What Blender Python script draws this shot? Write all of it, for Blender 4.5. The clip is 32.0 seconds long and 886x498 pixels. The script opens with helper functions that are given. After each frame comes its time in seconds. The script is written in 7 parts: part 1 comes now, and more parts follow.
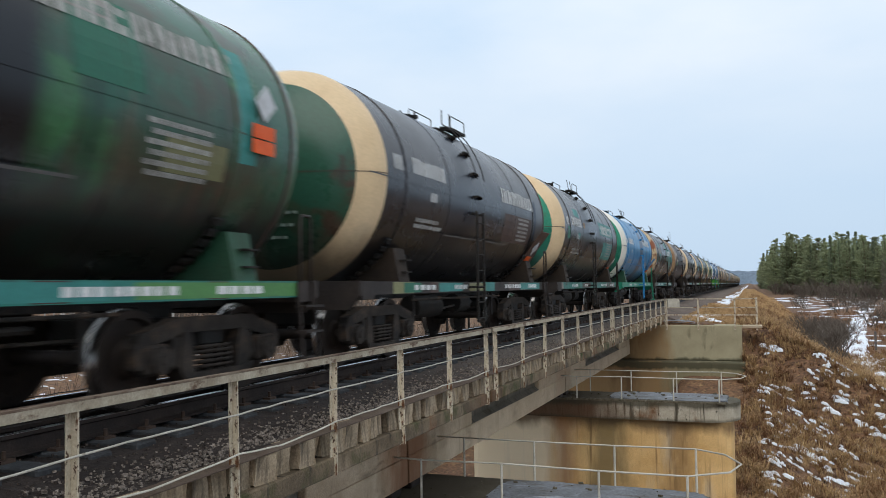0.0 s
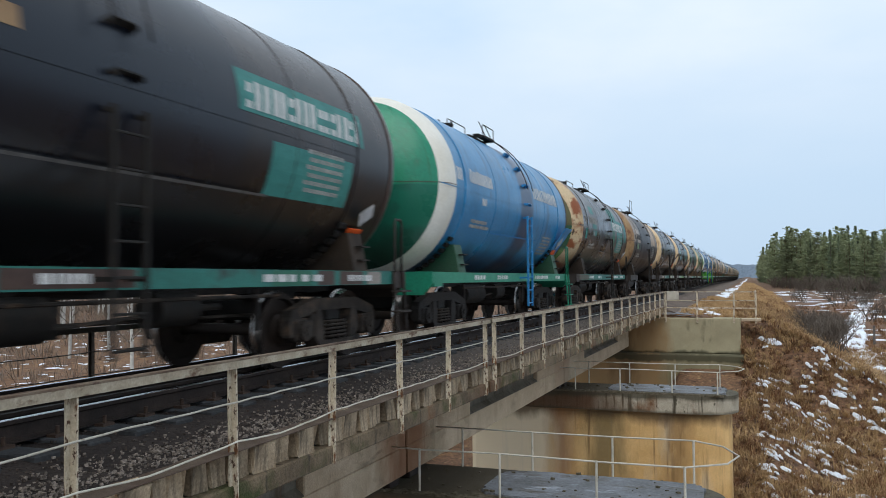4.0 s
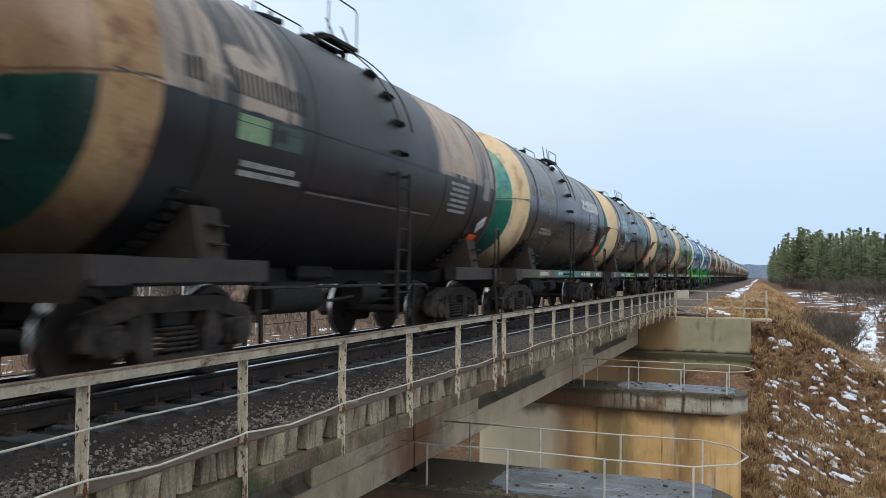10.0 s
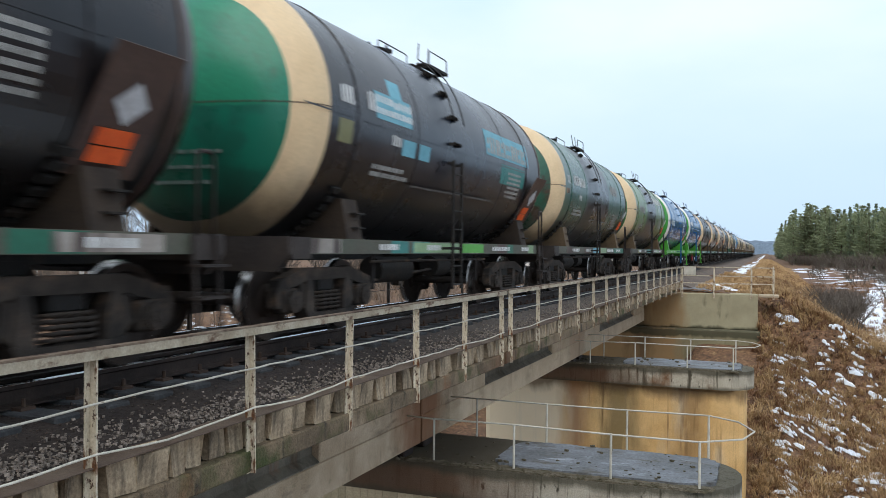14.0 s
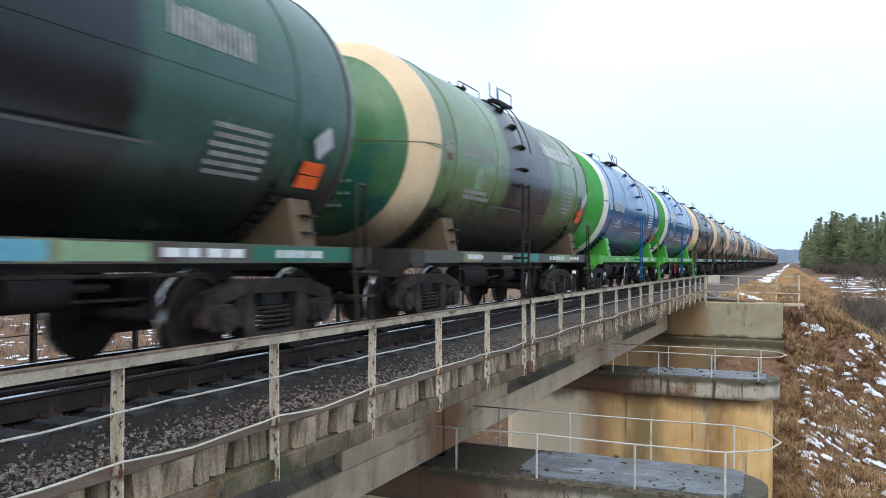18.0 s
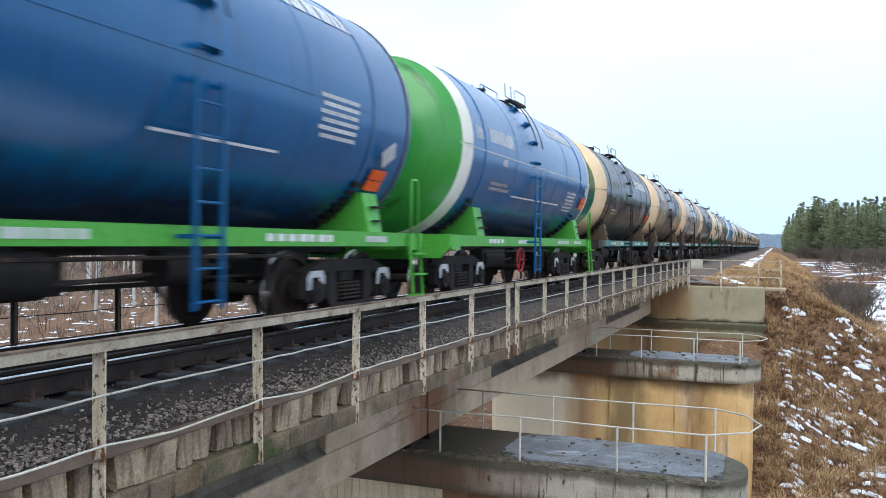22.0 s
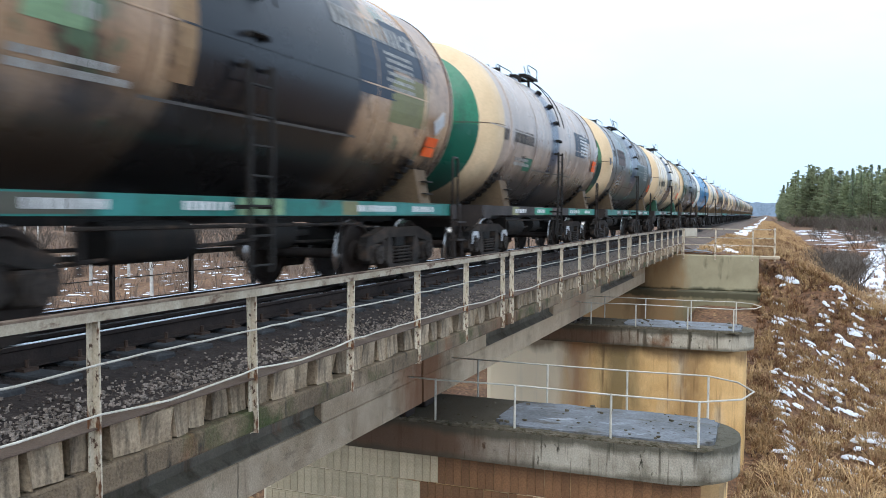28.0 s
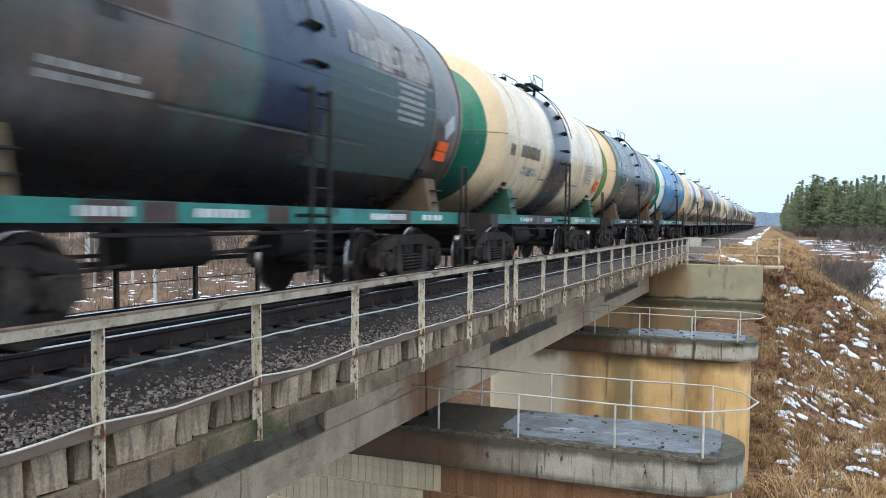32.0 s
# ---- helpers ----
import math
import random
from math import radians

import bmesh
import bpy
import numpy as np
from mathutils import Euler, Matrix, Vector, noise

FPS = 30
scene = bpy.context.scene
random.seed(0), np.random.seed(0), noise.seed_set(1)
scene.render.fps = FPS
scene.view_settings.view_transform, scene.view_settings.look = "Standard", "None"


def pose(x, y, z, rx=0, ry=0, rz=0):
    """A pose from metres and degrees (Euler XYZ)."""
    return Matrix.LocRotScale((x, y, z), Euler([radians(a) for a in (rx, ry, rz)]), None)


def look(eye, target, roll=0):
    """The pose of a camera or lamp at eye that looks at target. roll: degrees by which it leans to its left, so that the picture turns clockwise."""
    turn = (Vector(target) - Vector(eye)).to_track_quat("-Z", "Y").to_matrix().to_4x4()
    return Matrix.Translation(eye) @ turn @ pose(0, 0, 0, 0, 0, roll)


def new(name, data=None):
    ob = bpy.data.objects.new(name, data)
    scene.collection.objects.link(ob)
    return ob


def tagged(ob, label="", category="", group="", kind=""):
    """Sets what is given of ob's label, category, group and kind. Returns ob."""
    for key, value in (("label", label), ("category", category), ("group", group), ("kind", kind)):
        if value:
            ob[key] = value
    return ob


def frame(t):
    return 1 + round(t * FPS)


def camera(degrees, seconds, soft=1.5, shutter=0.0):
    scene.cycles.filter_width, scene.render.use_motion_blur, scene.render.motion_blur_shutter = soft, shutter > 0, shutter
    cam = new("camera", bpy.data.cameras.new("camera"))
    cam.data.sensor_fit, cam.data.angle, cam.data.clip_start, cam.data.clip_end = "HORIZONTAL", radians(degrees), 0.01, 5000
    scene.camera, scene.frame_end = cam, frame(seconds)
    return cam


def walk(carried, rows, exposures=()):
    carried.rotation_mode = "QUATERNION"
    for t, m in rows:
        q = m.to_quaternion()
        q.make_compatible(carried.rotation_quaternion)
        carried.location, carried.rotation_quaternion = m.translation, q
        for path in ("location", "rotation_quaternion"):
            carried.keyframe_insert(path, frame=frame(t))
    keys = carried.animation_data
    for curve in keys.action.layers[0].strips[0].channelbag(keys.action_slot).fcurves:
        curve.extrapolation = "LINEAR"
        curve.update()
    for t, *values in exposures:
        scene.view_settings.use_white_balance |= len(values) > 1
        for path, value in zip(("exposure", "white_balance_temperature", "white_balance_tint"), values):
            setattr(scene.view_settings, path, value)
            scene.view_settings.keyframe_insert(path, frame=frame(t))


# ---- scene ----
# World: rail head at z = 0, the track runs along y, the train comes towards -y.
cam = camera(55.8, 32.0, soft=0.65, shutter=0.7)
# seconds, x, y, z, turn to the left, tilt up, lean (degrees)
PATH = [
    (0, 0.052, -0.057, 1.132, 20.140, 2.582, -0.705),
    (0.5, 0.059, -0.061, 1.126, 19.971, 2.633, -0.561),
    (1, 0.063, -0.073, 1.121, 19.937, 2.632, 0.445),
    (1.5, 0.060, -0.083, 1.118, 20.274, 2.671, 0.704),
    (2, 0.060, -0.078, 1.127, 20.214, 2.743, 0.438),
    (2.5, 0.058, -0.069, 1.112, 20.086, 2.592, -0.183),
    (3, 0.054, -0.063, 1.113, 19.841, 2.384, -0.406),
    (3.5, 0.054, -0.061, 1.113, 20.014, 2.229, -0.396),
    (5.5, 0.039, -0.046, 1.113, 20.489, 1.361, 0.400),
    (6, 0.032, -0.047, 1.114, 20.642, 1.456, 0.861),
    (6.5, 0.031, -0.046, 1.109, 20.774, 1.694, 0.272),
    (7, 0.024, -0.038, 1.115, 20.763, 1.740, -0.193),
    (7.5, 0.038, -0.041, 1.110, 20.664, 1.786, -0.216),
    (8, 0.031, -0.043, 1.111, 20.670, 1.877, -0.008),
    (8.5, 0.031, -0.048, 1.106, 20.779, 1.987, -0.057),
    (9, 0.033, -0.050, 1.111, 20.819, 1.918, 0.193),
    (9.5, 0.027, -0.048, 1.109, 20.802, 1.714, 0.506),
    (10, 0.024, -0.046, 1.112, 20.796, 1.640, 0.698),
    (10.5, 0.024, -0.042, 1.108, 20.802, 1.495, 0.700),
    (11, 0.026, -0.040, 1.108, 20.827, 1.212, 0.767),
    (11.5, 0.020, -0.037, 1.113, 20.940, 0.949, 0.820),
    (12, 0.014, -0.030, 1.109, 20.953, 0.593, 0.895),
    (12.5, 0.007, -0.025, 1.108, 20.978, 0.344, 1.097),
    (13, 0.001, -0.014, 1.097, 21.088, 0.202, 1.008),
    (13.5, 0.009, -0.022, 1.099, 21.189, 0.153, 0.654),
    (14, 0.004, -0.017, 1.097, 21.195, 0.050, 0.603),
    (14.5, 0.011, -0.020, 1.096, 21.266, 0.051, 0.537),
    (16.5, 0.003, -0.024, 1.098, 22.224, 0.350, 0.463),
    (17, 0.004, -0.032, 1.106, 22.315, 0.486, 0.490),
    (17.5, -0.001, -0.029, 1.106, 22.462, 0.611, 0.480),
    (18, -0.005, -0.025, 1.094, 22.666, 0.654, 0.527),
    (18.5, -0.000, -0.032, 1.102, 22.749, 0.444, 0.554),
    (19, 0.005, -0.030, 1.097, 22.612, 0.270, 0.480),
    (19.5, 0.008, -0.028, 1.097, 22.458, 0.154, 0.475),
    (20, 0.007, -0.028, 1.094, 22.279, -0.029, 0.647),
    (20.5, 0.003, -0.026, 1.095, 22.023, -0.295, 0.793),
    (21, -0.002, -0.015, 1.097, 21.854, -0.709, 0.899),
    (21.5, -0.002, -0.013, 1.097, 21.738, -0.822, 0.801),
    (22, -0.003, -0.017, 1.099, 21.616, -0.479, 0.734),
    (22.5, -0.001, -0.019, 1.099, 21.570, -0.621, 0.851),
    (23, 0.001, -0.016, 1.099, 21.645, -0.874, 0.763),
    (23.5, 0.005, -0.015, 1.088, 21.651, -0.984, 0.597),
    (24, -0.005, -0.010, 1.095, 21.594, -1.120, 0.668),
    (24.5, 0.003, -0.015, 1.094, 21.546, -1.088, 0.642),
    (25, 0.002, -0.010, 1.095, 21.492, -1.175, 0.537),
    (25.5, -0.004, -0.009, 1.094, 21.447, -1.544, 0.702),
    (27.5, -0.009, 0.003, 1.087, 21.432, -2.241, 0.472),
    (28, -0.000, 0.000, 1.087, 21.256, -2.528, 0.510),
    (28.5, -0.013, 0.010, 1.085, 21.235, -2.731, 0.593),
    (29, -0.017, 0.013, 1.083, 21.301, -2.782, 0.770),
    (29.5, -0.014, 0.003, 1.089, 21.352, -2.550, 0.851),
    (30, -0.008, 0.001, 1.089, 21.523, -2.324, 0.654),
    (30.5, -0.007, 0.002, 1.090, 21.445, -2.145, 0.479),
    (31, -0.008, 0.005, 1.086, 21.296, -2.260, 0.614),
    (31.5, -0.013, 0.008, 1.083, 21.336, -2.277, 0.632),
    (32, -0.012, -0.000, 1.091, 21.503, -1.979, 0.789),
]
# seconds, stops, kelvin, tint: the clip's camera brightens and warms its picture on the way
TONE = [(0, 0.02, 6600, 11), (3, 0.02, 6500, 10), (7, 0.04, 6400, 10), (11, 0.12, 6400, 11), (14.5, 0.30, 6400, 10), (16.5, 0.5, 6150, 11), (25, 0.6, 6000, 11), (32, 0.66, 6020, 9)]
walk(cam, [(t, pose(x, y, z, 90 + tilt, 0, turn) @ pose(0, 0, 0, 0, 0, lean)) for t, x, y, z, turn, tilt, lean in PATH], TONE)

# ---- light ----
world = bpy.data.worlds.new("overcast_sky")
scene.world = world
world.use_nodes = True


def sky():
    nt = world.node_tree
    nt.nodes.clear()
    out = nt.nodes.new("ShaderNodeOutputWorld")
    bg = nt.nodes.new("ShaderNodeBackground")
    nish = nt.nodes.new("ShaderNodeTexSky")
    nish.sky_type = "NISHITA"
    nish.sun_disc = False
    nish.sun_elevation, nish.sun_rotation = radians(46), radians(160)
    nish.air_density, nish.dust_density = 1.0, 3.0
    scale = nt.nodes.new("ShaderNodeVectorMath")
    scale.operation = "SCALE"
    scale.inputs["Scale"].default_value = 0.11
    co = nt.nodes.new("ShaderNodeTexCoord")
    mp = nt.nodes.new("ShaderNodeMapping")
    mp.inputs["Scale"].default_value = (1.0, 1.0, 2.6)
    nz = nt.nodes.new("ShaderNodeTexNoise")
    nz.inputs["Scale"].default_value = 2.2
    nz.inputs["Detail"].default_value = 5
    ramp = nt.nodes.new("ShaderNodeValToRGB")
    ramp.color_ramp.elements[0].position, ramp.color_ramp.elements[0].color = 0.3, (0.64, 0.83, 1.04, 1)
    ramp.color_ramp.elements[1].position, ramp.color_ramp.elements[1].color = 0.7, (0.99, 1.06, 1.12, 1)
    mix = nt.nodes.new("ShaderNodeMix")
    mix.data_type = "RGBA"
    mix.inputs["Factor"].default_value = 0.93
    ln = nt.links
    ln.new(co.outputs["Generated"], mp.inputs["Vector"])
    ln.new(mp.outputs["Vector"], nz.inputs["Vector"])
    ln.new(nz.outputs["Fac"], ramp.inputs["Fac"])
    ln.new(nish.outputs["Color"], scale.inputs[0])
    ln.new(scale.outputs["Vector"], mix.inputs["A"])
    sep = nt.nodes.new("ShaderNodeSeparateXYZ")
    rise = nt.nodes.new("ShaderNodeMapRange")
    rise.interpolation_type = "SMOOTHSTEP"
    rise.inputs["From Min"].default_value, rise.inputs["From Max"].default_value = -0.02, 0.42
    low = nt.nodes.new("ShaderNodeMix")
    low.data_type = "RGBA"
    low.inputs["A"].default_value = (0.56, 0.73, 0.92, 1)
    ln.new(co.outputs["Generated"], sep.inputs["Vector"])
    ln.new(sep.outputs["Z"], rise.inputs["Value"])
    ln.new(rise.outputs["Result"], low.inputs["Factor"])
    ln.new(ramp.outputs["Color"], low.inputs["B"])
    ln.new(low.outputs["Result"], mix.inputs["B"])
    ln.new(mix.outputs["Result"], bg.inputs["Color"])
    bg.inputs["Strength"].default_value = 1.0
    ln.new(bg.outputs["Background"], out.inputs["Surface"])


sky()
sun = new("sun", bpy.data.lights.new("sun", "SUN"))
sun.data.energy, sun.data.angle, sun.data.color = 1.3, radians(50), (1.0, 0.95, 0.88)
sun.matrix_world = look((4, -32, 52), (0, 12, 0))


# ---- materials ----
MATS = {}


def node(nt, kind, **values):
    n = nt.nodes.new(kind)
    for key, v in values.items():
        n.inputs[key.replace("_", " ")].default_value = v
    return n


def mixed(nt, fac, a, b, mode="MIX"):
    """A colour mix; fac, a and b are sockets or values."""
    m = nt.nodes.new("ShaderNodeMix")
    m.data_type, m.blend_type = "RGBA", mode
    for key, v in (("Factor", fac), ("A", a), ("B", b)):
        slot = [s for s in m.inputs if s.name == key and s.enabled][0]
        if isinstance(v, bpy.types.NodeSocket):
            nt.links.new(v, slot)
        elif isinstance(v, (int, float)):
            slot.default_value = v
        else:
            slot.default_value = (*v[:3], 1)
    return [s for s in m.outputs if s.enabled][0]


def ramped(nt, fac, low, high):
    """fac spread to 0..1 between low and high."""
    r = nt.nodes.new("ShaderNodeMapRange")
    nt.links.new(fac, r.inputs["Value"])
    r.inputs["From Min"].default_value, r.inputs["From Max"].default_value = low, high
    return r.outputs["Result"]


def grain(nt, scale, stretch=(1, 1, 1), detail=5, rough=0.6, shift=0.0):
    co = nt.nodes.new("ShaderNodeTexCoord")
    mp = nt.nodes.new("ShaderNodeMapping")
    mp.inputs["Scale"].default_value = stretch
    mp.inputs["Location"].default_value = (shift, shift * 0.7, shift * 1.3)
    nz = node(nt, "ShaderNodeTexNoise", Scale=scale, Detail=detail, Roughness=rough)
    nt.links.new(co.outputs["Object"], mp.inputs["Vector"])
    nt.links.new(mp.outputs["Vector"], nz.inputs["Vector"])
    return nz.outputs["Fac"]


def surface(name, c1, c2, rough=0.8, metal=0.0, fine=30, coarse=2.0, bump=0.2, stains=(), vary=0.12, shift=0.0, spec=0.3):
    """A worn surface: c1 to c2 by a coarse and a fine grain; stains: (colour, scale, stretch, low, high) laid over."""
    if name in MATS:
        return MATS[name]
    m = bpy.data.materials.new(name)
    m.use_nodes = True
    nt = m.node_tree
    b = nt.nodes["Principled BSDF"]
    big, small = grain(nt, coarse, shift=shift), grain(nt, fine, detail=3, shift=shift + 3)
    col = mixed(nt, ramped(nt, big, 0.35, 0.65), c1, c2)
    for n, (colour, scale, stretch, low, high) in enumerate(stains):
        col = mixed(nt, ramped(nt, grain(nt, scale, stretch, shift=shift + 7 * n + 5), low, high), col, colour)
    lo = 1 - 1.6 * vary
    speck = nt.nodes.new("ShaderNodeValToRGB")
    speck.color_ramp.elements[0].position, speck.color_ramp.elements[0].color = 0.3, (lo, lo, lo, 1)
    speck.color_ramp.elements[1].position, speck.color_ramp.elements[1].color = 0.7, (1 + vary, 1 + vary, 1 + vary, 1)
    nt.links.new(small, speck.inputs["Fac"])
    col = mixed(nt, 1.0, col, speck.outputs["Color"], "MULTIPLY")
    info = nt.nodes.new("ShaderNodeObjectInfo")
    tone = nt.nodes.new("ShaderNodeMapRange")
    tone.inputs["To Min"].default_value, tone.inputs["To Max"].default_value = 1 - vary, 1 + vary
    nt.links.new(info.outputs["Random"], tone.inputs["Value"])
    hsv = nt.nodes.new("ShaderNodeHueSaturation")
    nt.links.new(tone.outputs["Result"], hsv.inputs["Value"])
    nt.links.new(col, hsv.inputs["Color"])
    nt.links.new(hsv.outputs["Color"], b.inputs["Base Color"])
    b.inputs["Metallic"].default_value = metal
    b.inputs["Specular IOR Level"].default_value = spec
    rr = nt.nodes.new("ShaderNodeMapRange")
    rr.inputs["To Min"].default_value, rr.inputs["To Max"].default_value = max(0.05, rough - 0.15), min(1, rough + 0.12)
    nt.links.new(big, rr.inputs["Value"])
    nt.links.new(rr.outputs["Result"], b.inputs["Roughness"])
    if bump:
        bp = node(nt, "ShaderNodeBump", Strength=bump, Distance=0.02)
        nt.links.new(small, bp.inputs["Height"])
        nt.links.new(bp.outputs["Normal"], b.inputs["Normal"])
    MATS[name] = m
    return m


def seep(m, axis, lo, hi, colour, amount=0.85):
    """Lays a soaked-in stain over a material where the object's axis lies between lo and hi, with a ragged edge."""
    nt = m.node_tree
    b = nt.nodes["Principled BSDF"]
    old = b.inputs["Base Color"].links[0].from_socket
    co = nt.nodes.new("ShaderNodeTexCoord")
    sep = nt.nodes.new("ShaderNodeSeparateXYZ")
    nt.links.new(co.outputs["Object"], sep.inputs["Vector"])
    wob = nt.nodes.new("ShaderNodeMath")
    wob.operation = "MULTIPLY_ADD"
    nt.links.new(grain(nt, 1.4, (1, 1, 0.35), shift=4), wob.inputs[0])
    wob.inputs[1].default_value = 2.0
    nt.links.new(sep.outputs[axis], wob.inputs[2])
    fac = ramped(nt, wob.outputs["Value"], hi + 1.25, lo + 0.75)
    fac2 = nt.nodes.new("ShaderNodeMath")
    fac2.operation = "MULTIPLY"
    fac2.use_clamp = True
    nt.links.new(fac, fac2.inputs[0])
    fac2.inputs[1].default_value = amount
    nt.links.new(mixed(nt, fac2.outputs["Value"], old, colour), b.inputs["Base Color"])
    return m


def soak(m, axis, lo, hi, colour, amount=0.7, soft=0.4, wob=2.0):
    """Lays a stain, a paler tone or painted-in shade over a material in a ragged belt between lo and hi along an axis.
    """
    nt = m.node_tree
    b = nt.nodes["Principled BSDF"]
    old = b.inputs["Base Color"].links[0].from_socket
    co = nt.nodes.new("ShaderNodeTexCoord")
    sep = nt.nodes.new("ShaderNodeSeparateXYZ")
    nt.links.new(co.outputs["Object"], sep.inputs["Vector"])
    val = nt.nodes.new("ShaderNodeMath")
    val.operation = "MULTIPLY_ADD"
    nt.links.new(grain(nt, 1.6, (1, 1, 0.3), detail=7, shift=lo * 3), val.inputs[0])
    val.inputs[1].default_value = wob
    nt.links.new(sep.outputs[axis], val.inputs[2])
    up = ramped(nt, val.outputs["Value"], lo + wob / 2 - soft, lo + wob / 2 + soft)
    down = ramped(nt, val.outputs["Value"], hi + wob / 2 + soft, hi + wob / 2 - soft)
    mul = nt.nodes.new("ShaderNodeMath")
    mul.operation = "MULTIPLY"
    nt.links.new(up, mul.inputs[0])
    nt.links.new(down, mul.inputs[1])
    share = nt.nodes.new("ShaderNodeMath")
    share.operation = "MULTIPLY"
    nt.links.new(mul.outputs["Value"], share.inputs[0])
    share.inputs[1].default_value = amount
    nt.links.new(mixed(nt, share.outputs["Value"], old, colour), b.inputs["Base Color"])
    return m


# ---- mesh helpers ----
CACHE = {}


def mesh_of(name, bm, smooth=False, angle=40):
    me = bpy.data.meshes.new(name)
    if smooth:
        for f in bm.faces:
            f.smooth = True
        for e in bm.edges:
            if len(e.link_faces) == 2 and e.calc_face_angle(0) > radians(angle):
                e.smooth = False
    bm.to_mesh(me)
    bm.free()
    return me


def thing(name, m=None, label="", category="", group="", kind=""):
    """An Empty that carries the parts of a thing."""
    ob = new(name)
    ob.empty_display_size = 0.2
    if m is not None:
        ob.matrix_basis = m
    return tagged(ob, label, category, group, kind)


def part(name, bm, material, parent=None, label="", at=None, smooth=False, key=None):
    """One mesh object under a thing or a part; key: share the mesh with all others of that key. bm may be a function that builds it."""
    if key is not None and key in CACHE:
        me = CACHE[key]
    else:
        me = mesh_of(name, bm() if callable(bm) else bm, smooth)
        me.materials.append(None)
        if key is not None:
            CACHE[key] = me
    ob = new(name, me)
    if not me.materials or me.materials[0] is None:
        ob.material_slots[0].link = "OBJECT"
        ob.material_slots[0].material = material
    if parent is not None:
        ob.parent = parent
    if at is not None:
        ob.matrix_basis = at
    return tagged(ob, label)


def box(bm, x0, x1, y0, y1, z0, z1, bevel=0.0):
    r = bmesh.ops.create_cube(bm, size=1, matrix=Matrix.LocRotScale(((x0 + x1) / 2, (y0 + y1) / 2, (z0 + z1) / 2), None, (x1 - x0, y1 - y0, z1 - z0)))
    if bevel:
        es = list({e for v in r["verts"] for e in v.link_edges})
        bmesh.ops.bevel(bm, geom=es, offset=bevel, segments=1, affect="EDGES", profile=0.5)
    return bm


def boxed(*args, bevel=0.0):
    return box(bmesh.new(), *args, bevel=bevel)


def rod(bm, a, b, r, sides=8, r2=None):
    a, b = Vector(a), Vector(b)
    d = b - a
    m = Matrix.Translation((a + b) / 2) @ d.to_track_quat("Z", "Y").to_matrix().to_4x4()
    bmesh.ops.create_cone(bm, cap_ends=True, segments=sides, radius1=r, radius2=r if r2 is None else r2, depth=d.length, matrix=m)
    return bm


def pipe(bm, pts, r, sides=6):
    """A tube along points."""
    rings = []
    pts = [Vector(p) for p in pts]
    for n, p in enumerate(pts):
        d = (pts[min(n + 1, len(pts) - 1)] - pts[max(n - 1, 0)]).normalized()
        s = d.cross(Vector((0, 0, 1)))
        s = s.normalized() if s.length > 1e-3 else Vector((1, 0, 0))
        u = s.cross(d)
        rings.append([bm.verts.new(p + r * (math.cos(2 * math.pi * k / sides) * s + math.sin(2 * math.pi * k / sides) * u)) for k in range(sides)])
    for a, b in zip(rings, rings[1:]):
        for k in range(sides):
            bm.faces.new((a[k], a[(k + 1) % sides], b[(k + 1) % sides], b[k]))
    bm.faces.new(rings[0][::-1])
    bm.faces.new(rings[-1])
    return bm


def prism(bm, outline, axis, lo, hi):
    """A closed outline of (a, b) pushed along an axis: 'y' takes (x, z), 'z' takes (x, y), 'x' takes (y, z)."""
    put = {"y": lambda a, b, h: (a, h, b), "z": lambda a, b, h: (a, b, h), "x": lambda a, b, h: (h, a, b)}[axis]
    low = [bm.verts.new(put(a, b, lo)) for a, b in outline]
    high = [bm.verts.new(put(a, b, hi)) for a, b in outline]
    n = len(outline)
    fs = [bm.faces.new(low), bm.faces.new(high)]
    fs += [bm.faces.new((low[k], low[(k + 1) % n], high[(k + 1) % n], high[k])) for k in range(n)]
    bmesh.ops.recalc_face_normals(bm, faces=fs)
    return bm


def rng(*key):
    return random.Random(repr(key))

# ---- plan ----
XC, XR = -6.3, -3.95              # track centre, near railing
JOINTS = (-0.9, 13.05, 25.75)     # joints between the spans, over the piers
WALL_Y = 40.5                     # face of the far abutment
EDGE, DECK_LOW = -0.30, -0.76     # top and bottom of the deck's edge

CONCRETE = surface("concrete", (0.46, 0.365, 0.26), (0.31, 0.235, 0.155), 0.9, fine=55, coarse=1.6, bump=0.45, vary=0.2,
                   stains=(((0.17, 0.115, 0.07), 1.6, (0.8, 1.4, 0.3), 0.58, 0.75), ((0.06, 0.05, 0.035), 5.0, (0.6, 1.8, 0.14), 0.66, 0.74), ((0.10, 0.08, 0.055), 1.1, (1, 1, 3.0), 0.55, 0.75), ((0.10, 0.11, 0.05), 3.0, (1, 1, 1), 0.62, 0.8)))
CONCRETE_OCHRE = surface("ochre_concrete", (0.74, 0.49, 0.22), (0.60, 0.37, 0.145), 0.9, fine=40, coarse=0.9, bump=0.25,
                         stains=(((0.16, 0.09, 0.04), 1.9, (2.0, 2.0, 0.12), 0.56, 0.70), ((0.62, 0.51, 0.35), 0.6, (1.3, 1.3, 0.3), 0.55, 0.70)))
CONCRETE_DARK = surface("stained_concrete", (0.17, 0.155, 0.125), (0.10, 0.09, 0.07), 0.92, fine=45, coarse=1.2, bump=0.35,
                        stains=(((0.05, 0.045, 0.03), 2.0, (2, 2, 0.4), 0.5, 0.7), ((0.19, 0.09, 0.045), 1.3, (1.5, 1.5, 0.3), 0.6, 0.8)))
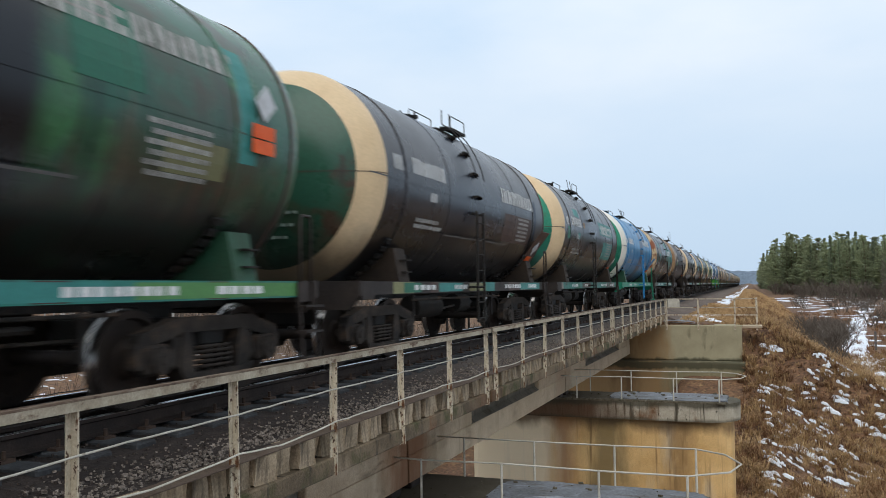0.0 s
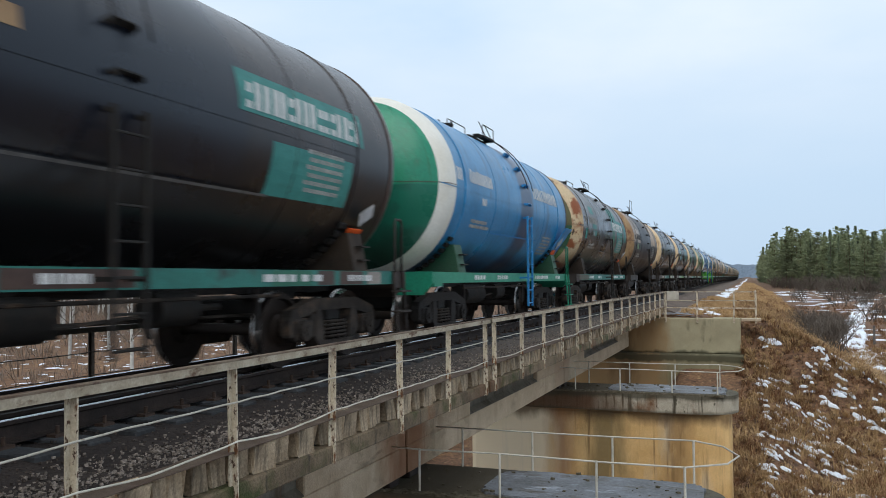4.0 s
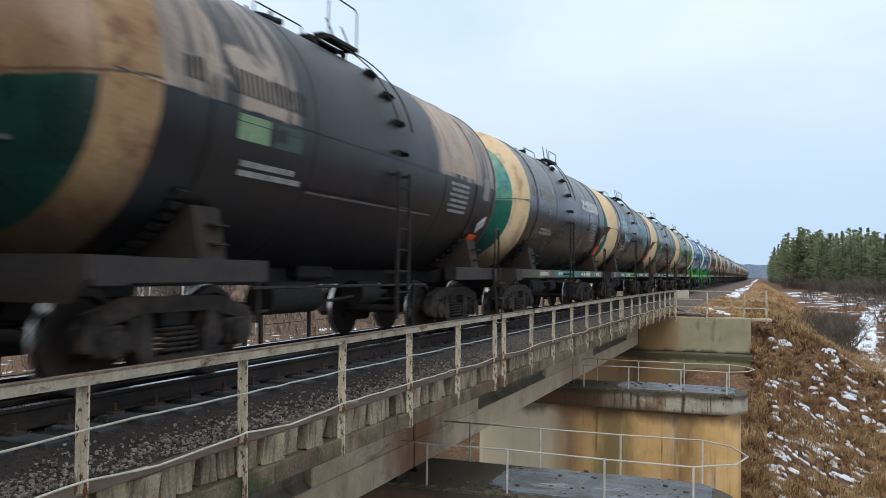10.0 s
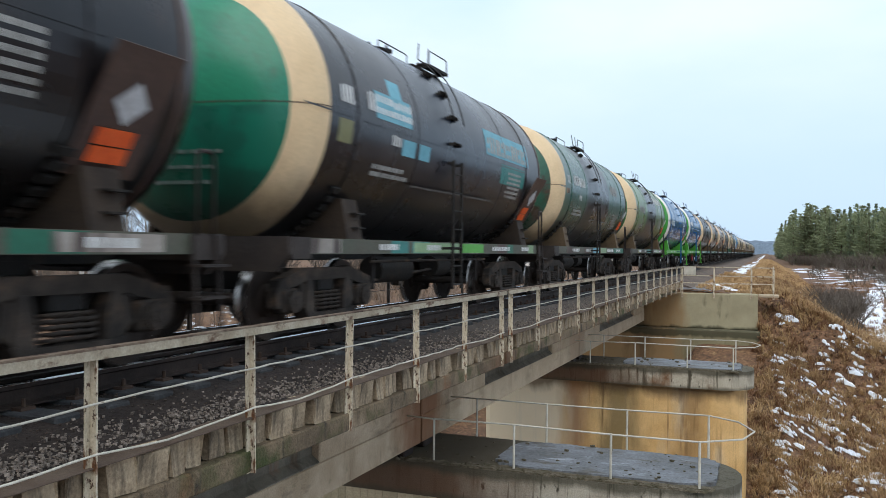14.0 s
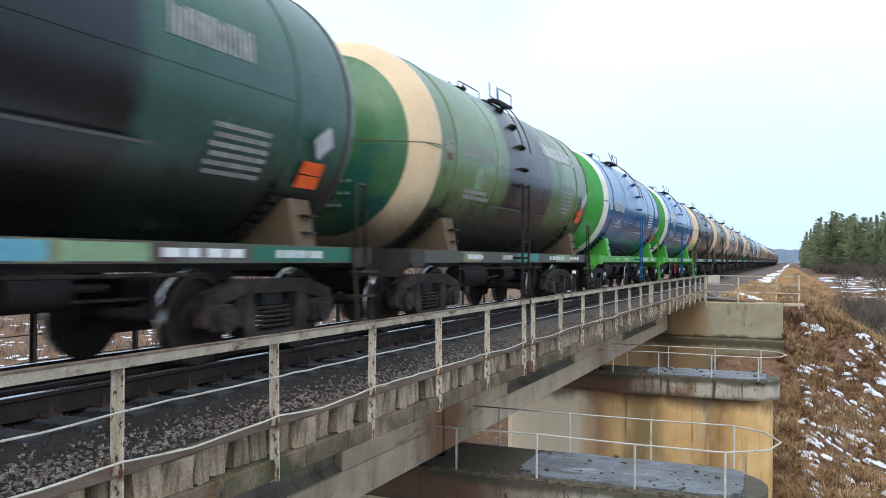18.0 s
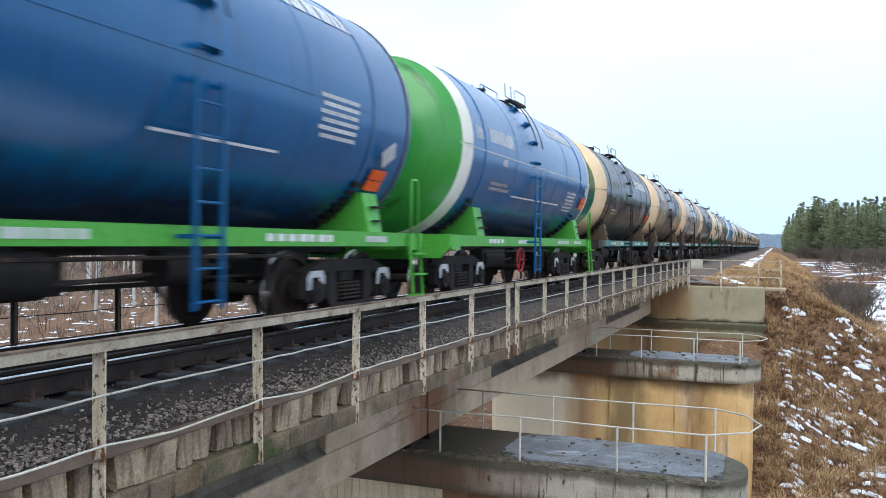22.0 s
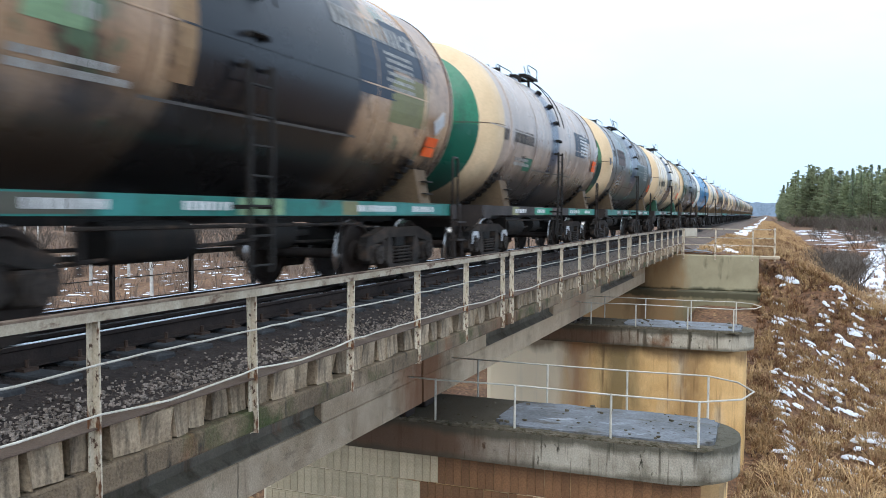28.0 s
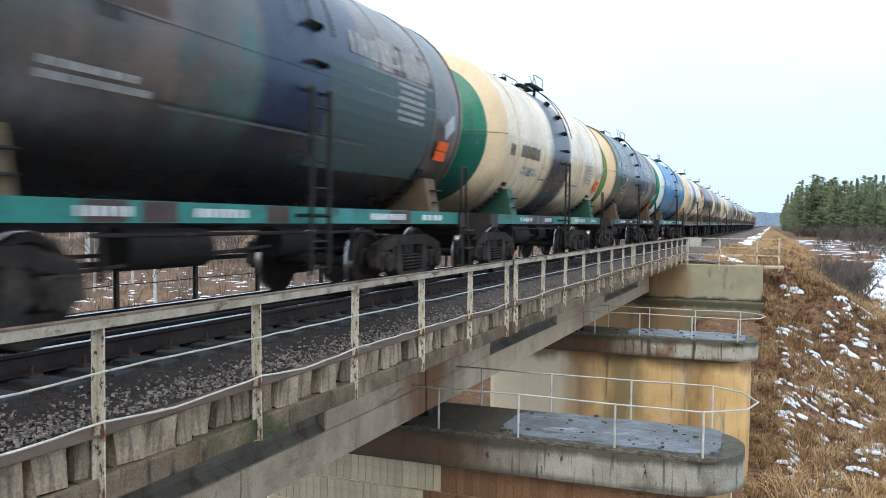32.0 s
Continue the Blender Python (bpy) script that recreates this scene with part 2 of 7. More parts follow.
CREAM_STEEL = surface("cream_painted_steel", (0.64, 0.56, 0.43), (0.50, 0.42, 0.30), 0.6, fine=60, coarse=5, bump=0.15,
                      stains=(((0.16, 0.07, 0.03), 9, (1, 1, 0.4), 0.56, 0.62), ((0.09, 0.05, 0.03), 34, (1, 1, 0.5), 0.57, 0.63)))
TOP_RAIL = surface("grimy_cream_steel", (0.46, 0.40, 0.30), (0.30, 0.245, 0.17), 0.7, fine=50, coarse=4, bump=0.2,
                   stains=(((0.13, 0.075, 0.045), 9, (1, 0.4, 1), 0.54, 0.64),))
RAIL_RUST = surface("rust_edged_steel", (0.13, 0.085, 0.058), (0.22, 0.17, 0.125), 0.85, fine=50, coarse=5, bump=0.3, stains=(((0.07, 0.04, 0.028), 9, (1, 0.5, 1), 0.5, 0.62),))
WHITE_STEEL = surface("white_painted_steel", (0.58, 0.55, 0.47), (0.44, 0.41, 0.34), 0.6, fine=60, coarse=5, bump=0.15,
                      stains=(((0.18, 0.09, 0.05), 18, (1, 1, 0.6), 0.64, 0.72),))
RAIL_STEEL = surface("rusty_rail_steel", (0.042, 0.028, 0.022), (0.022, 0.016, 0.014), 0.8, 0.2, fine=40, coarse=3, bump=0.2)
RAIL_TOP = surface("polished_rail_head", (0.55, 0.56, 0.58), (0.42, 0.42, 0.43), 0.28, 1.0, fine=90, coarse=3, bump=0.03)
BALLAST = surface("dark_ballast", (0.040, 0.029, 0.024), (0.020, 0.015, 0.013), 0.95, fine=28, coarse=1.2, bump=0.9, vary=0.3)
STONE = surface("ballast_stone", (0.36, 0.30, 0.25), (0.045, 0.035, 0.03), 0.9, fine=60, coarse=20, bump=0.3, vary=0.3)
STONE_DARK = surface("oily_ballast_stone", (0.10, 0.074, 0.06), (0.012, 0.010, 0.009), 0.85, fine=60, coarse=20, bump=0.3, vary=0.3)
SLEEPER = surface("oily_concrete_sleeper", (0.075, 0.078, 0.082), (0.035, 0.035, 0.036), 0.85, fine=40, coarse=4, bump=0.3)
SNOW = surface("old_snow", (0.80, 0.83, 0.87), (0.70, 0.74, 0.80), 0.85, fine=20, coarse=2, bump=0.3, vary=0.03)


MOSSY = surface("mossy_concrete", (0.22, 0.16, 0.10), (0.11, 0.08, 0.05), 0.95, fine=45, coarse=2.0, bump=0.8, vary=0.16,
                stains=(((0.33, 0.25, 0.165), 1.6, (1, 1.0, 0.6), 0.60, 0.74), ((0.05, 0.060, 0.018), 1.5, (1, 1, 1), 0.50, 0.64), ((0.045, 0.036, 0.025), 3.6, (1, 1.6, 0.4), 0.56, 0.66), ((0.20, 0.09, 0.04), 1.2, (1, 1, 0.6), 0.58, 0.72)))
LIP = surface("rusty_brown_plate", (0.09, 0.058, 0.04), (0.15, 0.11, 0.082), 0.9, fine=40, coarse=2.5, bump=0.4)
CAP_CONCRETE = surface("mossy_cap_concrete", (0.47, 0.42, 0.33), (0.33, 0.29, 0.22), 0.92, fine=45, coarse=1.4, bump=0.8, vary=0.16,
                       stains=(((0.14, 0.115, 0.08), 1.4, (1.2, 1.2, 0.5), 0.54, 0.72), ((0.075, 0.062, 0.042), 4.2, (2.2, 2.2, 0.14), 0.55, 0.66), ((0.05, 0.045, 0.028), 8.0, (1.2, 1.2, 0.5), 0.62, 0.70), ((0.17, 0.09, 0.045), 0.7, (1, 1, 0.6), 0.58, 0.68)))
WALL_CONCRETE = surface("greenish_wall_concrete", (0.44, 0.39, 0.255), (0.33, 0.29, 0.185), 0.92, fine=30, coarse=0.8, bump=0.25,
                        stains=(((0.38, 0.27, 0.15), 0.9, (1.2, 1, 0.3), 0.66, 0.74), ((0.09, 0.085, 0.05), 1.2, (1.5, 1, 0.5), 0.58, 0.75)))


seep(CAP_CONCRETE, "X", -4.3, -3.3, (0.095, 0.045, 0.02), 0.92)
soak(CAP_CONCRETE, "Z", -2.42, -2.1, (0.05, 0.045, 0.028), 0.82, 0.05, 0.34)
# cap darker along its lower edge
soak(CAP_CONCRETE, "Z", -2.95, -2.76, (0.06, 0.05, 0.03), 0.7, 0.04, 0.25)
soak(CONCRETE_OCHRE, "X", -9.5, -5.5, (0.72, 0.62, 0.45), 0.85)
soak(CONCRETE_OCHRE, "X", -4.7, -3.6, (0.10, 0.085, 0.04), 0.7, 0.35)
soak(CONCRETE_OCHRE, "X", -2.4, -1.6, (0.16, 0.09, 0.04), 0.6, 0.3)
soak(CONCRETE_OCHRE, "Z", -3.1, -2.6, (0.10, 0.062, 0.033), 0.75, 0.15, 0.9)
soak(CONCRETE_OCHRE, "X", -5.7, -5.0, (0.26, 0.115, 0.04), 0.75, 0.3, 0.8)
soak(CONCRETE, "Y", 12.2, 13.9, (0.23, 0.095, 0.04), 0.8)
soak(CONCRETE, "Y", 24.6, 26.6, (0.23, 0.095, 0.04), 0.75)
# girder, ballast and stones paler farther along the bridge
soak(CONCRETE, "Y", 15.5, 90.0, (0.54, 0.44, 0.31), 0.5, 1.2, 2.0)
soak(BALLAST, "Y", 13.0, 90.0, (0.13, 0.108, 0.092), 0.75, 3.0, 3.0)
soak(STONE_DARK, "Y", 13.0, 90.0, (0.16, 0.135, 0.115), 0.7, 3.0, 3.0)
soak(MOSSY, "Y", 12.2, 13.6, (0.15, 0.075, 0.04), 0.6)
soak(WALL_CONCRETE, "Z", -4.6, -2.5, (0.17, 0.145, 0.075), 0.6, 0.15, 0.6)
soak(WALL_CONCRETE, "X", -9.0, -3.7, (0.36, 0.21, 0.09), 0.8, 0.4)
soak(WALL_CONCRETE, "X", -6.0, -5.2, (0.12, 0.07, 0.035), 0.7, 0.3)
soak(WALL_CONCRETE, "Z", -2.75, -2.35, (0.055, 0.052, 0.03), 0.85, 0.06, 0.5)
PAD = surface("icy_grey_concrete", (0.17, 0.182, 0.20), (0.10, 0.104, 0.108), 0.6, fine=18, coarse=1.6, bump=0.6, vary=0.2, stains=(((0.36, 0.39, 0.43), 2.0, (0.8, 2.0, 1), 0.60, 0.75), ((0.085, 0.075, 0.06), 2.6, (0.7, 1.6, 1), 0.55, 0.68), ((0.05, 0.045, 0.032), 9, (1, 1, 1), 0.62, 0.70)))
def ground_height(x, y):
    """The valley, its far bank, the embankment and the field beside it."""
    floor = -6.4 + 2.2 * min(1, max(0, (y - 20) / 45)) + 1.0 * min(1, max(0, (y - 70) / 200))
    if x < -12:
        floor = -6.4 + 2.6 * min(1, max(0, (y - 8) / 40)) + 1.0 * min(1, max(0, (-12 - x) / 60))
    plateau = -0.62 - 0.10 * max(0, x + 3.2) if y > 0 else -0.62
    right = -0.75 - (x - 0.55) / 1.65
    left = -0.75 + (x + 12.0) / 1.65
    far = -0.62 - max(0, WALL_Y + 2.2 - y) / 1.45
    bed = -3.05 - (WALL_Y - 0.8 - y) * 0.215 if y < WALL_Y - 0.5 else -3.05
    bed -= 1.3 * min(1, max(0, -2.9 - x))
    if -9.6 < x < -0.4:
        far = -0.62 if y > WALL_Y + 0.4 else -20
    near = -0.62 - max(0, y + 2.4) / 1.25 if y < 6 else -20
    if y < 20:
        top = min(plateau, near)
    else:
        top = min(plateau, far, right, left)
        if y < WALL_Y + 4:
            side = max(0, x - 0.6, -9.8 - x)
            top = max(top, bed - side / 2.4)
    wave = 0.10 * noise.noise((x * 0.5, y * 0.5, 0)) + 0.22 * noise.noise((x * 0.13, y * 0.13, 4))
    return max(top, floor) + wave * min(1, max(0.15, (abs(x - XC) - 4) / 4))


def grid_axis(stops):
    out = []
    for a, b, step in stops:
        out += list(np.arange(a, b, step))
    return out + [stops[-1][1]]


def build_ground():
    xs = grid_axis([(-2500, -400, 300), (-400, -60, 40), (-60, -14, 3), (-14, -11, 0.6), (-11, 14, 0.35), (14, 40, 1.5), (40, 120, 8), (120, 400, 40), (400, 2500, 300)])
    ys = grid_axis([(-300, -20, 40), (-20, -2, 2), (-2, 20, 0.8), (20, 70, 0.35), (70, 130, 1.5), (130, 420, 10), (420, 3000, 180)])
    bm = bmesh.new()
    rows = [[bm.verts.new((x, y, ground_height(x, y))) for x in xs] for y in ys]
    for a, b in zip(rows, rows[1:]):
        for k in range(len(xs) - 1):
            f = bm.faces.new((a[k], a[k + 1], b[k + 1], b[k]))
            f.smooth = True
    m = surface("dry_grass_ground", (0.12, 0.064, 0.036), (0.19, 0.104, 0.054), 0.95, fine=9, coarse=0.6, bump=0.8, vary=0.35,
                stains=(((0.075, 0.04, 0.025), 1.6, (1, 1, 1), 0.52, 0.7), ((0.30, 0.19, 0.09), 4.0, (1, 1, 1), 0.58, 0.70), ((0.05, 0.03, 0.02), 5.0, (1, 1, 1), 0.60, 0.70)))
    ob = part("ground", bm, m)
    tagged(ob, "brown dry grass ground of a valley and a railway embankment", "ground", kind="structure")


build_ground()


def slab_profile(side):
    """Deck slab, haunch, web and flange of the girder on one side, as (x, z), mirrored about the track."""
    pts = [(XR - 0.215, -0.58), (XR - 0.215, DECK_LOW), (XR - 0.30, DECK_LOW - 0.03), (-5.45, -0.98), (-5.55, -1.02), (-5.55, -1.62), (-5.42, -1.72), (-5.42, -2.16),
           (-5.98, -2.16), (-5.98, -1.72), (-5.88, -1.62), (-5.88, -1.0), (XC, -0.98), (XC, -0.58)]
    return pts if side > 0 else [(2 * XC - x, z) for x, z in pts]


def build_spans():
    ends = [(-9.0, JOINTS[0] - 0.04), (JOINTS[0] + 0.04, JOINTS[1] - 0.04), (JOINTS[1] + 0.04, JOINTS[2] - 0.04), (JOINTS[2] + 0.04, WALL_Y - 0.02)]
    for lo, hi in ends:
        span = thing("bridge_span", label="weathered grey concrete girder span of a railway bridge", category="bridge span", group="spans of the bridge", kind="structure")
        for side in (1, -1):
            bm = prism(bmesh.new(), slab_profile(side), "y", lo, hi)
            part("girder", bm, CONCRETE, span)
            sx = (lambda x: x) if side > 0 else (lambda x: 2 * XC - x)
            for a, b in ((lo, lo + 3.4), (hi - 3.4, hi)):
                x0, x1 = sorted((sx(-5.56), sx(-5.425)))
                part("end_block", boxed(x0, x1, a + 0.003, b - 0.003, -1.71, -1.02, bevel=0.02), CONCRETE, span)
            prof = [(sx(-5.553), -1.60), (sx(-5.553), -1.612), (sx(-5.43), -1.708), (sx(-5.43), -1.694)]
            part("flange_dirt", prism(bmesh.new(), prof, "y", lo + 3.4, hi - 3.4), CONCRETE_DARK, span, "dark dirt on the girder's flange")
            # thin darker sheet over the web between the end blocks
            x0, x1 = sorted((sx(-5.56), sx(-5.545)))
            part("web_grime", boxed(x0, x1, lo + 3.4, hi - 3.4, -1.60, -1.12), CONCRETE_DARK, span, "dark face on the girder's web")
            x0, x1 = sorted((sx(XR), sx(XR - 0.22)))
            part("edge_beam", boxed(x0, x1, lo + 0.01, hi - 0.01, DECK_LOW, -0.575, bevel=0.015), MOSSY, span, "mossy edge of the deck slab")
            x0, x1 = sorted((sx(XR + 0.015), sx(XR - 0.21)))
            part("edge_plate", boxed(x0, x1, lo + 0.01, hi - 0.01, EDGE - 0.012, EDGE, bevel=0.003), LIP, span, "rusty brown edge plate")
        bm = boxed(2 * XC - XR + 0.16, XR - 0.16, lo, hi, -0.575, -0.36)
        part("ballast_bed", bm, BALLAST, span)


build_spans()


def rounded_cap(bm, x0, x1, y0, y1, z0, z1, r, n=7):
    pts = []
    for cx, cy, a0 in ((x1 - r, y1 - r, 0), (x0 + r, y1 - r, 90), (x0 + r, y0 + r, 180), (x1 - r, y0 + r, 270)):
        for k in range(n + 1):
            a = radians(a0 + 90 * k / n)
            pts.append((cx + r * math.cos(a), cy + r * math.sin(a)))
    return prism(bm, pts, "z", z0, z1)


CAP_TOP = -2.30


def build_pier(name, joint):
    p = thing(name, label="tall ochre-stained concrete bridge pier with a round-nosed cap", category="bridge pier", group="piers of the bridge", kind="structure")
    y0, y1 = joint - 0.75, joint + 1.4
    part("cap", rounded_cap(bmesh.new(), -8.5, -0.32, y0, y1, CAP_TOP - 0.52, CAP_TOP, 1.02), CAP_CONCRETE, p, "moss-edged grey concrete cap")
    part("shaft", rounded_cap(bmesh.new(), -8.3, -0.52, y0 + 0.18, y1 - 0.18, -7.5, CAP_TOP - 0.52, 0.18, 2), CONCRETE_OCHRE, p, "ochre rust-streaked concrete shaft")
    r = rng("pad", joint)
    rim = []
    for n in range(90):
        a = 2 * math.pi * n / 90
        c, d = math.cos(a), math.sin(a)
        rim.append((-2.35 + 1.68 * math.copysign(abs(c) ** 0.32, c) + r.uniform(-0.035, 0.035), joint + 0.33 + 0.86 * math.copysign(abs(d) ** 0.32, d) + r.uniform(-0.03, 0.03)))
    part("pad", prism(bmesh.new(), rim, "z", CAP_TOP, CAP_TOP + 0.06), PAD, p, "icy grey raised pad with a broken rim")
    for x in (-5.7, 2 * XC + 5.7):
        for dy in (-0.42, 0.42):
            part("bearing", boxed(x - 0.24, x + 0.24, joint + dy - 0.2, joint + dy + 0.2, CAP_TOP, -2.16, bevel=0.02), RAIL_STEEL, p, "rusty steel bearing")
    return p


def cap_debris(joint):
    r = rng("debris", joint)
    verts, faces = [], []
    for n in range(5200):
        where = r.random()
        x = r.uniform(-6.5, -0.75)
        lift = 0.0
        if where < 0.42:
            y = joint - 0.73 + abs(r.gauss(0, 0.09))
        elif where < 0.985:
            y = joint - 0.55 + r.gauss(0, 0.035)
            x = r.uniform(-4.1, -0.7)
        else:
            y, lift = r.uniform(joint - 0.5, joint + 1.2), 0.06 if -4.0 < x else 0.0
        s = r.choice((0.012, 0.018, 0.025, 0.035, 0.055)) * (1.4 if joint > 20 else 1)
        base = len(verts)
        verts += [(x + a * 1.5, y + b, CAP_TOP + lift + max(0, c * 0.9 + s * 0.25)) for a, b, c in stone_shape(r, s)]
        faces += [tuple(base + i for i in q) for q in QUADS]
    ob = joined("moss_and_rubble", verts, faces, surface("dark_moss", (0.06, 0.052, 0.028), (0.15, 0.125, 0.09), 0.95, fine=40, coarse=7, bump=0.5))
    tagged(ob, "dark moss and rubble along the cap's edge", "moss", kind="stuff")


for nm, j in (("pier_1", JOINTS[1]), ("pier_2", JOINTS[2])):
    build_pier(nm, j)


def build_abutment():
    a = thing("abutment", label="greenish grey concrete abutment wall with a stepped ledge", category="abutment", kind="structure")
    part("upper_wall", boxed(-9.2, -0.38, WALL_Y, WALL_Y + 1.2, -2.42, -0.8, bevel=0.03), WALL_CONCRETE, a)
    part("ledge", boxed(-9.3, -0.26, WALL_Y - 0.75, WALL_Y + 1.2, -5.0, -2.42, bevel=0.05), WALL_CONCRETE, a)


build_abutment()


def gravel_apron():
    """Grey gravel washed out over the abutment beside the track."""
    bm = bmesh.new()
    xs, ys = np.linspace(-3.9, -1.2, 28), np.linspace(WALL_Y + 0.45, WALL_Y + 4.2, 24)
    rows = [[bm.verts.new((x, y, ground_height(x, y) - 0.05 + min(0.10, 0.35 * (y - WALL_Y - 0.45)) * max(0.0, 1.1 - (x + 3.9) / 2.0) + 0.04 * noise.noise((x * 3, y * 3, 1)))) for x in xs] for y in ys]
    for a, b in zip(rows, rows[1:]):
        for k in range(len(xs) - 1):
            bm.faces.new((a[k], a[k + 1], b[k + 1], b[k])).smooth = True
    m = surface("blue_grey_gravel", (0.28, 0.29, 0.30), (0.17, 0.17, 0.17), 0.9, fine=26, coarse=3, bump=0.8, vary=0.25)
    tagged(part("gravel_apron", bm, m), "blue-grey gravel beside the track on the abutment", "gravel", kind="structure")


gravel_apron()


def angle_post(low, high, w=0.06):
    bm = boxed(-w / 2, w / 2, -0.008, 0.008, low, high)
    return box(bm, -w / 2, -w / 2 + 0.012, -0.05, -0.008, low, high)


def slack(x, posts, z, sag, seed):
    """A wire from post to post, with a sag of its own between any two."""
    r = rng("wire", seed)
    pts = []
    for a, b in zip(posts, posts[1:]):
        d = sag * r.choice((0.0, 0.2, 0.4, 0.8, 1.3)) * (1 if b - a > 1 else 0)
        kink = r.uniform(0.05, 0.25)
        for k in range(8):
            f = k / 8
            pts.append((x + 0.01 * r.uniform(-1, 1), a + (b - a) * f, z - d * 4 * f * (1 - f) * (1 + kink * math.sin(9 * f + seed)) + r.uniform(-0.004, 0.004)))
    pts.append((x, posts[-1], z))
    return pts


def build_railing(name, x_at, posts, ends, label, paint, wire_paint):
    r = thing(name, label=label, category="railing", group="bridge railings", kind="structure")
    tilt = rng(name, x_at(0))
    for y in posts:
        part("post", lambda: angle_post(-0.76, 0.44), paint, r, at=pose(x_at(y), y, 0, tilt.uniform(-0.8, 0.8), tilt.uniform(-0.8, 0.8), tilt.uniform(-4, 4)), key="bridge_post")
    for n, (a, b) in enumerate(ends):
        xa, xb = x_at(a), x_at(b)
        for nm, coat, (dx0, dx1, z0, z1) in (("top_flange", RAIL_RUST if paint is CREAM_STEEL else paint, (-0.035, 0.036, 0.442, 0.456)), ("top_rail", TOP_RAIL if paint is CREAM_STEEL else paint, (0.024, 0.034, 0.380, 0.442))):
            bm = bmesh.new()
            vs = [bm.verts.new(p) for p in ((xa + dx0, a, z0), (xa + dx1, a, z0), (xa + dx1, a, z1), (xa + dx0, a, z1), (xb + dx0, b, z0), (xb + dx1, b, z0), (xb + dx1, b, z1), (xb + dx0, b, z1))]
            for q in ((0, 1, 2, 3), (7, 6, 5, 4), (0, 4, 5, 1), (1, 5, 6, 2), (2, 6, 7, 3), (3, 7, 4, 0)):
                bm.faces.new([vs[i] for i in q])
            bmesh.ops.recalc_face_normals(bm, faces=bm.faces[:])
            part(nm, bm, coat, r, "rust-brown upper edge of the rail" if nm == "top_flange" else "grimy angle-section top rail")
        own = [y for y in posts if a - 0.2 < y < b + 0.2]
        for z, sag in ((0.11, 0.012), (-0.215, 0.028)):
            pts = [(p[0] + x_at(p[1]), p[1], p[2]) for p in slack(0.04, own, z, sag, n * 3 + int(z * 10))]
            part("wire", pipe(bmesh.new(), pts, 0.008), wire_paint, r, "slack white painted rod", smooth=True)


def near_line(y):
    return XR + max(0, y - 26) * 0.016


def far_line(y):
    return 2 * XC - XR


POSTS = [4.11 + 1.742 * k for k in range(-4, 6)] + [13.33 + 1.775 * k for k in range(7)] + [25.6] + [26.05 + 1.78 * k for k in range(9)]
ENDS = ((-3, 13.0), (13.1, 25.7), (25.8, 40.4))
build_railing("railing_near", near_line, POSTS, ENDS, "cream painted steel railing with peeling rust along the deck", CREAM_STEEL, WHITE_STEEL)
DARK_STEEL = surface("dark_weathered_steel", (0.05, 0.045, 0.04), (0.08, 0.065, 0.055), 0.7, fine=40, coarse=4)
build_railing("railing_far", far_line, POSTS, ENDS, "dark steel railing along the far edge of the deck", DARK_STEEL, DARK_STEEL)


def rails_along(parent, path, heights, posts, low, high, paint, radius=0.014, tops=True):
    """Thin round rails along a ground path of (x, y), and posts at the places given."""
    for h in heights:
        part("rail", pipe(bmesh.new(), [(x, y, high + h + 0.012 * math.sin(3 * x + 2 * y)) for x, y in path], radius), paint, parent, smooth=True)
    for x, y in posts:
        part("post", lambda: rod(bmesh.new(), (0, 0, 0), (0, 0, high - low + 0.01), 0.019, 8), paint, parent, at=pose(x, y, low), key=("thin_post", round(high - low, 3)))


def build_pier_rails(joint):
    r = thing("pier_railing", label="thin white painted railing round a pier cap", category="railing", group="pier railings", kind="structure")
    y0, y1 = joint - 0.6, joint + 1.42
    path = [(-5.6, y0), (-4.95, y0), (-3.62, y0 + 0.01), (-2.13, y0), (-0.87, y0 + 0.02), (-0.3, y0 + 0.45), (-0.15, y0 + 1.0), (-0.4, y1 - 0.35), (-0.87, y1), (-2.2, y1), (-3.6, y1), (-5.6, y1)]
    rails_along(r, path, (0,), [(x, y0) for x in (-4.95, -3.62, -2.13, -0.87)] + [(x, y1 - 0.04) for x in (-4.9, -3.6, -2.2, -0.87)], CAP_TOP, CAP_TOP + 0.69, WHITE_STEEL)


for j in JOINTS[1:]:
    build_pier_rails(j)


def build_abutment_rails():
    r = thing("abutment_railing", label="cream painted railing across the abutment", category="railing", group="bridge railings", kind="structure")
    y = WALL_Y - 0.06
    xs = (-3.68, -2.27, -0.66, 0.28)
    for x in xs:
        part("post", lambda: boxed(-0.035, 0.035, -0.035, 0.035, -1.0, 0.4), CREAM_STEEL, r, at=pose(x, y, 0), key="abutment_post")
    for z in (0.4, 0.0, -0.34):
        part("rail", boxed(-3.75, 0.31, y - 0.025, y + 0.025, z, z + 0.045), CREAM_STEEL, r)
    part("rail", boxed(0.26, 0.30, y, y + 3.4, 0.4, 0.445), CREAM_STEEL, r)
    part("post", lambda: boxed(-0.035, 0.035, -0.035, 0.035, -1.0, 0.4), CREAM_STEEL, r, at=pose(0.28, y + 3.3, 0), key="abutment_post")
    part("sign_plate", boxed(-3.62, -3.08, y - 0.05, y - 0.035, 0.06, 0.44, bevel=0.004), WHITE_STEEL, r, "blank white sign plate")
    part("landing", boxed(-0.36, 0.5, WALL_Y, WALL_Y + 0.9, -0.92, -0.8, bevel=0.02), CONCRETE, r)


build_abutment_rails()


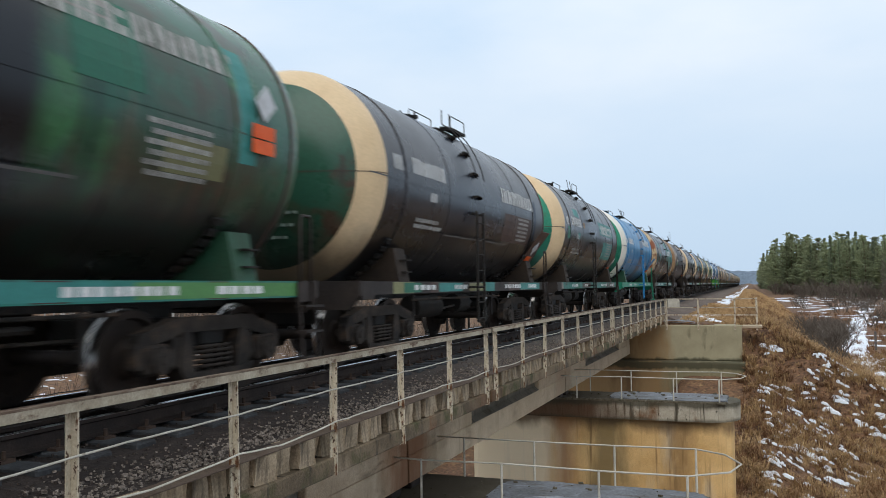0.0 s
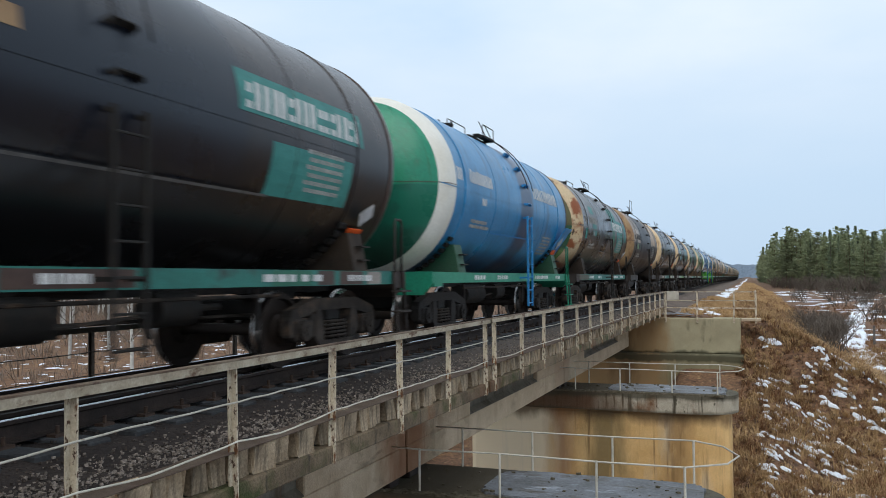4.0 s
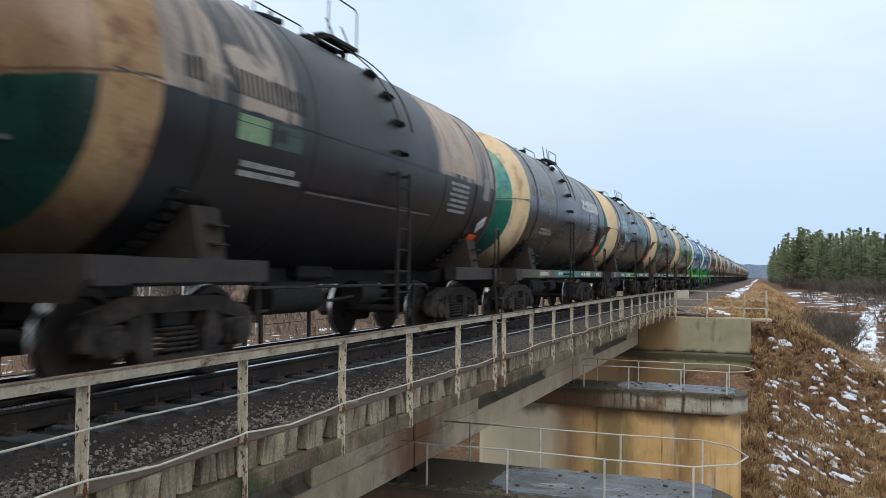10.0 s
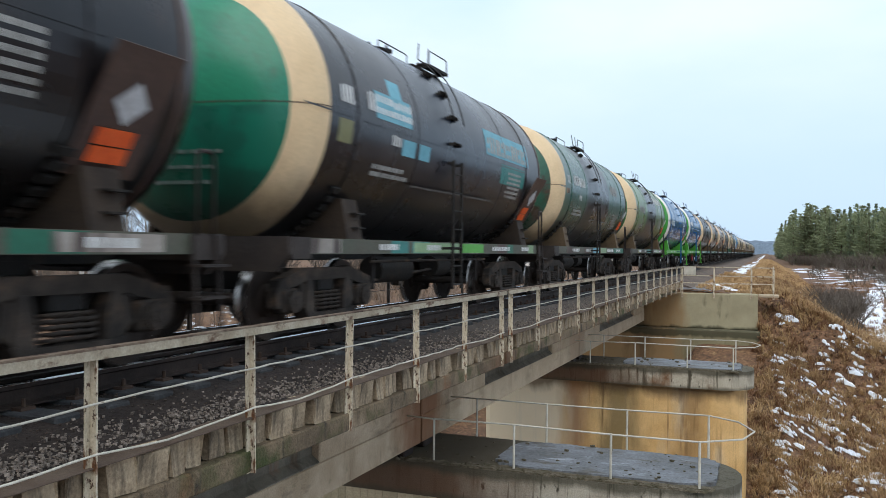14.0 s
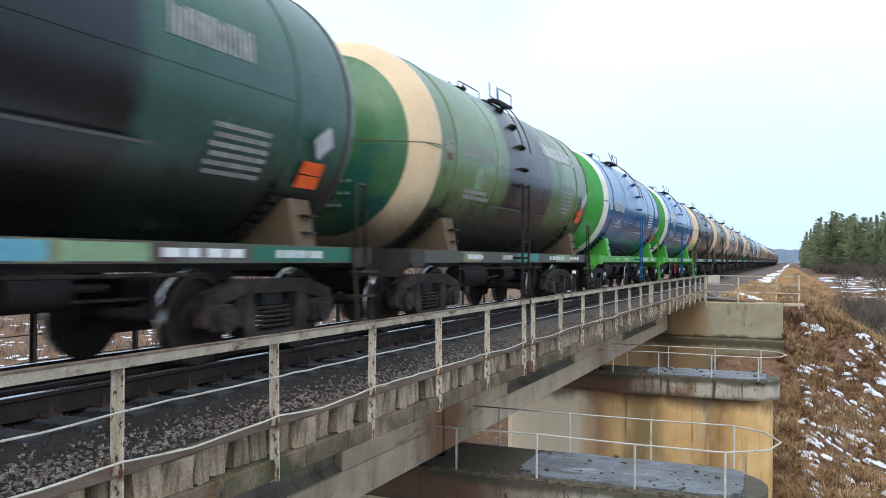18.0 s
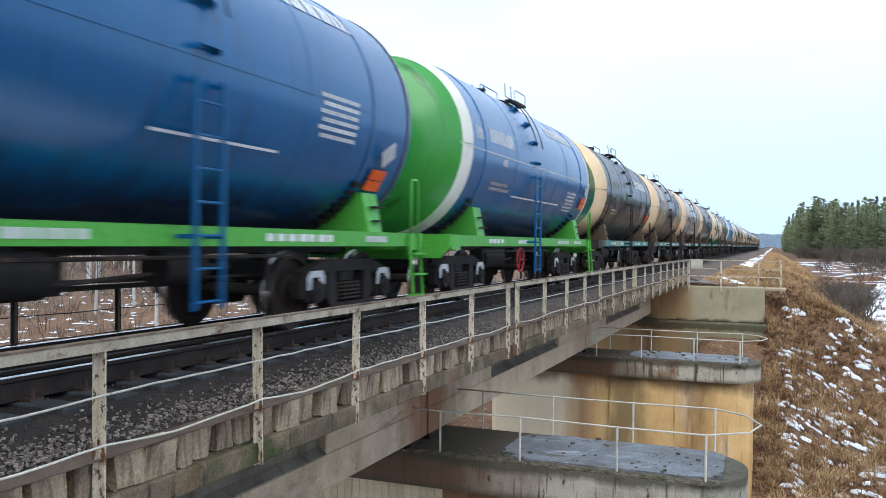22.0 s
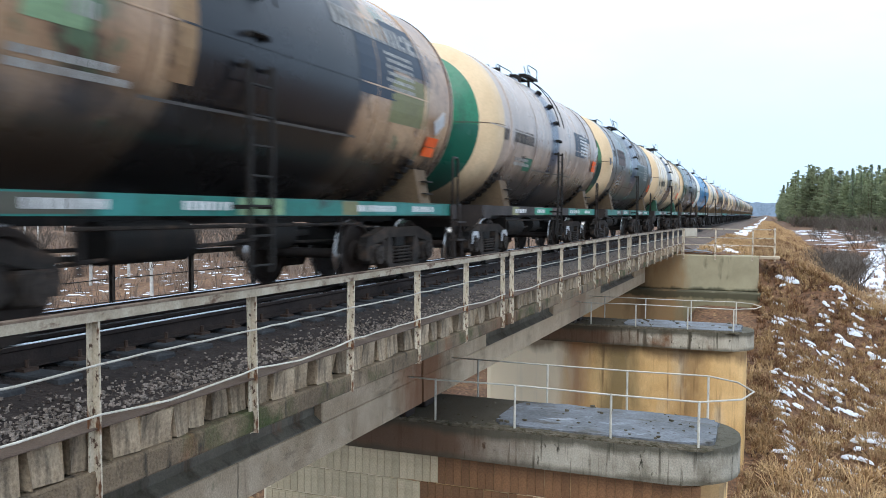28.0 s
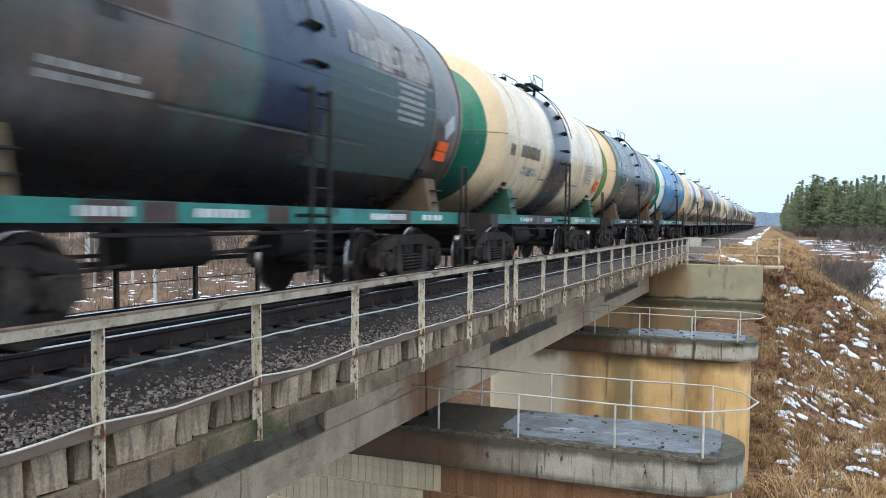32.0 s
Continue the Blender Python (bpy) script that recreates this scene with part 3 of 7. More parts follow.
def build_track():
    rail = [(-0.075, -0.18), (0.075, -0.18), (0.075, -0.165), (0.012, -0.145), (0.009, -0.05), (0.036, -0.035), (0.036, -0.004), (-0.036, -0.004), (-0.036, -0.035), (-0.009, -0.05), (-0.012, -0.145), (-0.075, -0.165)]
    t = thing("track", label="single railway track with oily sleepers in dark ballast", category="railway track", kind="structure")
    for s in (-0.76, 0.76):
        part("rail", prism(bmesh.new(), [(XC + s + a, b) for a, b in rail], "y", -60, 900), RAIL_STEEL, t)
        part("rail_head", boxed(XC + s - 0.035, XC + s + 0.035, -60, 900, -0.004, 0.0), RAIL_TOP, t, "polished rail head")
    for s in (-0.45, 0.45):
        part("guard_rail", prism(bmesh.new(), [(XC + s + a, b) for a, b in rail], "y", -12, 44), RAIL_STEEL, t)
    for n in range(-14, 130):
        part("sleeper", lambda: boxed(-1.35, 1.35, -0.125, 0.125, -0.36, -0.19, bevel=0.015), SLEEPER, t, at=pose(XC, 0.545 * n, 0), key="sleeper")
    bm = bmesh.new()
    for n in range(-14, 90):
        for sx in (0.76, -0.76):
            for d in (-0.13, 0.13):
                y = 0.545 * n
                box(bm, XC + sx + d - 0.05, XC + sx + d + 0.05, y - 0.07, y + 0.07, -0.19, -0.165)
                rod(bm, (XC + sx + d, y, -0.165), (XC + sx + d, y, -0.10), 0.018, 6)
    tagged(part("fastenings", bm, surface("rusty_bolts", (0.07, 0.042, 0.028), (0.05, 0.032, 0.024), 0.85), t, "small rusty rail fastenings"), kind="stuff")
    return t


TRACK = build_track()

# ---- deck edge blocks, ballast, pier facing ----
def joined(name, verts, faces, material, parent=None, label="", category="", smooth=False):
    me = bpy.data.meshes.new(name)
    me.from_pydata(verts, [], faces)
    me.materials.append(material)
    if smooth:
        me.polygons.foreach_set("use_smooth", [True] * len(me.polygons))
    ob = new(name, me)
    ob.parent = parent
    return tagged(ob, label, category, kind="stuff")


BLOCK = surface("edge_block_concrete", (0.54, 0.42, 0.28), (0.27, 0.20, 0.13), 0.9, fine=40, coarse=1.6, bump=0.5, vary=0.2,
                stains=(((0.11, 0.085, 0.058), 2.6, (2, 2, 0.3), 0.54, 0.68), ((0.62, 0.57, 0.48), 2.0, (2.4, 2.4, 0.2), 0.60, 0.70), ((0.30, 0.14, 0.06), 2.2, (2, 2, 0.4), 0.62, 0.72), ((0.06, 0.065, 0.025), 4.0, (1, 1, 1), 0.64, 0.74)))
def edge_blocks():
    r = rng("blocks")
    t = thing("edge_blocks", label="row of small weathered concrete blocks that hold the ballast", category="edge blocks", kind="structure")
    shapes = []
    for w in (0.19, 0.25, 0.31):
        for n in range(2):
            bm = boxed(-0.06, 0.06, -w / 2, w / 2, -0.27, -0.004, bevel=0.012)
            for v in bm.verts:
                v.co.x += 0.03 * r.uniform(-1, 1)
                v.co.z += 0.012 * r.uniform(-1, 1)
                v.co.y += 0.012 * r.uniform(-1, 1)
            shapes.append((w, bm))
    metas = []
    for n, (w, bm) in enumerate(shapes):
        me = mesh_of("block", bm)
        me.materials.append(BLOCK)
        metas.append((w, me))
    y = -1.0
    while y < WALL_Y - 0.3:
        w, me = r.choice(metas)
        gap = r.choice((0.01, 0.02, 0.06, 0.09))
        ob = new("block", me)
        ob.parent = t
        ob.matrix_basis = pose(near_line(y) - 0.10 - r.choice((0, 0.0, 0.015, 0.06)), y + w / 2, -0.306, r.uniform(-2, 2), r.uniform(-4, 4), r.uniform(-7, 7))
        y += w + gap
    part("backing", boxed(XR - 0.24, XR - 0.17, -1.0, 25, -0.57, -0.32), CONCRETE_DARK, t)
    part("backing", boxed(XR - 0.2, XR - 0.15, 25, WALL_Y - 0.3, -0.57, -0.32), CONCRETE_DARK, t)


edge_blocks()


def stone_shape(r, size):
    c = [(-1, -1, -1), (1, -1, -1), (1, 1, -1), (-1, 1, -1), (-1, -1, 1), (1, -1, 1), (1, 1, 1), (-1, 1, 1)]
    a = r.uniform(0, 6.28)
    ca, sa = math.cos(a), math.sin(a)
    sx, sy, sz = (size * r.uniform(0.35, 0.65) for _ in range(3))
    out = []
    for x, y, z in c:
        x, y, z = x * sx * r.uniform(0.5, 1), y * sy * r.uniform(0.5, 1), z * sz * 0.8 * r.uniform(0.5, 1)
        out.append((x * ca - y * sa, x * sa + y * ca, z))
    return out


QUADS = ((0, 3, 2, 1), (4, 5, 6, 7), (0, 1, 5, 4), (1, 2, 6, 5), (2, 3, 7, 6), (3, 0, 4, 7))


def ballast_top(x):
    """Height of the ballast across the deck."""
    d = abs(x - XC)
    return -0.212 if d < 1.25 else -0.212 - 0.10 * (d - 1.25) if d < 1.75 else -0.262 - 0.07 * (d - 1.75)


def stones():
    r = rng("stones")
    for name, material, count, lo, hi, label in (("ballast_stones", STONE, 14000, XR - 0.6, XR - 0.20, "loose pale crushed stones along the deck edge"),
                                                ("oily_ballast_stones", STONE_DARK, 24000, XC - 1.7, XR - 0.35, "dark oily crushed stones between the sleepers")):
        verts, faces = [], []
        for n in range(count):
            y = -0.5 + 41 * r.random() ** 1.9 * 1.0 + 1.5
            x = r.uniform(lo, hi) if material is STONE_DARK else hi - abs(r.gauss(0, 0.27))
            if material is STONE and x < lo - 0.6:
                continue
            z = ballast_top(x) + r.uniform(-0.035, 0.012)
            base = len(verts)
            verts += [(x + a, y + b, z + c) for a, b, c in stone_shape(r, r.uniform(0.010, 0.034) if material is STONE else r.choice((0.008, 0.010, 0.014, 0.018, 0.026)))]
            faces += [tuple(base + i for i in q) for q in QUADS]
        joined(name, verts, faces, material, label=label, category="ballast")


stones()
for j in JOINTS[1:]:
    cap_debris(j)


def ballast_sheet():
    """The uneven surface of the ballast on the deck, and on the embankment beyond."""
    bm = bmesh.new()
    xs = np.linspace(2 * XC - XR + 0.17, XR - 0.17, 41)
    ys = list(np.arange(-9, 20, 0.12)) + list(np.arange(20, WALL_Y + 1, 0.4))
    rows = []
    for y in ys:
        rows.append([bm.verts.new((x, y, ballast_top(x) - 0.012 + 0.016 * noise.noise((x * 6, y * 6, 0)) + 0.02 * noise.noise((x * 1.5, y * 1.5, 3)))) for x in xs])
    for a, b in zip(rows, rows[1:]):
        for k in range(len(xs) - 1):
            bm.faces.new((a[k], a[k + 1], b[k + 1], b[k])).smooth = True
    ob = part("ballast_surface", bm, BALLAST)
    tagged(ob, "dark gravelly ballast on the bridge deck", "ballast", kind="structure")
    bm = prism(bmesh.new(), [(XC - 3.4, -0.75), (XC - 2.1, -0.26), (XC + 2.1, -0.26), (XC + 3.4, -0.75)], "y", WALL_Y + 1.0, 900)
    tagged(part("ballast_bank", bm, surface("brown_ballast", (0.15, 0.11, 0.085), (0.10, 0.075, 0.06), 0.95, fine=14, coarse=0.8, bump=0.8, vary=0.3)), "brown ballast bank of the track beyond the bridge", "ballast", kind="structure")


ballast_sheet()


def pier_facing(joint):
    """Board-marked facing pieces on the near face of a shaft."""
    r = rng("facing", joint)
    y = joint - 0.75 + 0.18
    t = thing("shaft_facing", label="board-marked ochre concrete facing of a pier shaft", category="pier facing", kind="structure")
    metas, wet = [], []
    for n in range(6):
        me = mesh_of("facing_board", boxed(-0.066, 0.066, -0.02, 0.0, 0.0, 0.46, bevel=0.006))
        me.materials.append(FACING if n % 2 else FACING_RUST)
        (metas if n % 2 else wet).append(me)
    for row in range(4):
        x = -8.1 + 0.1 * (row % 2)
        while x < -0.8:
            soaked = x + r.uniform(-0.3, 0.3) > -5.1
            ob = new("facing_board", r.choice(wet if soaked else metas))
            ob.parent = t
            ob.matrix_basis = pose(x, y + r.uniform(0, 0.010), CAP_TOP - 0.53 - 0.475 * (row + 1) + r.uniform(-0.008, 0.004), 0, r.uniform(-0.8, 0.8), 0)
            x += 0.136


FACING = surface("board_marked_concrete", (0.58, 0.47, 0.31), (0.45, 0.35, 0.21), 0.9, fine=40, coarse=2, bump=0.3, vary=0.12,
                 stains=(((0.16, 0.10, 0.05), 1.6, (2.4, 2.4, 0.2), 0.55, 0.72),))
FACING_RUST = surface("rust_soaked_board_concrete", (0.24, 0.115, 0.048), (0.12, 0.065, 0.034), 0.9, fine=40, coarse=1.4, bump=0.3, vary=0.2, stains=(((0.45, 0.32, 0.17), 1.2, (1.5, 1.5, 0.3), 0.60, 0.72),))
pier_facing(JOINTS[1])

# ---- grass, snow, path ----
GRASS = [surface("straw_grass", (0.55, 0.37, 0.185), (0.34, 0.21, 0.10), 0.9, fine=12, coarse=0.7, bump=0, vary=0.2),
         surface("brown_grass", (0.16, 0.078, 0.040), (0.27, 0.145, 0.068), 0.9, fine=12, coarse=0.7, bump=0, vary=0.2)]


def tufts(name, places, material, label, r, blades=20):
    """Tufts of bent blades; places: (x, y, height)."""
    verts, faces = [], []
    for x, y, h in places:
        z = ground_height(x, y) - 0.03
        lean = r.uniform(0, 6.28)
        for b in range(blades):
            a = r.uniform(0, 6.28)
            s = r.uniform(0.02, 0.14) * h * 2
            bx, by = x + s * math.cos(a), y + s * math.sin(a)
            tip = h * r.uniform(0.4, 1.0)
            out = h * r.uniform(0.2, 0.75)
            dx, dy = math.cos(a) * out + 0.3 * h * math.cos(lean), math.sin(a) * out + 0.3 * h * math.sin(lean)
            w = 0.006 + 0.009 * h
            px, py = -math.sin(a) * w, math.cos(a) * w
            n = len(verts)
            verts += [(bx - px, by - py, z), (bx + px, by + py, z), (bx + dx * 0.45 + px * 0.8, by + dy * 0.45 + py * 0.8, z + tip * 0.7), (bx + dx * 0.45 - px * 0.8, by + dy * 0.45 - py * 0.8, z + tip * 0.7), (bx + dx, by + dy, z + tip * r.uniform(0.55, 1.0))]
            faces += [(n, n + 1, n + 2, n + 3), (n + 3, n + 2, n + 4)]
    joined(name, verts, faces, material, label=label, category="grass")


def build_grass():
    r = rng("grass")
    near = []
    while len(near) < 12500:
        x, y = r.uniform(-0.6, 13), 19 + 46 * r.random() ** 1.35
        if noise.noise((x * 0.6, y * 0.6, 9)) > r.uniform(-0.6, 0.2):
            near.append((x, y, r.uniform(0.22, 0.55)))
    cut = len(near) * 2 // 3
    tufts("dry_grass", near[:cut], GRASS[0], "straw-coloured dry grass tufts on the embankment slope", r)
    tufts("dry_grass", near[cut:], GRASS[1], "brown dead grass tufts on the embankment slope", r)
    low = [(r.uniform(-0.4, 11), 21 + 32 * r.random() ** 1.3, r.uniform(0.09, 0.22)) for _ in range(11000)]
    tufts("leaf_litter", low[:7000], surface("red_brown_litter", (0.13, 0.062, 0.032), (0.22, 0.115, 0.055), 0.95, fine=9, coarse=0.9, bump=0, vary=0.2), "red-brown dead leaves and stalks on the slope", r, 11)
    tufts("leaf_litter", low[7000:], surface("dark_litter", (0.055, 0.03, 0.02), (0.10, 0.06, 0.035), 0.95, fine=9, coarse=0.9, bump=0, vary=0.2), "dark dead stalks on the slope", r, 11)
    top = [(r.uniform(-3.2, 1.2), r.uniform(WALL_Y + 1.4, 75), r.uniform(0.15, 0.32)) for _ in range(1500)]
    tufts("dry_grass", top, GRASS[0], "straw-coloured dry grass on the embankment top", r)
    far = [(r.uniform(0, 26), r.uniform(60, 150), r.uniform(0.3, 0.7)) for _ in range(1500)]
    tufts("dry_grass", far, GRASS[1], "brown dead grass beside the field path", r)
    side = [(r.uniform(-1.6, 6), 75 + 190 * r.random() ** 1.4, r.uniform(0.3, 0.6)) for _ in range(3600)]
    tufts("dry_grass", side, GRASS[0], "straw-coloured dry grass along the embankment", r, 12)
    foot = [(r.uniform(0.3, 8), r.uniform(16, 25), r.uniform(0.5, 0.95)) for _ in range(260)]
    tufts("reed_tufts", foot, GRASS[0], "tall straw-coloured reed tufts at the slope's foot", r, 26)
    left = [(r.uniform(-95, -12), r.uniform(6, 90), r.uniform(0.7, 1.7)) for _ in range(3600)]
    tufts("reeds", left, surface("dry_reeds", (0.27, 0.20, 0.15), (0.20, 0.15, 0.115), 0.95, fine=6, coarse=0.3, bump=0, vary=0.15), "brown dry reed bed beside the bridge", r, 14)


build_grass()


def patch(verts, faces, x, y, rx, ry, turn, r, lift=0.12):
    """An irregular flat patch that follows the ground."""
    n = len(verts)
    ca, sa = math.cos(turn), math.sin(turn)
    c = len(verts)
    verts.append((x, y, ground_height(x, y) + lift + 0.01))
    m = 14
    w = [r.uniform(0.6, 1.2) for _ in range(m)]
    for ring, f in ((0, 0.6), (1, 1.0)):
        for k in range(m):
            a = 2 * math.pi * k / m
            px, py = rx * w[k] * f * math.cos(a), ry * w[k] * f * math.sin(a)
            qx, qy = x + px * ca - py * sa, y + px * sa + py * ca
            verts.append((qx, qy, ground_height(qx, qy) + (lift if ring == 0 else lift * 0.3)))
    for k in range(m):
        k2 = (k + 1) % m
        faces.append((c, n + 1 + k, n + 1 + k2))
        faces.append((n + 1 + k, n + 1 + m + k, n + 1 + m + k2, n + 1 + k2))


def build_snow():
    r = rng("snow")
    verts, faces = [], []
    count = 0
    while count < 1350:
        x, y = 0.3 + 12.2 * r.random() ** 1.25, 22.5 + 41 * r.random() ** 1.2
        if noise.noise((x * 0.35, y * 0.22, 2)) < r.uniform(-0.7, -0.1) or ground_height(x, y) > -1.7:
            continue
        s = r.choice((0.022, 0.03, 0.038, 0.048, 0.06, 0.095)) * (1 + (y - 23) / 45)
        turn = r.uniform(-0.9, 0.25)
        for q in range(r.choice((1, 1, 2, 2, 3))):
            patch(verts, faces, x, y, s * r.uniform(1.4, 2.8), s * r.uniform(0.4, 0.8), turn + r.uniform(-0.5, 0.5), r, 0.09 + 0.3 * s)
            x, y = x + s * r.uniform(1.2, 3.4) * math.cos(turn), y + s * r.uniform(1.2, 3.4) * math.sin(turn)
            s *= r.uniform(0.6, 1.1)
        count += 1
    for n in range(330):
        x, y = r.uniform(7, 60), r.uniform(46, 260)
        patch(verts, faces, x, y, r.uniform(0.4, 2.4), r.uniform(0.3, 1.8), r.uniform(-0.4, 0.4), r)
    for n in range(1100):
        x, y = r.uniform(-60, -13), r.uniform(8, 60)
        patch(verts, faces, x, y, r.uniform(0.1, 0.5), r.uniform(0.08, 0.3), r.uniform(0, 3), r, 0.03)
    for n in range(5):
        patch(verts, faces, r.uniform(-3.3, -1.5), 43.5 + 1.6 * n, 0.5, 0.25, 0.3, r, 0.1)
    joined("snow_patches", verts, faces, SNOW, label="thin patches of old white snow on the grass", category="snow", smooth=True)
    # the snow-covered path beside the embankment and the service strip beside the track
    for name, line, width, label in (("field_path", [(6.8, 36), (7.0, 50), (6.9, 67), (9.2, 88), (11.6, 109), (14.6, 131), (20, 170)], 1.25, "snow-covered field path along the embankment"),
                                     ("service_strip", [(-2.3, 72), (-2.5, 80), (-2.2, 90), (-2.4, 115), (-2.0, 140), (-2.2, 300), (-2.0, 900)], 0.8, "snow-covered strip beside the track")):
        bm = bmesh.new()
        rows = []
        for (x0, y0), (x1, y1) in zip(line, line[1:]):
            steps = max(4, int((y1 - y0) / (1.2 if y1 < 200 else 30)))
            for k in range(steps):
                f = k / steps
                x, y = x0 + (x1 - x0) * f, y0 + (y1 - y0) * f
                row = []
                for q in (-1, -0.6, -0.35, -0.15, 0.15, 0.35, 0.6, 1):
                    px = x + q * width * (1 + (0.35 if y < 200 and name == "field_path" else 0.8) * noise.noise((q * 2, y * 0.3, 1)))
                    edge = -0.06 if abs(q) == 1 else (0.0 if abs(abs(q) - 0.35) < 0.01 and noise.noise((q, y * 0.4, 7)) > 0.1 else 0.07)
                    if name == "service_strip":
                        edge = edge - 0.05 + 0.16 * noise.noise((q * 1.5, y * 0.22, 5))
                    row.append(bm.verts.new((px, y, ground_height(px, y) + edge)))
                rows.append(row)
        for a, b in zip(rows, rows[1:]):
            for k in range(len(a) - 1):
                bm.faces.new((a[k], a[k + 1], b[k + 1], b[k])).smooth = True
        tagged(part(name, bm, SNOW), label, "path", kind="structure")


build_snow()

bm_ice = boxed(-60, 9.5, 5.5, 19.5, -6.5, -6.28)
tagged(part("water", bm_ice, surface("snowy_ice", (0.72, 0.77, 0.84), (0.55, 0.62, 0.70), 0.5, fine=6, coarse=0.4, bump=0.2, vary=0.04)), "pale snow-dusted ice of the stream under the bridge", "ice", kind="structure")

# ---- trees ----
BARK = surface("pine_bark", (0.16, 0.085, 0.05), (0.09, 0.06, 0.045), 0.95, fine=20, coarse=2, bump=0.4)
BARK_GREY = surface("grey_bark", (0.16, 0.14, 0.125), (0.10, 0.085, 0.075), 0.95, fine=20, coarse=2, bump=0.4)
BIRCH = surface("birch_bark", (0.55, 0.53, 0.49), (0.38, 0.36, 0.33), 0.9, fine=8, coarse=2, bump=0.1, stains=(((0.05, 0.045, 0.04), 4, (0.5, 0.5, 3), 0.62, 0.7),))
# needle colours lightened so that they hold the distance haze
NEEDLE = surface("hazed_pine_needles", (0.37, 0.40, 0.235), (0.29, 0.325, 0.18), 0.9, fine=4, coarse=0.35, bump=0, vary=0.3)
NEEDLE_D = surface("hazed_spruce_needles", (0.26, 0.30, 0.18), (0.20, 0.24, 0.15), 0.9, fine=4, coarse=0.35, bump=0, vary=0.3)


def let_through(m, share):
    """Thin needles let some of the light through."""
    nt = m.node_tree
    b, out = nt.nodes["Principled BSDF"], [k for k in nt.nodes if k.type == "OUTPUT_MATERIAL"][0]
    tr = nt.nodes.new("ShaderNodeBsdfTranslucent")
    nt.links.new(b.inputs["Base Color"].links[0].from_socket, tr.inputs["Color"])
    mx = nt.nodes.new("ShaderNodeMixShader")
    mx.inputs["Fac"].default_value = share
    nt.links.new(b.outputs["BSDF"], mx.inputs[1])
    nt.links.new(tr.outputs["BSDF"], mx.inputs[2])
    nt.links.new(mx.outputs["Shader"], out.inputs["Surface"])


let_through(NEEDLE, 0.5)
let_through(NEEDLE_D, 0.5)


def needle_clump(verts, faces, x, y, z, size, r, droop=0.0, flat=0.45):
    for _ in range(13):
        a, b = r.uniform(0, 6.28), r.uniform(-0.5, 0.9)
        dx, dy, dz = math.cos(a) * math.cos(b), math.sin(a) * math.cos(b), math.sin(b) * flat - droop
        c = r.uniform(0.3, 1.4)
        px, py, pz = -math.sin(a) * math.cos(c), math.cos(a) * math.cos(c), math.sin(c)
        s, w = size * r.uniform(0.6, 1.4), size * r.uniform(0.12, 0.26)
        n = len(verts)
        verts += [(x - px * w * 0.4, y - py * w * 0.4, z - pz * w * 0.4), (x + dx * s * 0.5 + px * w, y + dy * s * 0.5 + py * w, z + dz * s * 0.5 + pz * w), (x + dx * s, y + dy * s, z + dz * s), (x + dx * s * 0.5 - px * w, y + dy * s * 0.5 - py * w, z + dz * s * 0.5 - pz * w)]
        faces.append((n, n + 1, n + 2, n + 3))


def conifer(seed, kind):
    """Meshes of trunk and crown; kind: pine or spruce, 1 m of scale is 1 m."""
    r = rng("conifer", seed)
    h = r.uniform(15, 18.5) if kind == "spruce" else r.uniform(14, 17)
    bm = rod(bmesh.new(), (0, 0, -0.3), (0.1, 0.1, h * 0.55), 0.19, 8, 0.11)
    rod(bm, (0.1, 0.1, h * 0.55), (0.0, 0.05, h), 0.11, 6, 0.02)
    verts, faces = [], []
    low = h * (0.06 if kind == "spruce" else r.uniform(0.10, 0.34))
    levels = 20 if kind == "spruce" else 15
    for n in range(levels):
        f = n / (levels - 1)
        z = low + (h - low) * f
        if kind == "spruce":
            reach = (1 - f) ** 0.85 * 2.4 + 0.15
            arms = 7
        else:
            reach = (0.5 + 2.2 * math.sin(math.pi * min(0.97, 0.35 + 0.62 * f))) * r.uniform(0.6, 1.25)
            arms = 6
        for k in range(arms):
            a = r.uniform(0, 6.28)
            z = low + (h - low) * min(1, max(0, f + r.uniform(-0.6, 0.6) / levels))
            ln = reach * r.uniform(0.45, 1.15)
            dz = -0.28 * ln if kind == "spruce" else 0.2 * ln
            x1, y1, z1 = ln * math.cos(a), ln * math.sin(a), z + dz
            rod(bm, (0, 0, z), (x1 * 0.85, y1 * 0.85, z + dz * 0.85), 0.03, 4, 0.008)
            pieces = max(2, int(ln * 2.6))
            for q in range(pieces):
                g = (q + 0.7) / pieces
                needle_clump(verts, faces, x1 * g, y1 * g, z + dz * g + r.uniform(-0.15, 0.15), 0.42 + 0.2 * (1 - f), r, 0.25 if kind == "spruce" else 0.0)
    for q in range(3):
        needle_clump(verts, faces, 0, 0, h - 0.2 * q, 0.4, r, -0.6)
    return mesh_of("trunk", bm), (verts, faces)


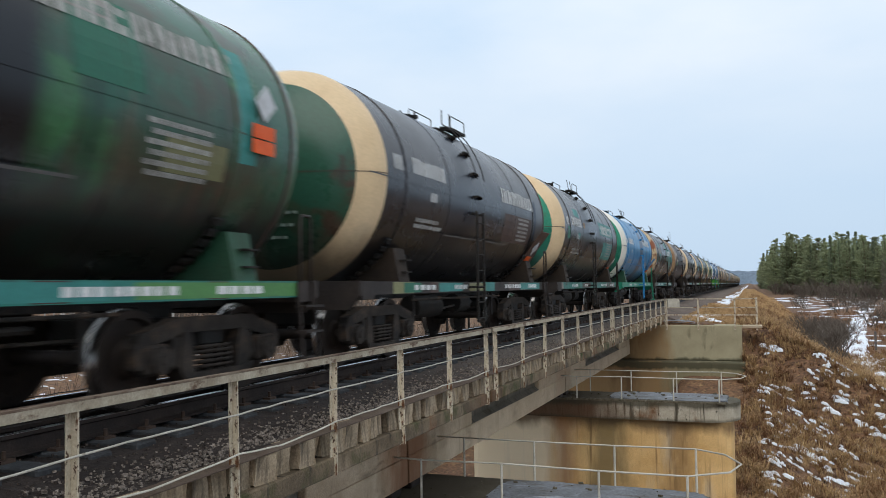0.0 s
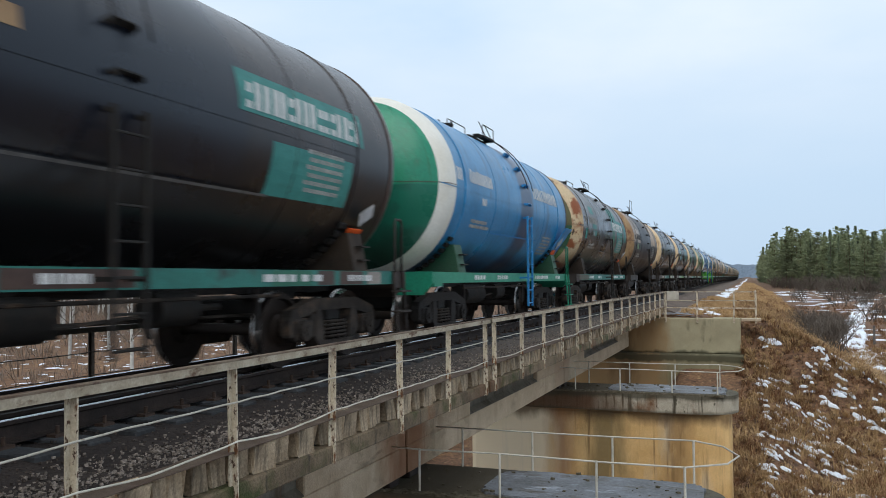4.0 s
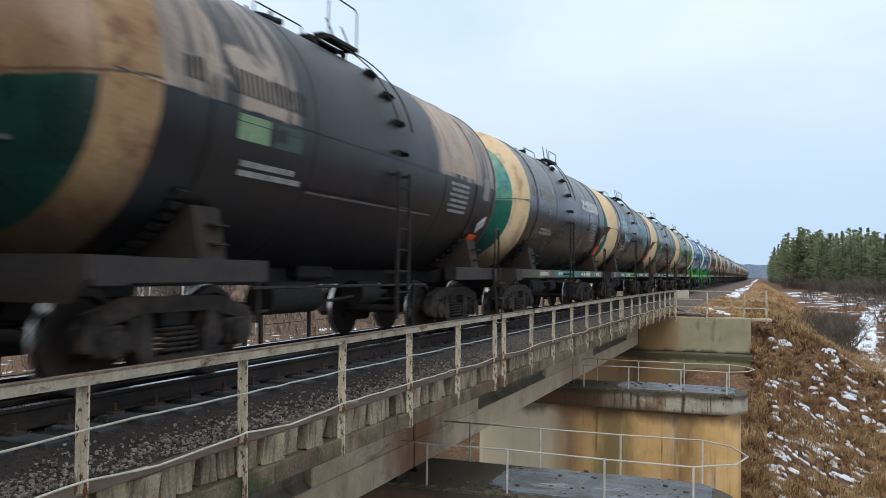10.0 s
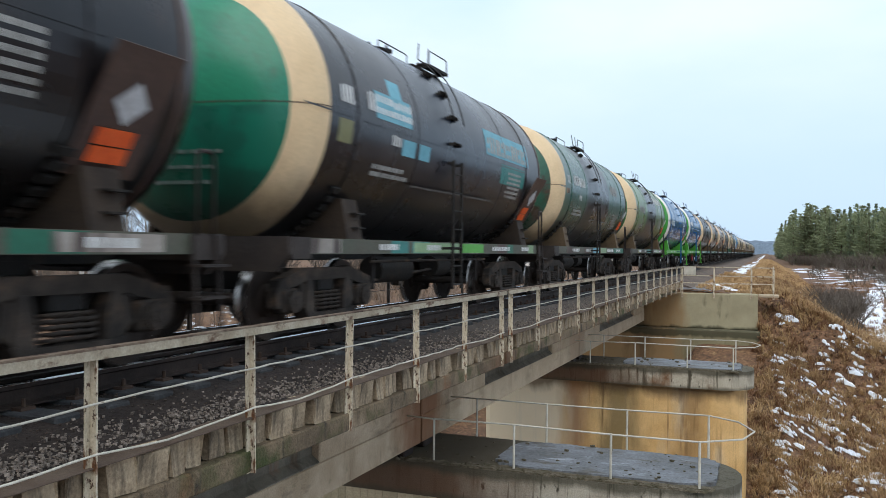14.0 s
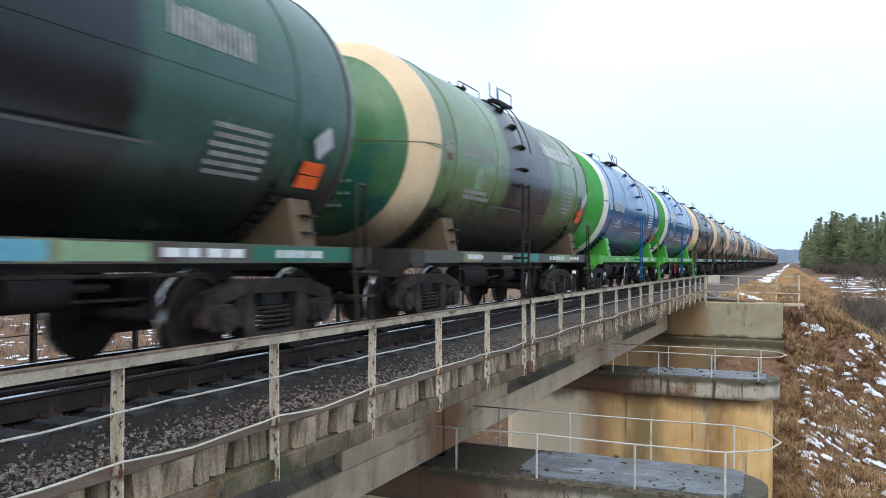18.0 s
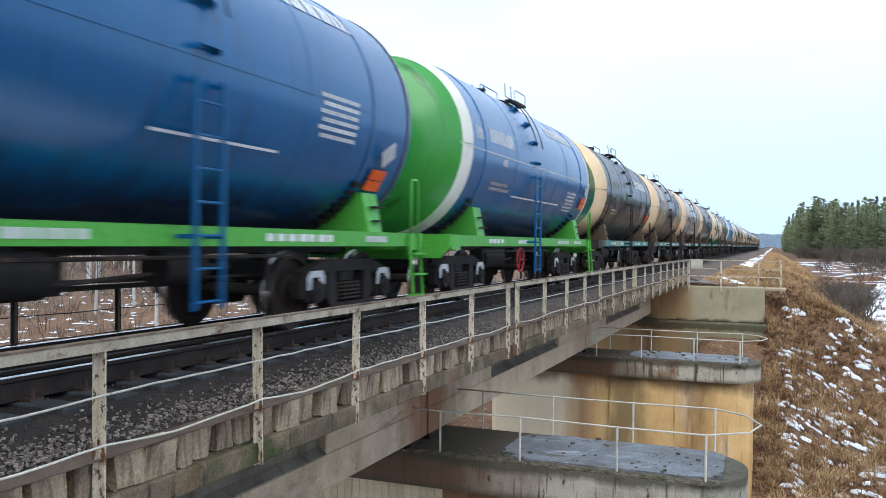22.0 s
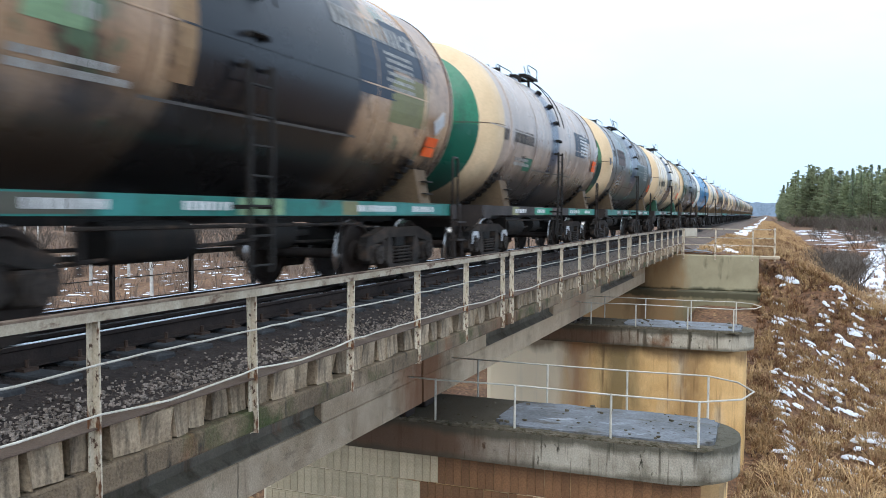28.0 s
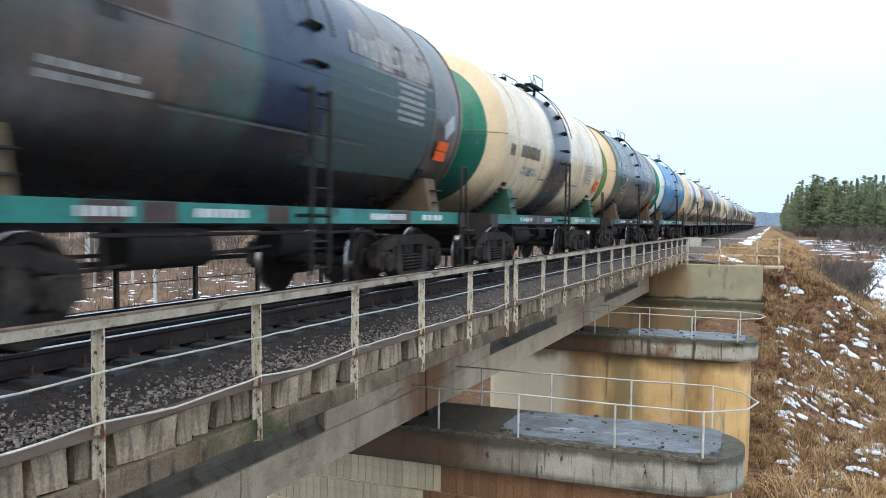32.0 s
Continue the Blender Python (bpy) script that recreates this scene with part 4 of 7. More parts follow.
def forest():
    r = rng("forest")
    kinds = []
    for n, kind in enumerate(("pine", "pine", "pine", "spruce", "pine", "pine", "spruce")):
        trunk, (v, f) = conifer(n, kind)
        trunk.materials.append(BARK if kind == "pine" else BARK_GREY)
        crown = bpy.data.meshes.new("crown")
        crown.from_pydata(v, [], f)
        crown.materials.append(NEEDLE if kind == "pine" else NEEDLE_D)
        kinds.append((kind, trunk, crown))
    spots = []
    bend = ((0.020, 0.034, 0.056, 0.093, 0.13, 0.3), (352, 348, 315, 262, 240, 225))
    for n in range(52):
        u = 0.0335 + 0.0038 * n + r.uniform(-0.0015, 0.0015)
        y = np.interp(u, *bend) + r.uniform(-5, 7)
        spots.append((u * y, y))
    for n in range(190):
        u = 0.036 + 0.2 * r.random()
        y = np.interp(u, *bend) + 5 + 70 * r.random()
        spots.append((u * y, y))
    for n in range(95):
        y = 352 + 6.2 * n + r.uniform(-4, 4)
        spots.append((8.6 + 0.0008 * (y - 352) + abs(r.gauss(0, 2.2)), y))
    for x, y in spots:
        kind, trunk, crown = r.choice(kinds)
        s = r.uniform(0.98, 1.38) * (y / 352 if y < 352 else 1) * (16 / (15 if kind == "pine" else 17))
        t = thing("tree", Matrix.Translation((x, y, ground_height(x, y) - 0.2)) @ Matrix.Rotation(r.uniform(0, 6.28), 4, "Z") @ Matrix.Diagonal((s, s, s * r.uniform(0.9, 1.1), 1)),
                  "tall green pine with a reddish trunk at the forest edge" if kind == "pine" else "tall dark green spruce at the forest edge", "tree", "trees of the forest")
        for nm, me in (("trunk", trunk), ("crown", crown)):
            ob = new(nm, me)
            ob.parent = t


forest()


def branches(bm, p, d, length, radius, depth, r):
    if depth == 0 or length < 0.1:
        return
    p2 = p + d * length
    rod(bm, p, p2, radius, 4 if depth < 3 else 5, radius * 0.6)
    for _ in range(3 if depth > 1 else 2):
        nd = (d + Vector((r.uniform(-1, 1), r.uniform(-1, 1), r.uniform(-0.3, 0.8))) * 0.75).normalized()
        branches(bm, p + d * length * r.uniform(0.5, 1.0), nd, length * r.uniform(0.55, 0.8), radius * 0.6, depth - 1, r)


TWIG = surface("bare_twigs", (0.13, 0.105, 0.085), (0.09, 0.075, 0.06), 0.95, fine=10, coarse=1, bump=0)


def bare_bush(n):
    r = rng("bush", n)
    bm = bmesh.new()
    for k in range(15):
        a = r.uniform(0, 6.28)
        d = Vector((0.6 * math.cos(a), 0.6 * math.sin(a), 1)).normalized()
        branches(bm, Vector((r.uniform(-0.7, 0.7), r.uniform(-0.7, 0.7), -0.1)), d, r.uniform(0.5, 0.9), 0.022, 4, r)
    return bm


def bare_tree(n, h):
    r = rng("bare", n)
    bm = rod(bmesh.new(), (0, 0, -0.3), (0.1, 0, h * 0.5), 0.11, 7, 0.08)
    rod(bm, (0.1, 0, h * 0.5), (0.0, 0.1, h), 0.08, 6, 0.015)
    twigs = bmesh.new()
    for k in range(34):
        f = r.uniform(0.25, 1)
        a = r.uniform(0, 6.28)
        branches(twigs, Vector((0.08, 0.05, h * f)), Vector((math.cos(a), math.sin(a), 0.9)).normalized(), h * 0.16 * (1.2 - f * 0.7), 0.022, 3, r)
    return mesh_of("trunk", bm), mesh_of("crown", twigs)


def scrub():
    r = rng("scrub")
    bushes = []
    for n in range(4):
        me = mesh_of("bush", bare_bush(n))
        me.materials.append(TWIG)
        bushes.append(me)
    for n in range(22):
        x, y = 3.3 + 0.22 * n + r.uniform(-0.9, 0.9), 50 + 2.4 * n + r.uniform(-2, 2)
        ob = new("bush", bushes[n % 4])
        s = r.uniform(0.9, 1.5)
        ob.matrix_basis = Matrix.Translation((x, y, ground_height(x, y))) @ Matrix.Rotation(r.uniform(0, 6), 4, "Z") @ Matrix.Diagonal((s, s, s, 1))
        tagged(ob, "bare brown leafless shrub on the embankment slope", "shrub", "shrubs beside the path")
    for n in range(64):
        x, y = r.uniform(8.5, 50), r.uniform(85, 300)
        if x > 0.2 * y or abs(x - 11) < 1.5:
            continue
        ob = new("bush", bushes[n % 4])
        s = r.uniform(1.0, 2.4)
        ob.matrix_basis = Matrix.Translation((x, y, ground_height(x, y))) @ Matrix.Rotation(r.uniform(0, 6), 4, "Z") @ Matrix.Diagonal((s, s, s, 1))
        tagged(ob, "bare leafless shrub in the snowy field", "shrub", "shrubs in the field")
    for n in range(60):
        x = 9 + 1.2 * n + r.uniform(-1, 1)
        y = np.interp(x, (9, 12, 17, 21.5, 28, 60), (338, 330, 296, 245, 222, 205)) + r.uniform(-8, 4)
        ob = new("bush", bushes[n % 4])
        s = r.uniform(2.0, 3.6)
        ob.matrix_basis = Matrix.Translation((x, y, ground_height(x, y))) @ Matrix.Rotation(r.uniform(0, 6), 4, "Z") @ Matrix.Diagonal((s, s, s, 1))
        tagged(ob, "bare grey-brown shrub before the forest", "shrub", "shrubs before the forest")
    for n in range(90):
        x, y = r.uniform(-150, -34), r.uniform(50, 200)
        ob = new("bush", bushes[n % 4])
        s = r.uniform(1.6, 3.0)
        ob.matrix_basis = Matrix.Translation((x, y, ground_height(x, y))) @ Matrix.Rotation(r.uniform(0, 6), 4, "Z") @ Matrix.Diagonal((s, s, s, 1))
        tagged(ob, "bare leafless shrub at the edge of the reeds", "shrub", "shrubs beyond the reeds")
    trees = [bare_tree(n, 7.5 + n) for n in range(3)]
    spots = [(17.5, 128), (20.5, 142), (24, 158), (28, 178), (33, 190), (31, 172), (38, 200), (44, 215), (24, 175)] + [(-30 - 3.2 * n + r.uniform(-3, 3), 40 + 2.4 * n + r.uniform(-8, 12)) for n in range(22)]
    for n, (x, y) in enumerate(spots):
        trunk, crown = trees[n % 3]
        t = thing("birch", pose(x, y, ground_height(x, y), 0, 0, r.uniform(0, 360)), "slender leafless birch with a pale trunk", "tree", "bare birches")
        a, b = new("trunk", trunk), new("crown", crown)
        if not trunk.materials:
            trunk.materials.append(BIRCH)
            crown.materials.append(TWIG)
        a.parent = b.parent = t
    for x, y in ((9.2, 74.0), (15.5, 90.0)):
        ob = part("marker_post", boxed(-0.08, 0.08, -0.08, 0.08, -0.2, 1.5, bevel=0.01), BARK_GREY, at=pose(x, y, ground_height(x, y)))
        tagged(ob, "weathered grey wooden post beside the path", "post")


scrub()


def ridge():
    """Low wooded ridges along the horizon."""
    # the farther ridge's blue-grey has distance haze mixed into its colour
    for name, y, h, lo, hi, colour in (("backdrop", 2600, 55, -2400, 2400, (0.20, 0.26, 0.33)), ("backdrop", 1500, 20, -2300, -60, (0.16, 0.165, 0.165))):
        bm = bmesh.new()
        xs = np.arange(lo, hi, 14)
        top = [h * (0.65 + 0.35 * noise.noise((x * 0.004, y, 0))) + 5 * noise.noise((x * 0.05, y, 2)) for x in xs]
        fr = [bm.verts.new((x, y, -6)) for x in xs]
        tp = [bm.verts.new((x, y + 20, z)) for x, z in zip(xs, top)]
        bk = [bm.verts.new((x, y + 90, -6)) for x in xs]
        for k in range(len(xs) - 1):
            bm.faces.new((fr[k], fr[k + 1], tp[k + 1], tp[k]))
            bm.faces.new((tp[k], tp[k + 1], bk[k + 1], bk[k]))
        m = surface("far_woods_%d" % y, colour, [c * 0.8 for c in colour], 1.0, fine=0.2, coarse=0.02, bump=0)
        tagged(part(name, bm, m), "low wooded ridge on the horizon", "woods", kind="structure")


ridge()

# ---- train ----
R_TANK, Z_TANK, PITCH = 1.61, 2.73, 12.02
FIRST = 3.4                       # centre of the first wagon along y at the start
WHEEL_R = 0.475
SHIFT = -0.7                      # paint and fittings are given from a mark 0.7 m before the wagon's middle
RING_SHIFT = -0.45                # the same for the edge of the end's ring of paint


def run_of(t):
    """Metres that the train has gone at t seconds."""
    return 4.53e-4 * t ** 3 - 1.0434e-2 * t ** 2 + 5.3638 * t + 0.05


SOOT = surface("sooty_underframe_steel", (0.011, 0.010, 0.009), (0.022, 0.019, 0.016), 0.75, fine=40, coarse=2.5,
               stains=(((0.04, 0.028, 0.02), 4, (1, 1, 1), 0.56, 0.7),))
CAST = surface("dusty_cast_steel", (0.022, 0.018, 0.015), (0.066, 0.052, 0.042), 0.85, fine=40, coarse=4, stains=(((0.12, 0.075, 0.05), 5, (1, 1, 1), 0.56, 0.7), ((0.02, 0.018, 0.016), 3, (1, 1, 1), 0.52, 0.66),))
CAST_DARK = surface("dark_cast_steel", (0.014, 0.012, 0.011), (0.028, 0.023, 0.02), 0.8, fine=40, coarse=4)
WHEEL = surface("brown_wheel_steel", (0.03, 0.023, 0.02), (0.055, 0.04, 0.032), 0.7, 0.3, fine=40, coarse=4)
TREAD = surface("polished_wheel_tread", (0.42, 0.40, 0.38), (0.32, 0.30, 0.28), 0.3, 1.0, fine=50, coarse=6, bump=0.05)
LETTER_WHITE = surface("faded_white_lettering", (0.74, 0.74, 0.72), (0.58, 0.58, 0.56), 0.65, fine=40, coarse=8, bump=0.0)
LETTER_GREY = surface("worn_grey_lettering", (0.44, 0.43, 0.40), (0.26, 0.25, 0.23), 0.7, fine=40, coarse=8, bump=0.0)
LETTER_FAINT = surface("faded_grey_green_lettering", (0.20, 0.25, 0.22), (0.11, 0.15, 0.13), 0.7, fine=40, coarse=8, bump=0.0)
LETTER_DARK = surface("dark_lettering", (0.03, 0.03, 0.03), (0.05, 0.045, 0.04), 0.7, fine=40, coarse=8, bump=0.0)
BAR_DULL = surface("dull_grey_bar_paint", (0.13, 0.125, 0.12), (0.08, 0.075, 0.07), 0.5, fine=40, coarse=8, bump=0.0)
ORANGE = surface("orange_placard", (0.85, 0.13, 0.02), (0.75, 0.10, 0.015), 0.5, fine=40, coarse=6, bump=0.0, vary=0.05)
PLACARD = surface("white_placard", (0.66, 0.67, 0.68), (0.5, 0.5, 0.5), 0.6, fine=40, coarse=6, bump=0.0)
RED = surface("red_paint", (0.5, 0.03, 0.03), (0.36, 0.02, 0.02), 0.5)


def tank_paint(name, c1, c2, mid=None, stains=(), rough=0.30, coarse=0.9, low=None, worn=True):
    """Worn tank paint; mid: (low y, high y, colour) of the oil-black belt under the hatch."""
    scuff = tuple(0.010 + 1.6 * v for v in c2)
    wear = ((scuff, 1.9, (0.7, 1.5, 0.4), 0.60, 0.86), ((c1[0] * 0.4 + 0.005, c1[1] * 0.4 + 0.004, c1[2] * 0.4 + 0.004), 1.3, (0.5, 2.6, 0.22), 0.54, 0.74), ((0.035 + c1[0] * 0.5, 0.02 + c1[1] * 0.5, 0.014 + c1[2] * 0.5), 5.0, (0.7, 1.4, 0.35), 0.62, 0.74),
                                         ((0.006 + c2[0] * 0.6, 0.005 + c2[1] * 0.6, 0.005 + c2[2] * 0.6), 3.2, (0.4, 3.4, 0.12), 0.58, 0.66), ((0.012 + c1[0], 0.008 + c1[1], 0.006 + c1[2]), 0.55, (1, 1, 1.2), 0.55, 0.59))
    m = surface(name, c1, c2, rough, fine=22, coarse=coarse, bump=0.05, vary=0.12 if worn else 0.05, spec=0.38 if worn else 0.5, shift=len(name) * 1.7 + sum(map(ord, name)) % 13, stains=tuple(stains) + (wear if worn else wear[3:4]))
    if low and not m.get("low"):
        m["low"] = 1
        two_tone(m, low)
    if mid and not m.get("belt"):
        m["belt"] = 1
        nt = m.node_tree
        b = nt.nodes["Principled BSDF"]
        old = b.inputs["Base Color"].links[0].from_socket
        co = nt.nodes.new("ShaderNodeTexCoord")
        sep = nt.nodes.new("ShaderNodeSeparateXYZ")
        nt.links.new(co.outputs["Object"], sep.inputs["Vector"])
        wob = nt.nodes.new("ShaderNodeMath")
        wob.operation = "MULTIPLY_ADD"
        nt.links.new(grain(nt, 1.0, (1, 1.6, 0.3)), wob.inputs[0])
        wob.inputs[1].default_value = 0.9
        nt.links.new(sep.outputs["Y"], wob.inputs[2])
        lo = ramped(nt, wob.outputs["Value"], mid[0] - 0.22, mid[0] + 0.02)
        hi = ramped(nt, wob.outputs["Value"], mid[1] + 0.02, mid[1] - 0.22)
        mul = nt.nodes.new("ShaderNodeMath")
        mul.operation = "MULTIPLY"
        nt.links.new(lo, mul.inputs[0])
        nt.links.new(hi, mul.inputs[1])
        col = mixed(nt, mul.outputs["Value"], old, mid[2])
        nt.links.new(col, b.inputs["Base Color"])
    return m


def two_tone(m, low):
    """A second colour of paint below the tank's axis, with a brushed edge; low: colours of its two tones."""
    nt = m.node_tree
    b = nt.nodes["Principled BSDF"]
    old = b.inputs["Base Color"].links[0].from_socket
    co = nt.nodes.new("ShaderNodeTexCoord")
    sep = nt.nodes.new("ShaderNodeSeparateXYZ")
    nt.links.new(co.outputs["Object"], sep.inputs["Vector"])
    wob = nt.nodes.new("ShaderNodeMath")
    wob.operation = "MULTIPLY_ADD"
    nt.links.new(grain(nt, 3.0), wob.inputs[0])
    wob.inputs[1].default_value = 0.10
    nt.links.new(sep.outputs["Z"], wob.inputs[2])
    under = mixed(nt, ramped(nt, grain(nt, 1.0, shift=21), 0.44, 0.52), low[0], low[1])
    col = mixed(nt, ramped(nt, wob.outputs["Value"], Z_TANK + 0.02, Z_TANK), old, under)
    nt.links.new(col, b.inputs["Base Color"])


def ring_at(bm, y, r, n):
    if r < 1e-4:
        return [bm.verts.new((0, y, Z_TANK))]
    return [bm.verts.new((r * math.cos(2 * math.pi * k / n), y, Z_TANK + r * math.sin(2 * math.pi * k / n))) for k in range(n)]


def lathe(profile, n=56):
    """Turns (y, r) about the tank's axis, which lies along y at Z_TANK."""
    bm = bmesh.new()
    rings = [ring_at(bm, y, r, n) for y, r in profile]
    for a, b in zip(rings, rings[1:]):
        for k in range(n):
            q = [a[k % len(a)], a[(k + 1) % n % len(a)], b[(k + 1) % n % len(b)], b[k % len(b)]]
            q = list(dict.fromkeys(q))
            if len(q) > 2:
                bm.faces.new(q)
    bmesh.ops.recalc_face_normals(bm, faces=bm.faces[:])
    return bm


DISH = [(4.73 + 0.73 * math.sin(radians(a)), R_TANK * math.cos(radians(a))) for a in (0, 10, 20, 29, 37, 46, 55, 65, 76, 86)] + [(5.46, 0.0)]
OUT = 1.33                        # radius where the end's ring of paint begins


def curved(bm, y0, y1, e0, e1, lift=0.004, skew=0.0, slope=0.0):
    """A thin shell piece on the near side of the tank: along y, and between two elevations in degrees."""
    n = max(1, int(abs(e1 - e0) / 5))
    y0, y1 = y0 + SHIFT, y1 + SHIFT
    r = R_TANK + lift
    cols = []
    for k in range(n + 1):
        e = e0 + (e1 - e0) * k / n
        s = skew * (k / n - 0.5)
        cols.append([bm.verts.new((r * math.cos(radians(e)), y + s, Z_TANK + r * math.sin(radians(e)))) for y in (y0, y1)])
    for a, b in zip(cols, cols[1:]):
        bm.faces.new((a[0], a[1], b[1], b[0]))
    return bm


def bars(y0, y1, e, h, count, seed, gap=0.13, lift=0.007, skew=0.0):
    """A word as a row of plain blocks along the tank."""
    r = rng("bars", seed)
    bm = bmesh.new()
    step = (y1 - y0) / count
    for k in range(count):
        a = y0 + k * step
        b = a + step * (1 - gap) * r.uniform(0.85, 1.0)
        if h < 4:
            curved(bm, a, b, e - h / 2, e + h / 2, lift, skew)
            continue
        wide = b - a
        for f, g in ((0.0, 0.36), (0.62, 1.0)):
            curved(bm, a + wide * f, a + wide * g, e - h / 2, e + h / 2 * r.choice((1, 1, 0.8)), lift, skew)
    return bm


def flat_bars(x, y0, y1, z0, z1, count, seed):
    r = rng("flat", seed)
    bm = bmesh.new()
    step = (y1 - y0) / count
    for k in range(count):
        a = y0 + k * step
        box(bm, x, x + 0.003, a, a + step * r.uniform(0.5, 0.85), z0, z1)
    return bm


def saddle(top=1.72):
    """A tapered plate that carries the tank: its edge follows the barrel, its foot stands on the sill."""
    drop = Z_TANK - top
    inner = math.sqrt((R_TANK + 0.012) ** 2 - drop ** 2)
    pts = [(1.47, 1.21), (1.45, 1.30), (inner + 0.10, top), (inner, top)]
    first = -math.degrees(math.asin(drop / (R_TANK + 0.012)))
    for e in np.linspace(first - 4, -66, 6):
        pts.append(((R_TANK + 0.012) * math.cos(radians(e)), Z_TANK + (R_TANK + 0.012) * math.sin(radians(e))))
    pts.append((0.45, 1.21))
    bm = prism(bmesh.new(), pts, "y", -0.10, 0.02)
    prism(bm, [(1.47, 1.21), (1.45, 1.30), (inner + 0.10, top), (inner + 0.02, top), (1.36, 1.30), (1.38, 1.21)], "y", 0.02, 0.30)
    return bm


def claw():
    """The stepped row of clamp plates along the saddle's curve."""
    bm = bmesh.new()
    for e in np.linspace(-34, -62, 7):
        m = Matrix.Translation((0, -0.25, Z_TANK)) @ Matrix.Rotation(-radians(e), 4, "Y") @ Matrix.Translation((R_TANK + 0.03, 0, 0))
        bmesh.ops.create_cube(bm, size=1, matrix=m @ Matrix.Diagonal((0.045, 0.17, 0.07, 1)))
    return bm


def strap(at=0.0):
    bm = bmesh.new()
    ring = []
    for k in range(37):
        a = radians(-40 + 260 * k / 36)
        ring.append([bm.verts.new((rr * math.cos(a), y + at, Z_TANK + rr * math.sin(a))) for rr, y in ((R_TANK, -0.035), (R_TANK + 0.016, -0.03), (R_TANK + 0.016, 0.03), (R_TANK, 0.035))])
    for a, b in zip(ring, ring[1:]):
        for k in range(3):
            bm.faces.new((a[k], a[k + 1], b[k + 1], b[k]))
    return bm


def ladder():
    bm = bmesh.new()
    for y in (-0.19, 0.19):
        box(bm, 1.67, 1.71, y - 0.018, y + 0.018, 0.48, 2.50)
        box(bm, 1.54, 1.68, y - 0.015, y + 0.015, 2.44, 2.48)
        box(bm, 1.48, 1.68, y - 0.015, y + 0.015, 1.10, 1.14)
    return bm


def top_step():
    m = Matrix.Translation((R_TANK + 0.04, 0, 0))
    bm = bmesh.new()
    bmesh.ops.create_cube(bm, size=1, matrix=m @ Matrix.Diagonal((0.09, 0.30, 0.016, 1)))
    for y in (-0.16, 0.16):
        bmesh.ops.create_cube(bm, size=1, matrix=m @ Matrix.Translation((-0.01, y, -0.025)) @ Matrix.Diagonal((0.10, 0.016, 0.04, 1)))
    return bm


def hatch():
    bm = bmesh.new()
    rod(bm, (0, 0, 4.20), (0, 0, 4.40), 0.32, 20)
    rod(bm, (0, 0, 4.40), (0, 0, 4.44), 0.36, 20)
    rod(bm, (0, 0, 4.44), (0, 0, 4.50), 0.24, 16, 0.08)
    for k in range(6):
        a = 2 * math.pi * k / 6
        rod(bm, (0.34 * math.cos(a), 0.34 * math.sin(a), 4.36), (0.34 * math.cos(a), 0.34 * math.sin(a), 4.50), 0.022, 6)
    return bm


def valve():
    bm = rod(bmesh.new(), (0, 0, 4.20), (0, 0, 4.42), 0.09, 12)
    return rod(bm, (0, 0, 4.42), (0, 0, 4.47), 0.13, 12)


def platform(lift):
    bm = bmesh.new()
    for y in (-0.4, 0.4):
        box(bm, -0.78, 0.88, y - 0.03, y + 0.03, 4.28 + lift, 4.33 + lift)
    box(bm, -0.78, -0.72, -0.4, 0.4, 4.28 + lift, 4.33 + lift)
    box(bm, 0.82, 0.88, -0.4, 0.4, 4.28 + lift, 4.33 + lift)
    return bm


def slat():
    return boxed(-0.08, 0.08, -0.45, 0.45, 4.33, 4.36)


def far_platform():
    bm = boxed(-0.75, 0.85, -0.45, 0.45, 4.30, 4.36)
    return box(bm, -0.5, 0.6, -0.35, 0.35, 4.1, 4.30)


def hoop(x, y0, y1, h, lift):
    z = 4.34 + lift
    return pipe(bmesh.new(), [(x, y0, z), (x, y0, z + h * 0.92), (x, y0 + 0.06, z + h), (x, y1 - 0.06, z + h), (x, y1, z + h * 0.92), (x, y1, z)], 0.0105, 6)


def arch_rail(end):
    """A handrail from the ladder's top over the tank's shoulder to the platform; end: how far along it ends."""
    pts = []
    for e in np.linspace(12, 62, 9):
        f = (e - 12) / 62
        pts.append(((R_TANK + 0.14) * math.cos(radians(e)), end * f * f, Z_TANK + (R_TANK + 0.14) * math.sin(radians(e))))
    return pipe(bmesh.new(), pts + [(0.70, end, 4.62)], 0.011, 6)


def side_sill():
    return prism(bmesh.new(), [(1.40, 1.033), (1.50, 1.033), (1.50, 1.217), (1.40, 1.217), (1.40, 1.205), (1.485, 1.205), (1.485, 1.045), (1.40, 1.045)], "y", -5.28, 5.28)


def end_beam():
    """The deep front plate, cut back at its lower corners, with a short return along each side."""
    bm = prism(bmesh.new(), [(-1.51, 1.225), (-1.51, 1.03), (-1.34, 0.84), (1.34, 0.84), (1.51, 1.03), (1.51, 1.225)], "y", -0.07, 0.0)
    for sx in (-1, 1):
        a, b = sorted((0.95 * sx, 1.515 * sx))
        box(bm, a, b, 0.0, 0.40, 0.98, 1.222)
    return bm


def corner_steps():
    bm = bmesh.new()
    for y in (-0.17, 0.17):
        rod(bm, (1.53, y, 1.2), (1.60, y, 0.32), 0.022, 6)
    for z in (0.34, 0.64, 0.93):
        box(bm, 1.50, 1.66, -0.19, 0.19, z - 0.012, z + 0.012)
    return bm


def grab_rail():
    bm = pipe(bmesh.new(), [(1.53, -0.12, 1.2), (1.53, -0.12, 1.92), (1.53, -0.08, 1.97), (1.53, 0.08, 1.97), (1.53, 0.12, 1.92), (1.53, 0.12, 1.2)], 0.019, 6)
    return bm


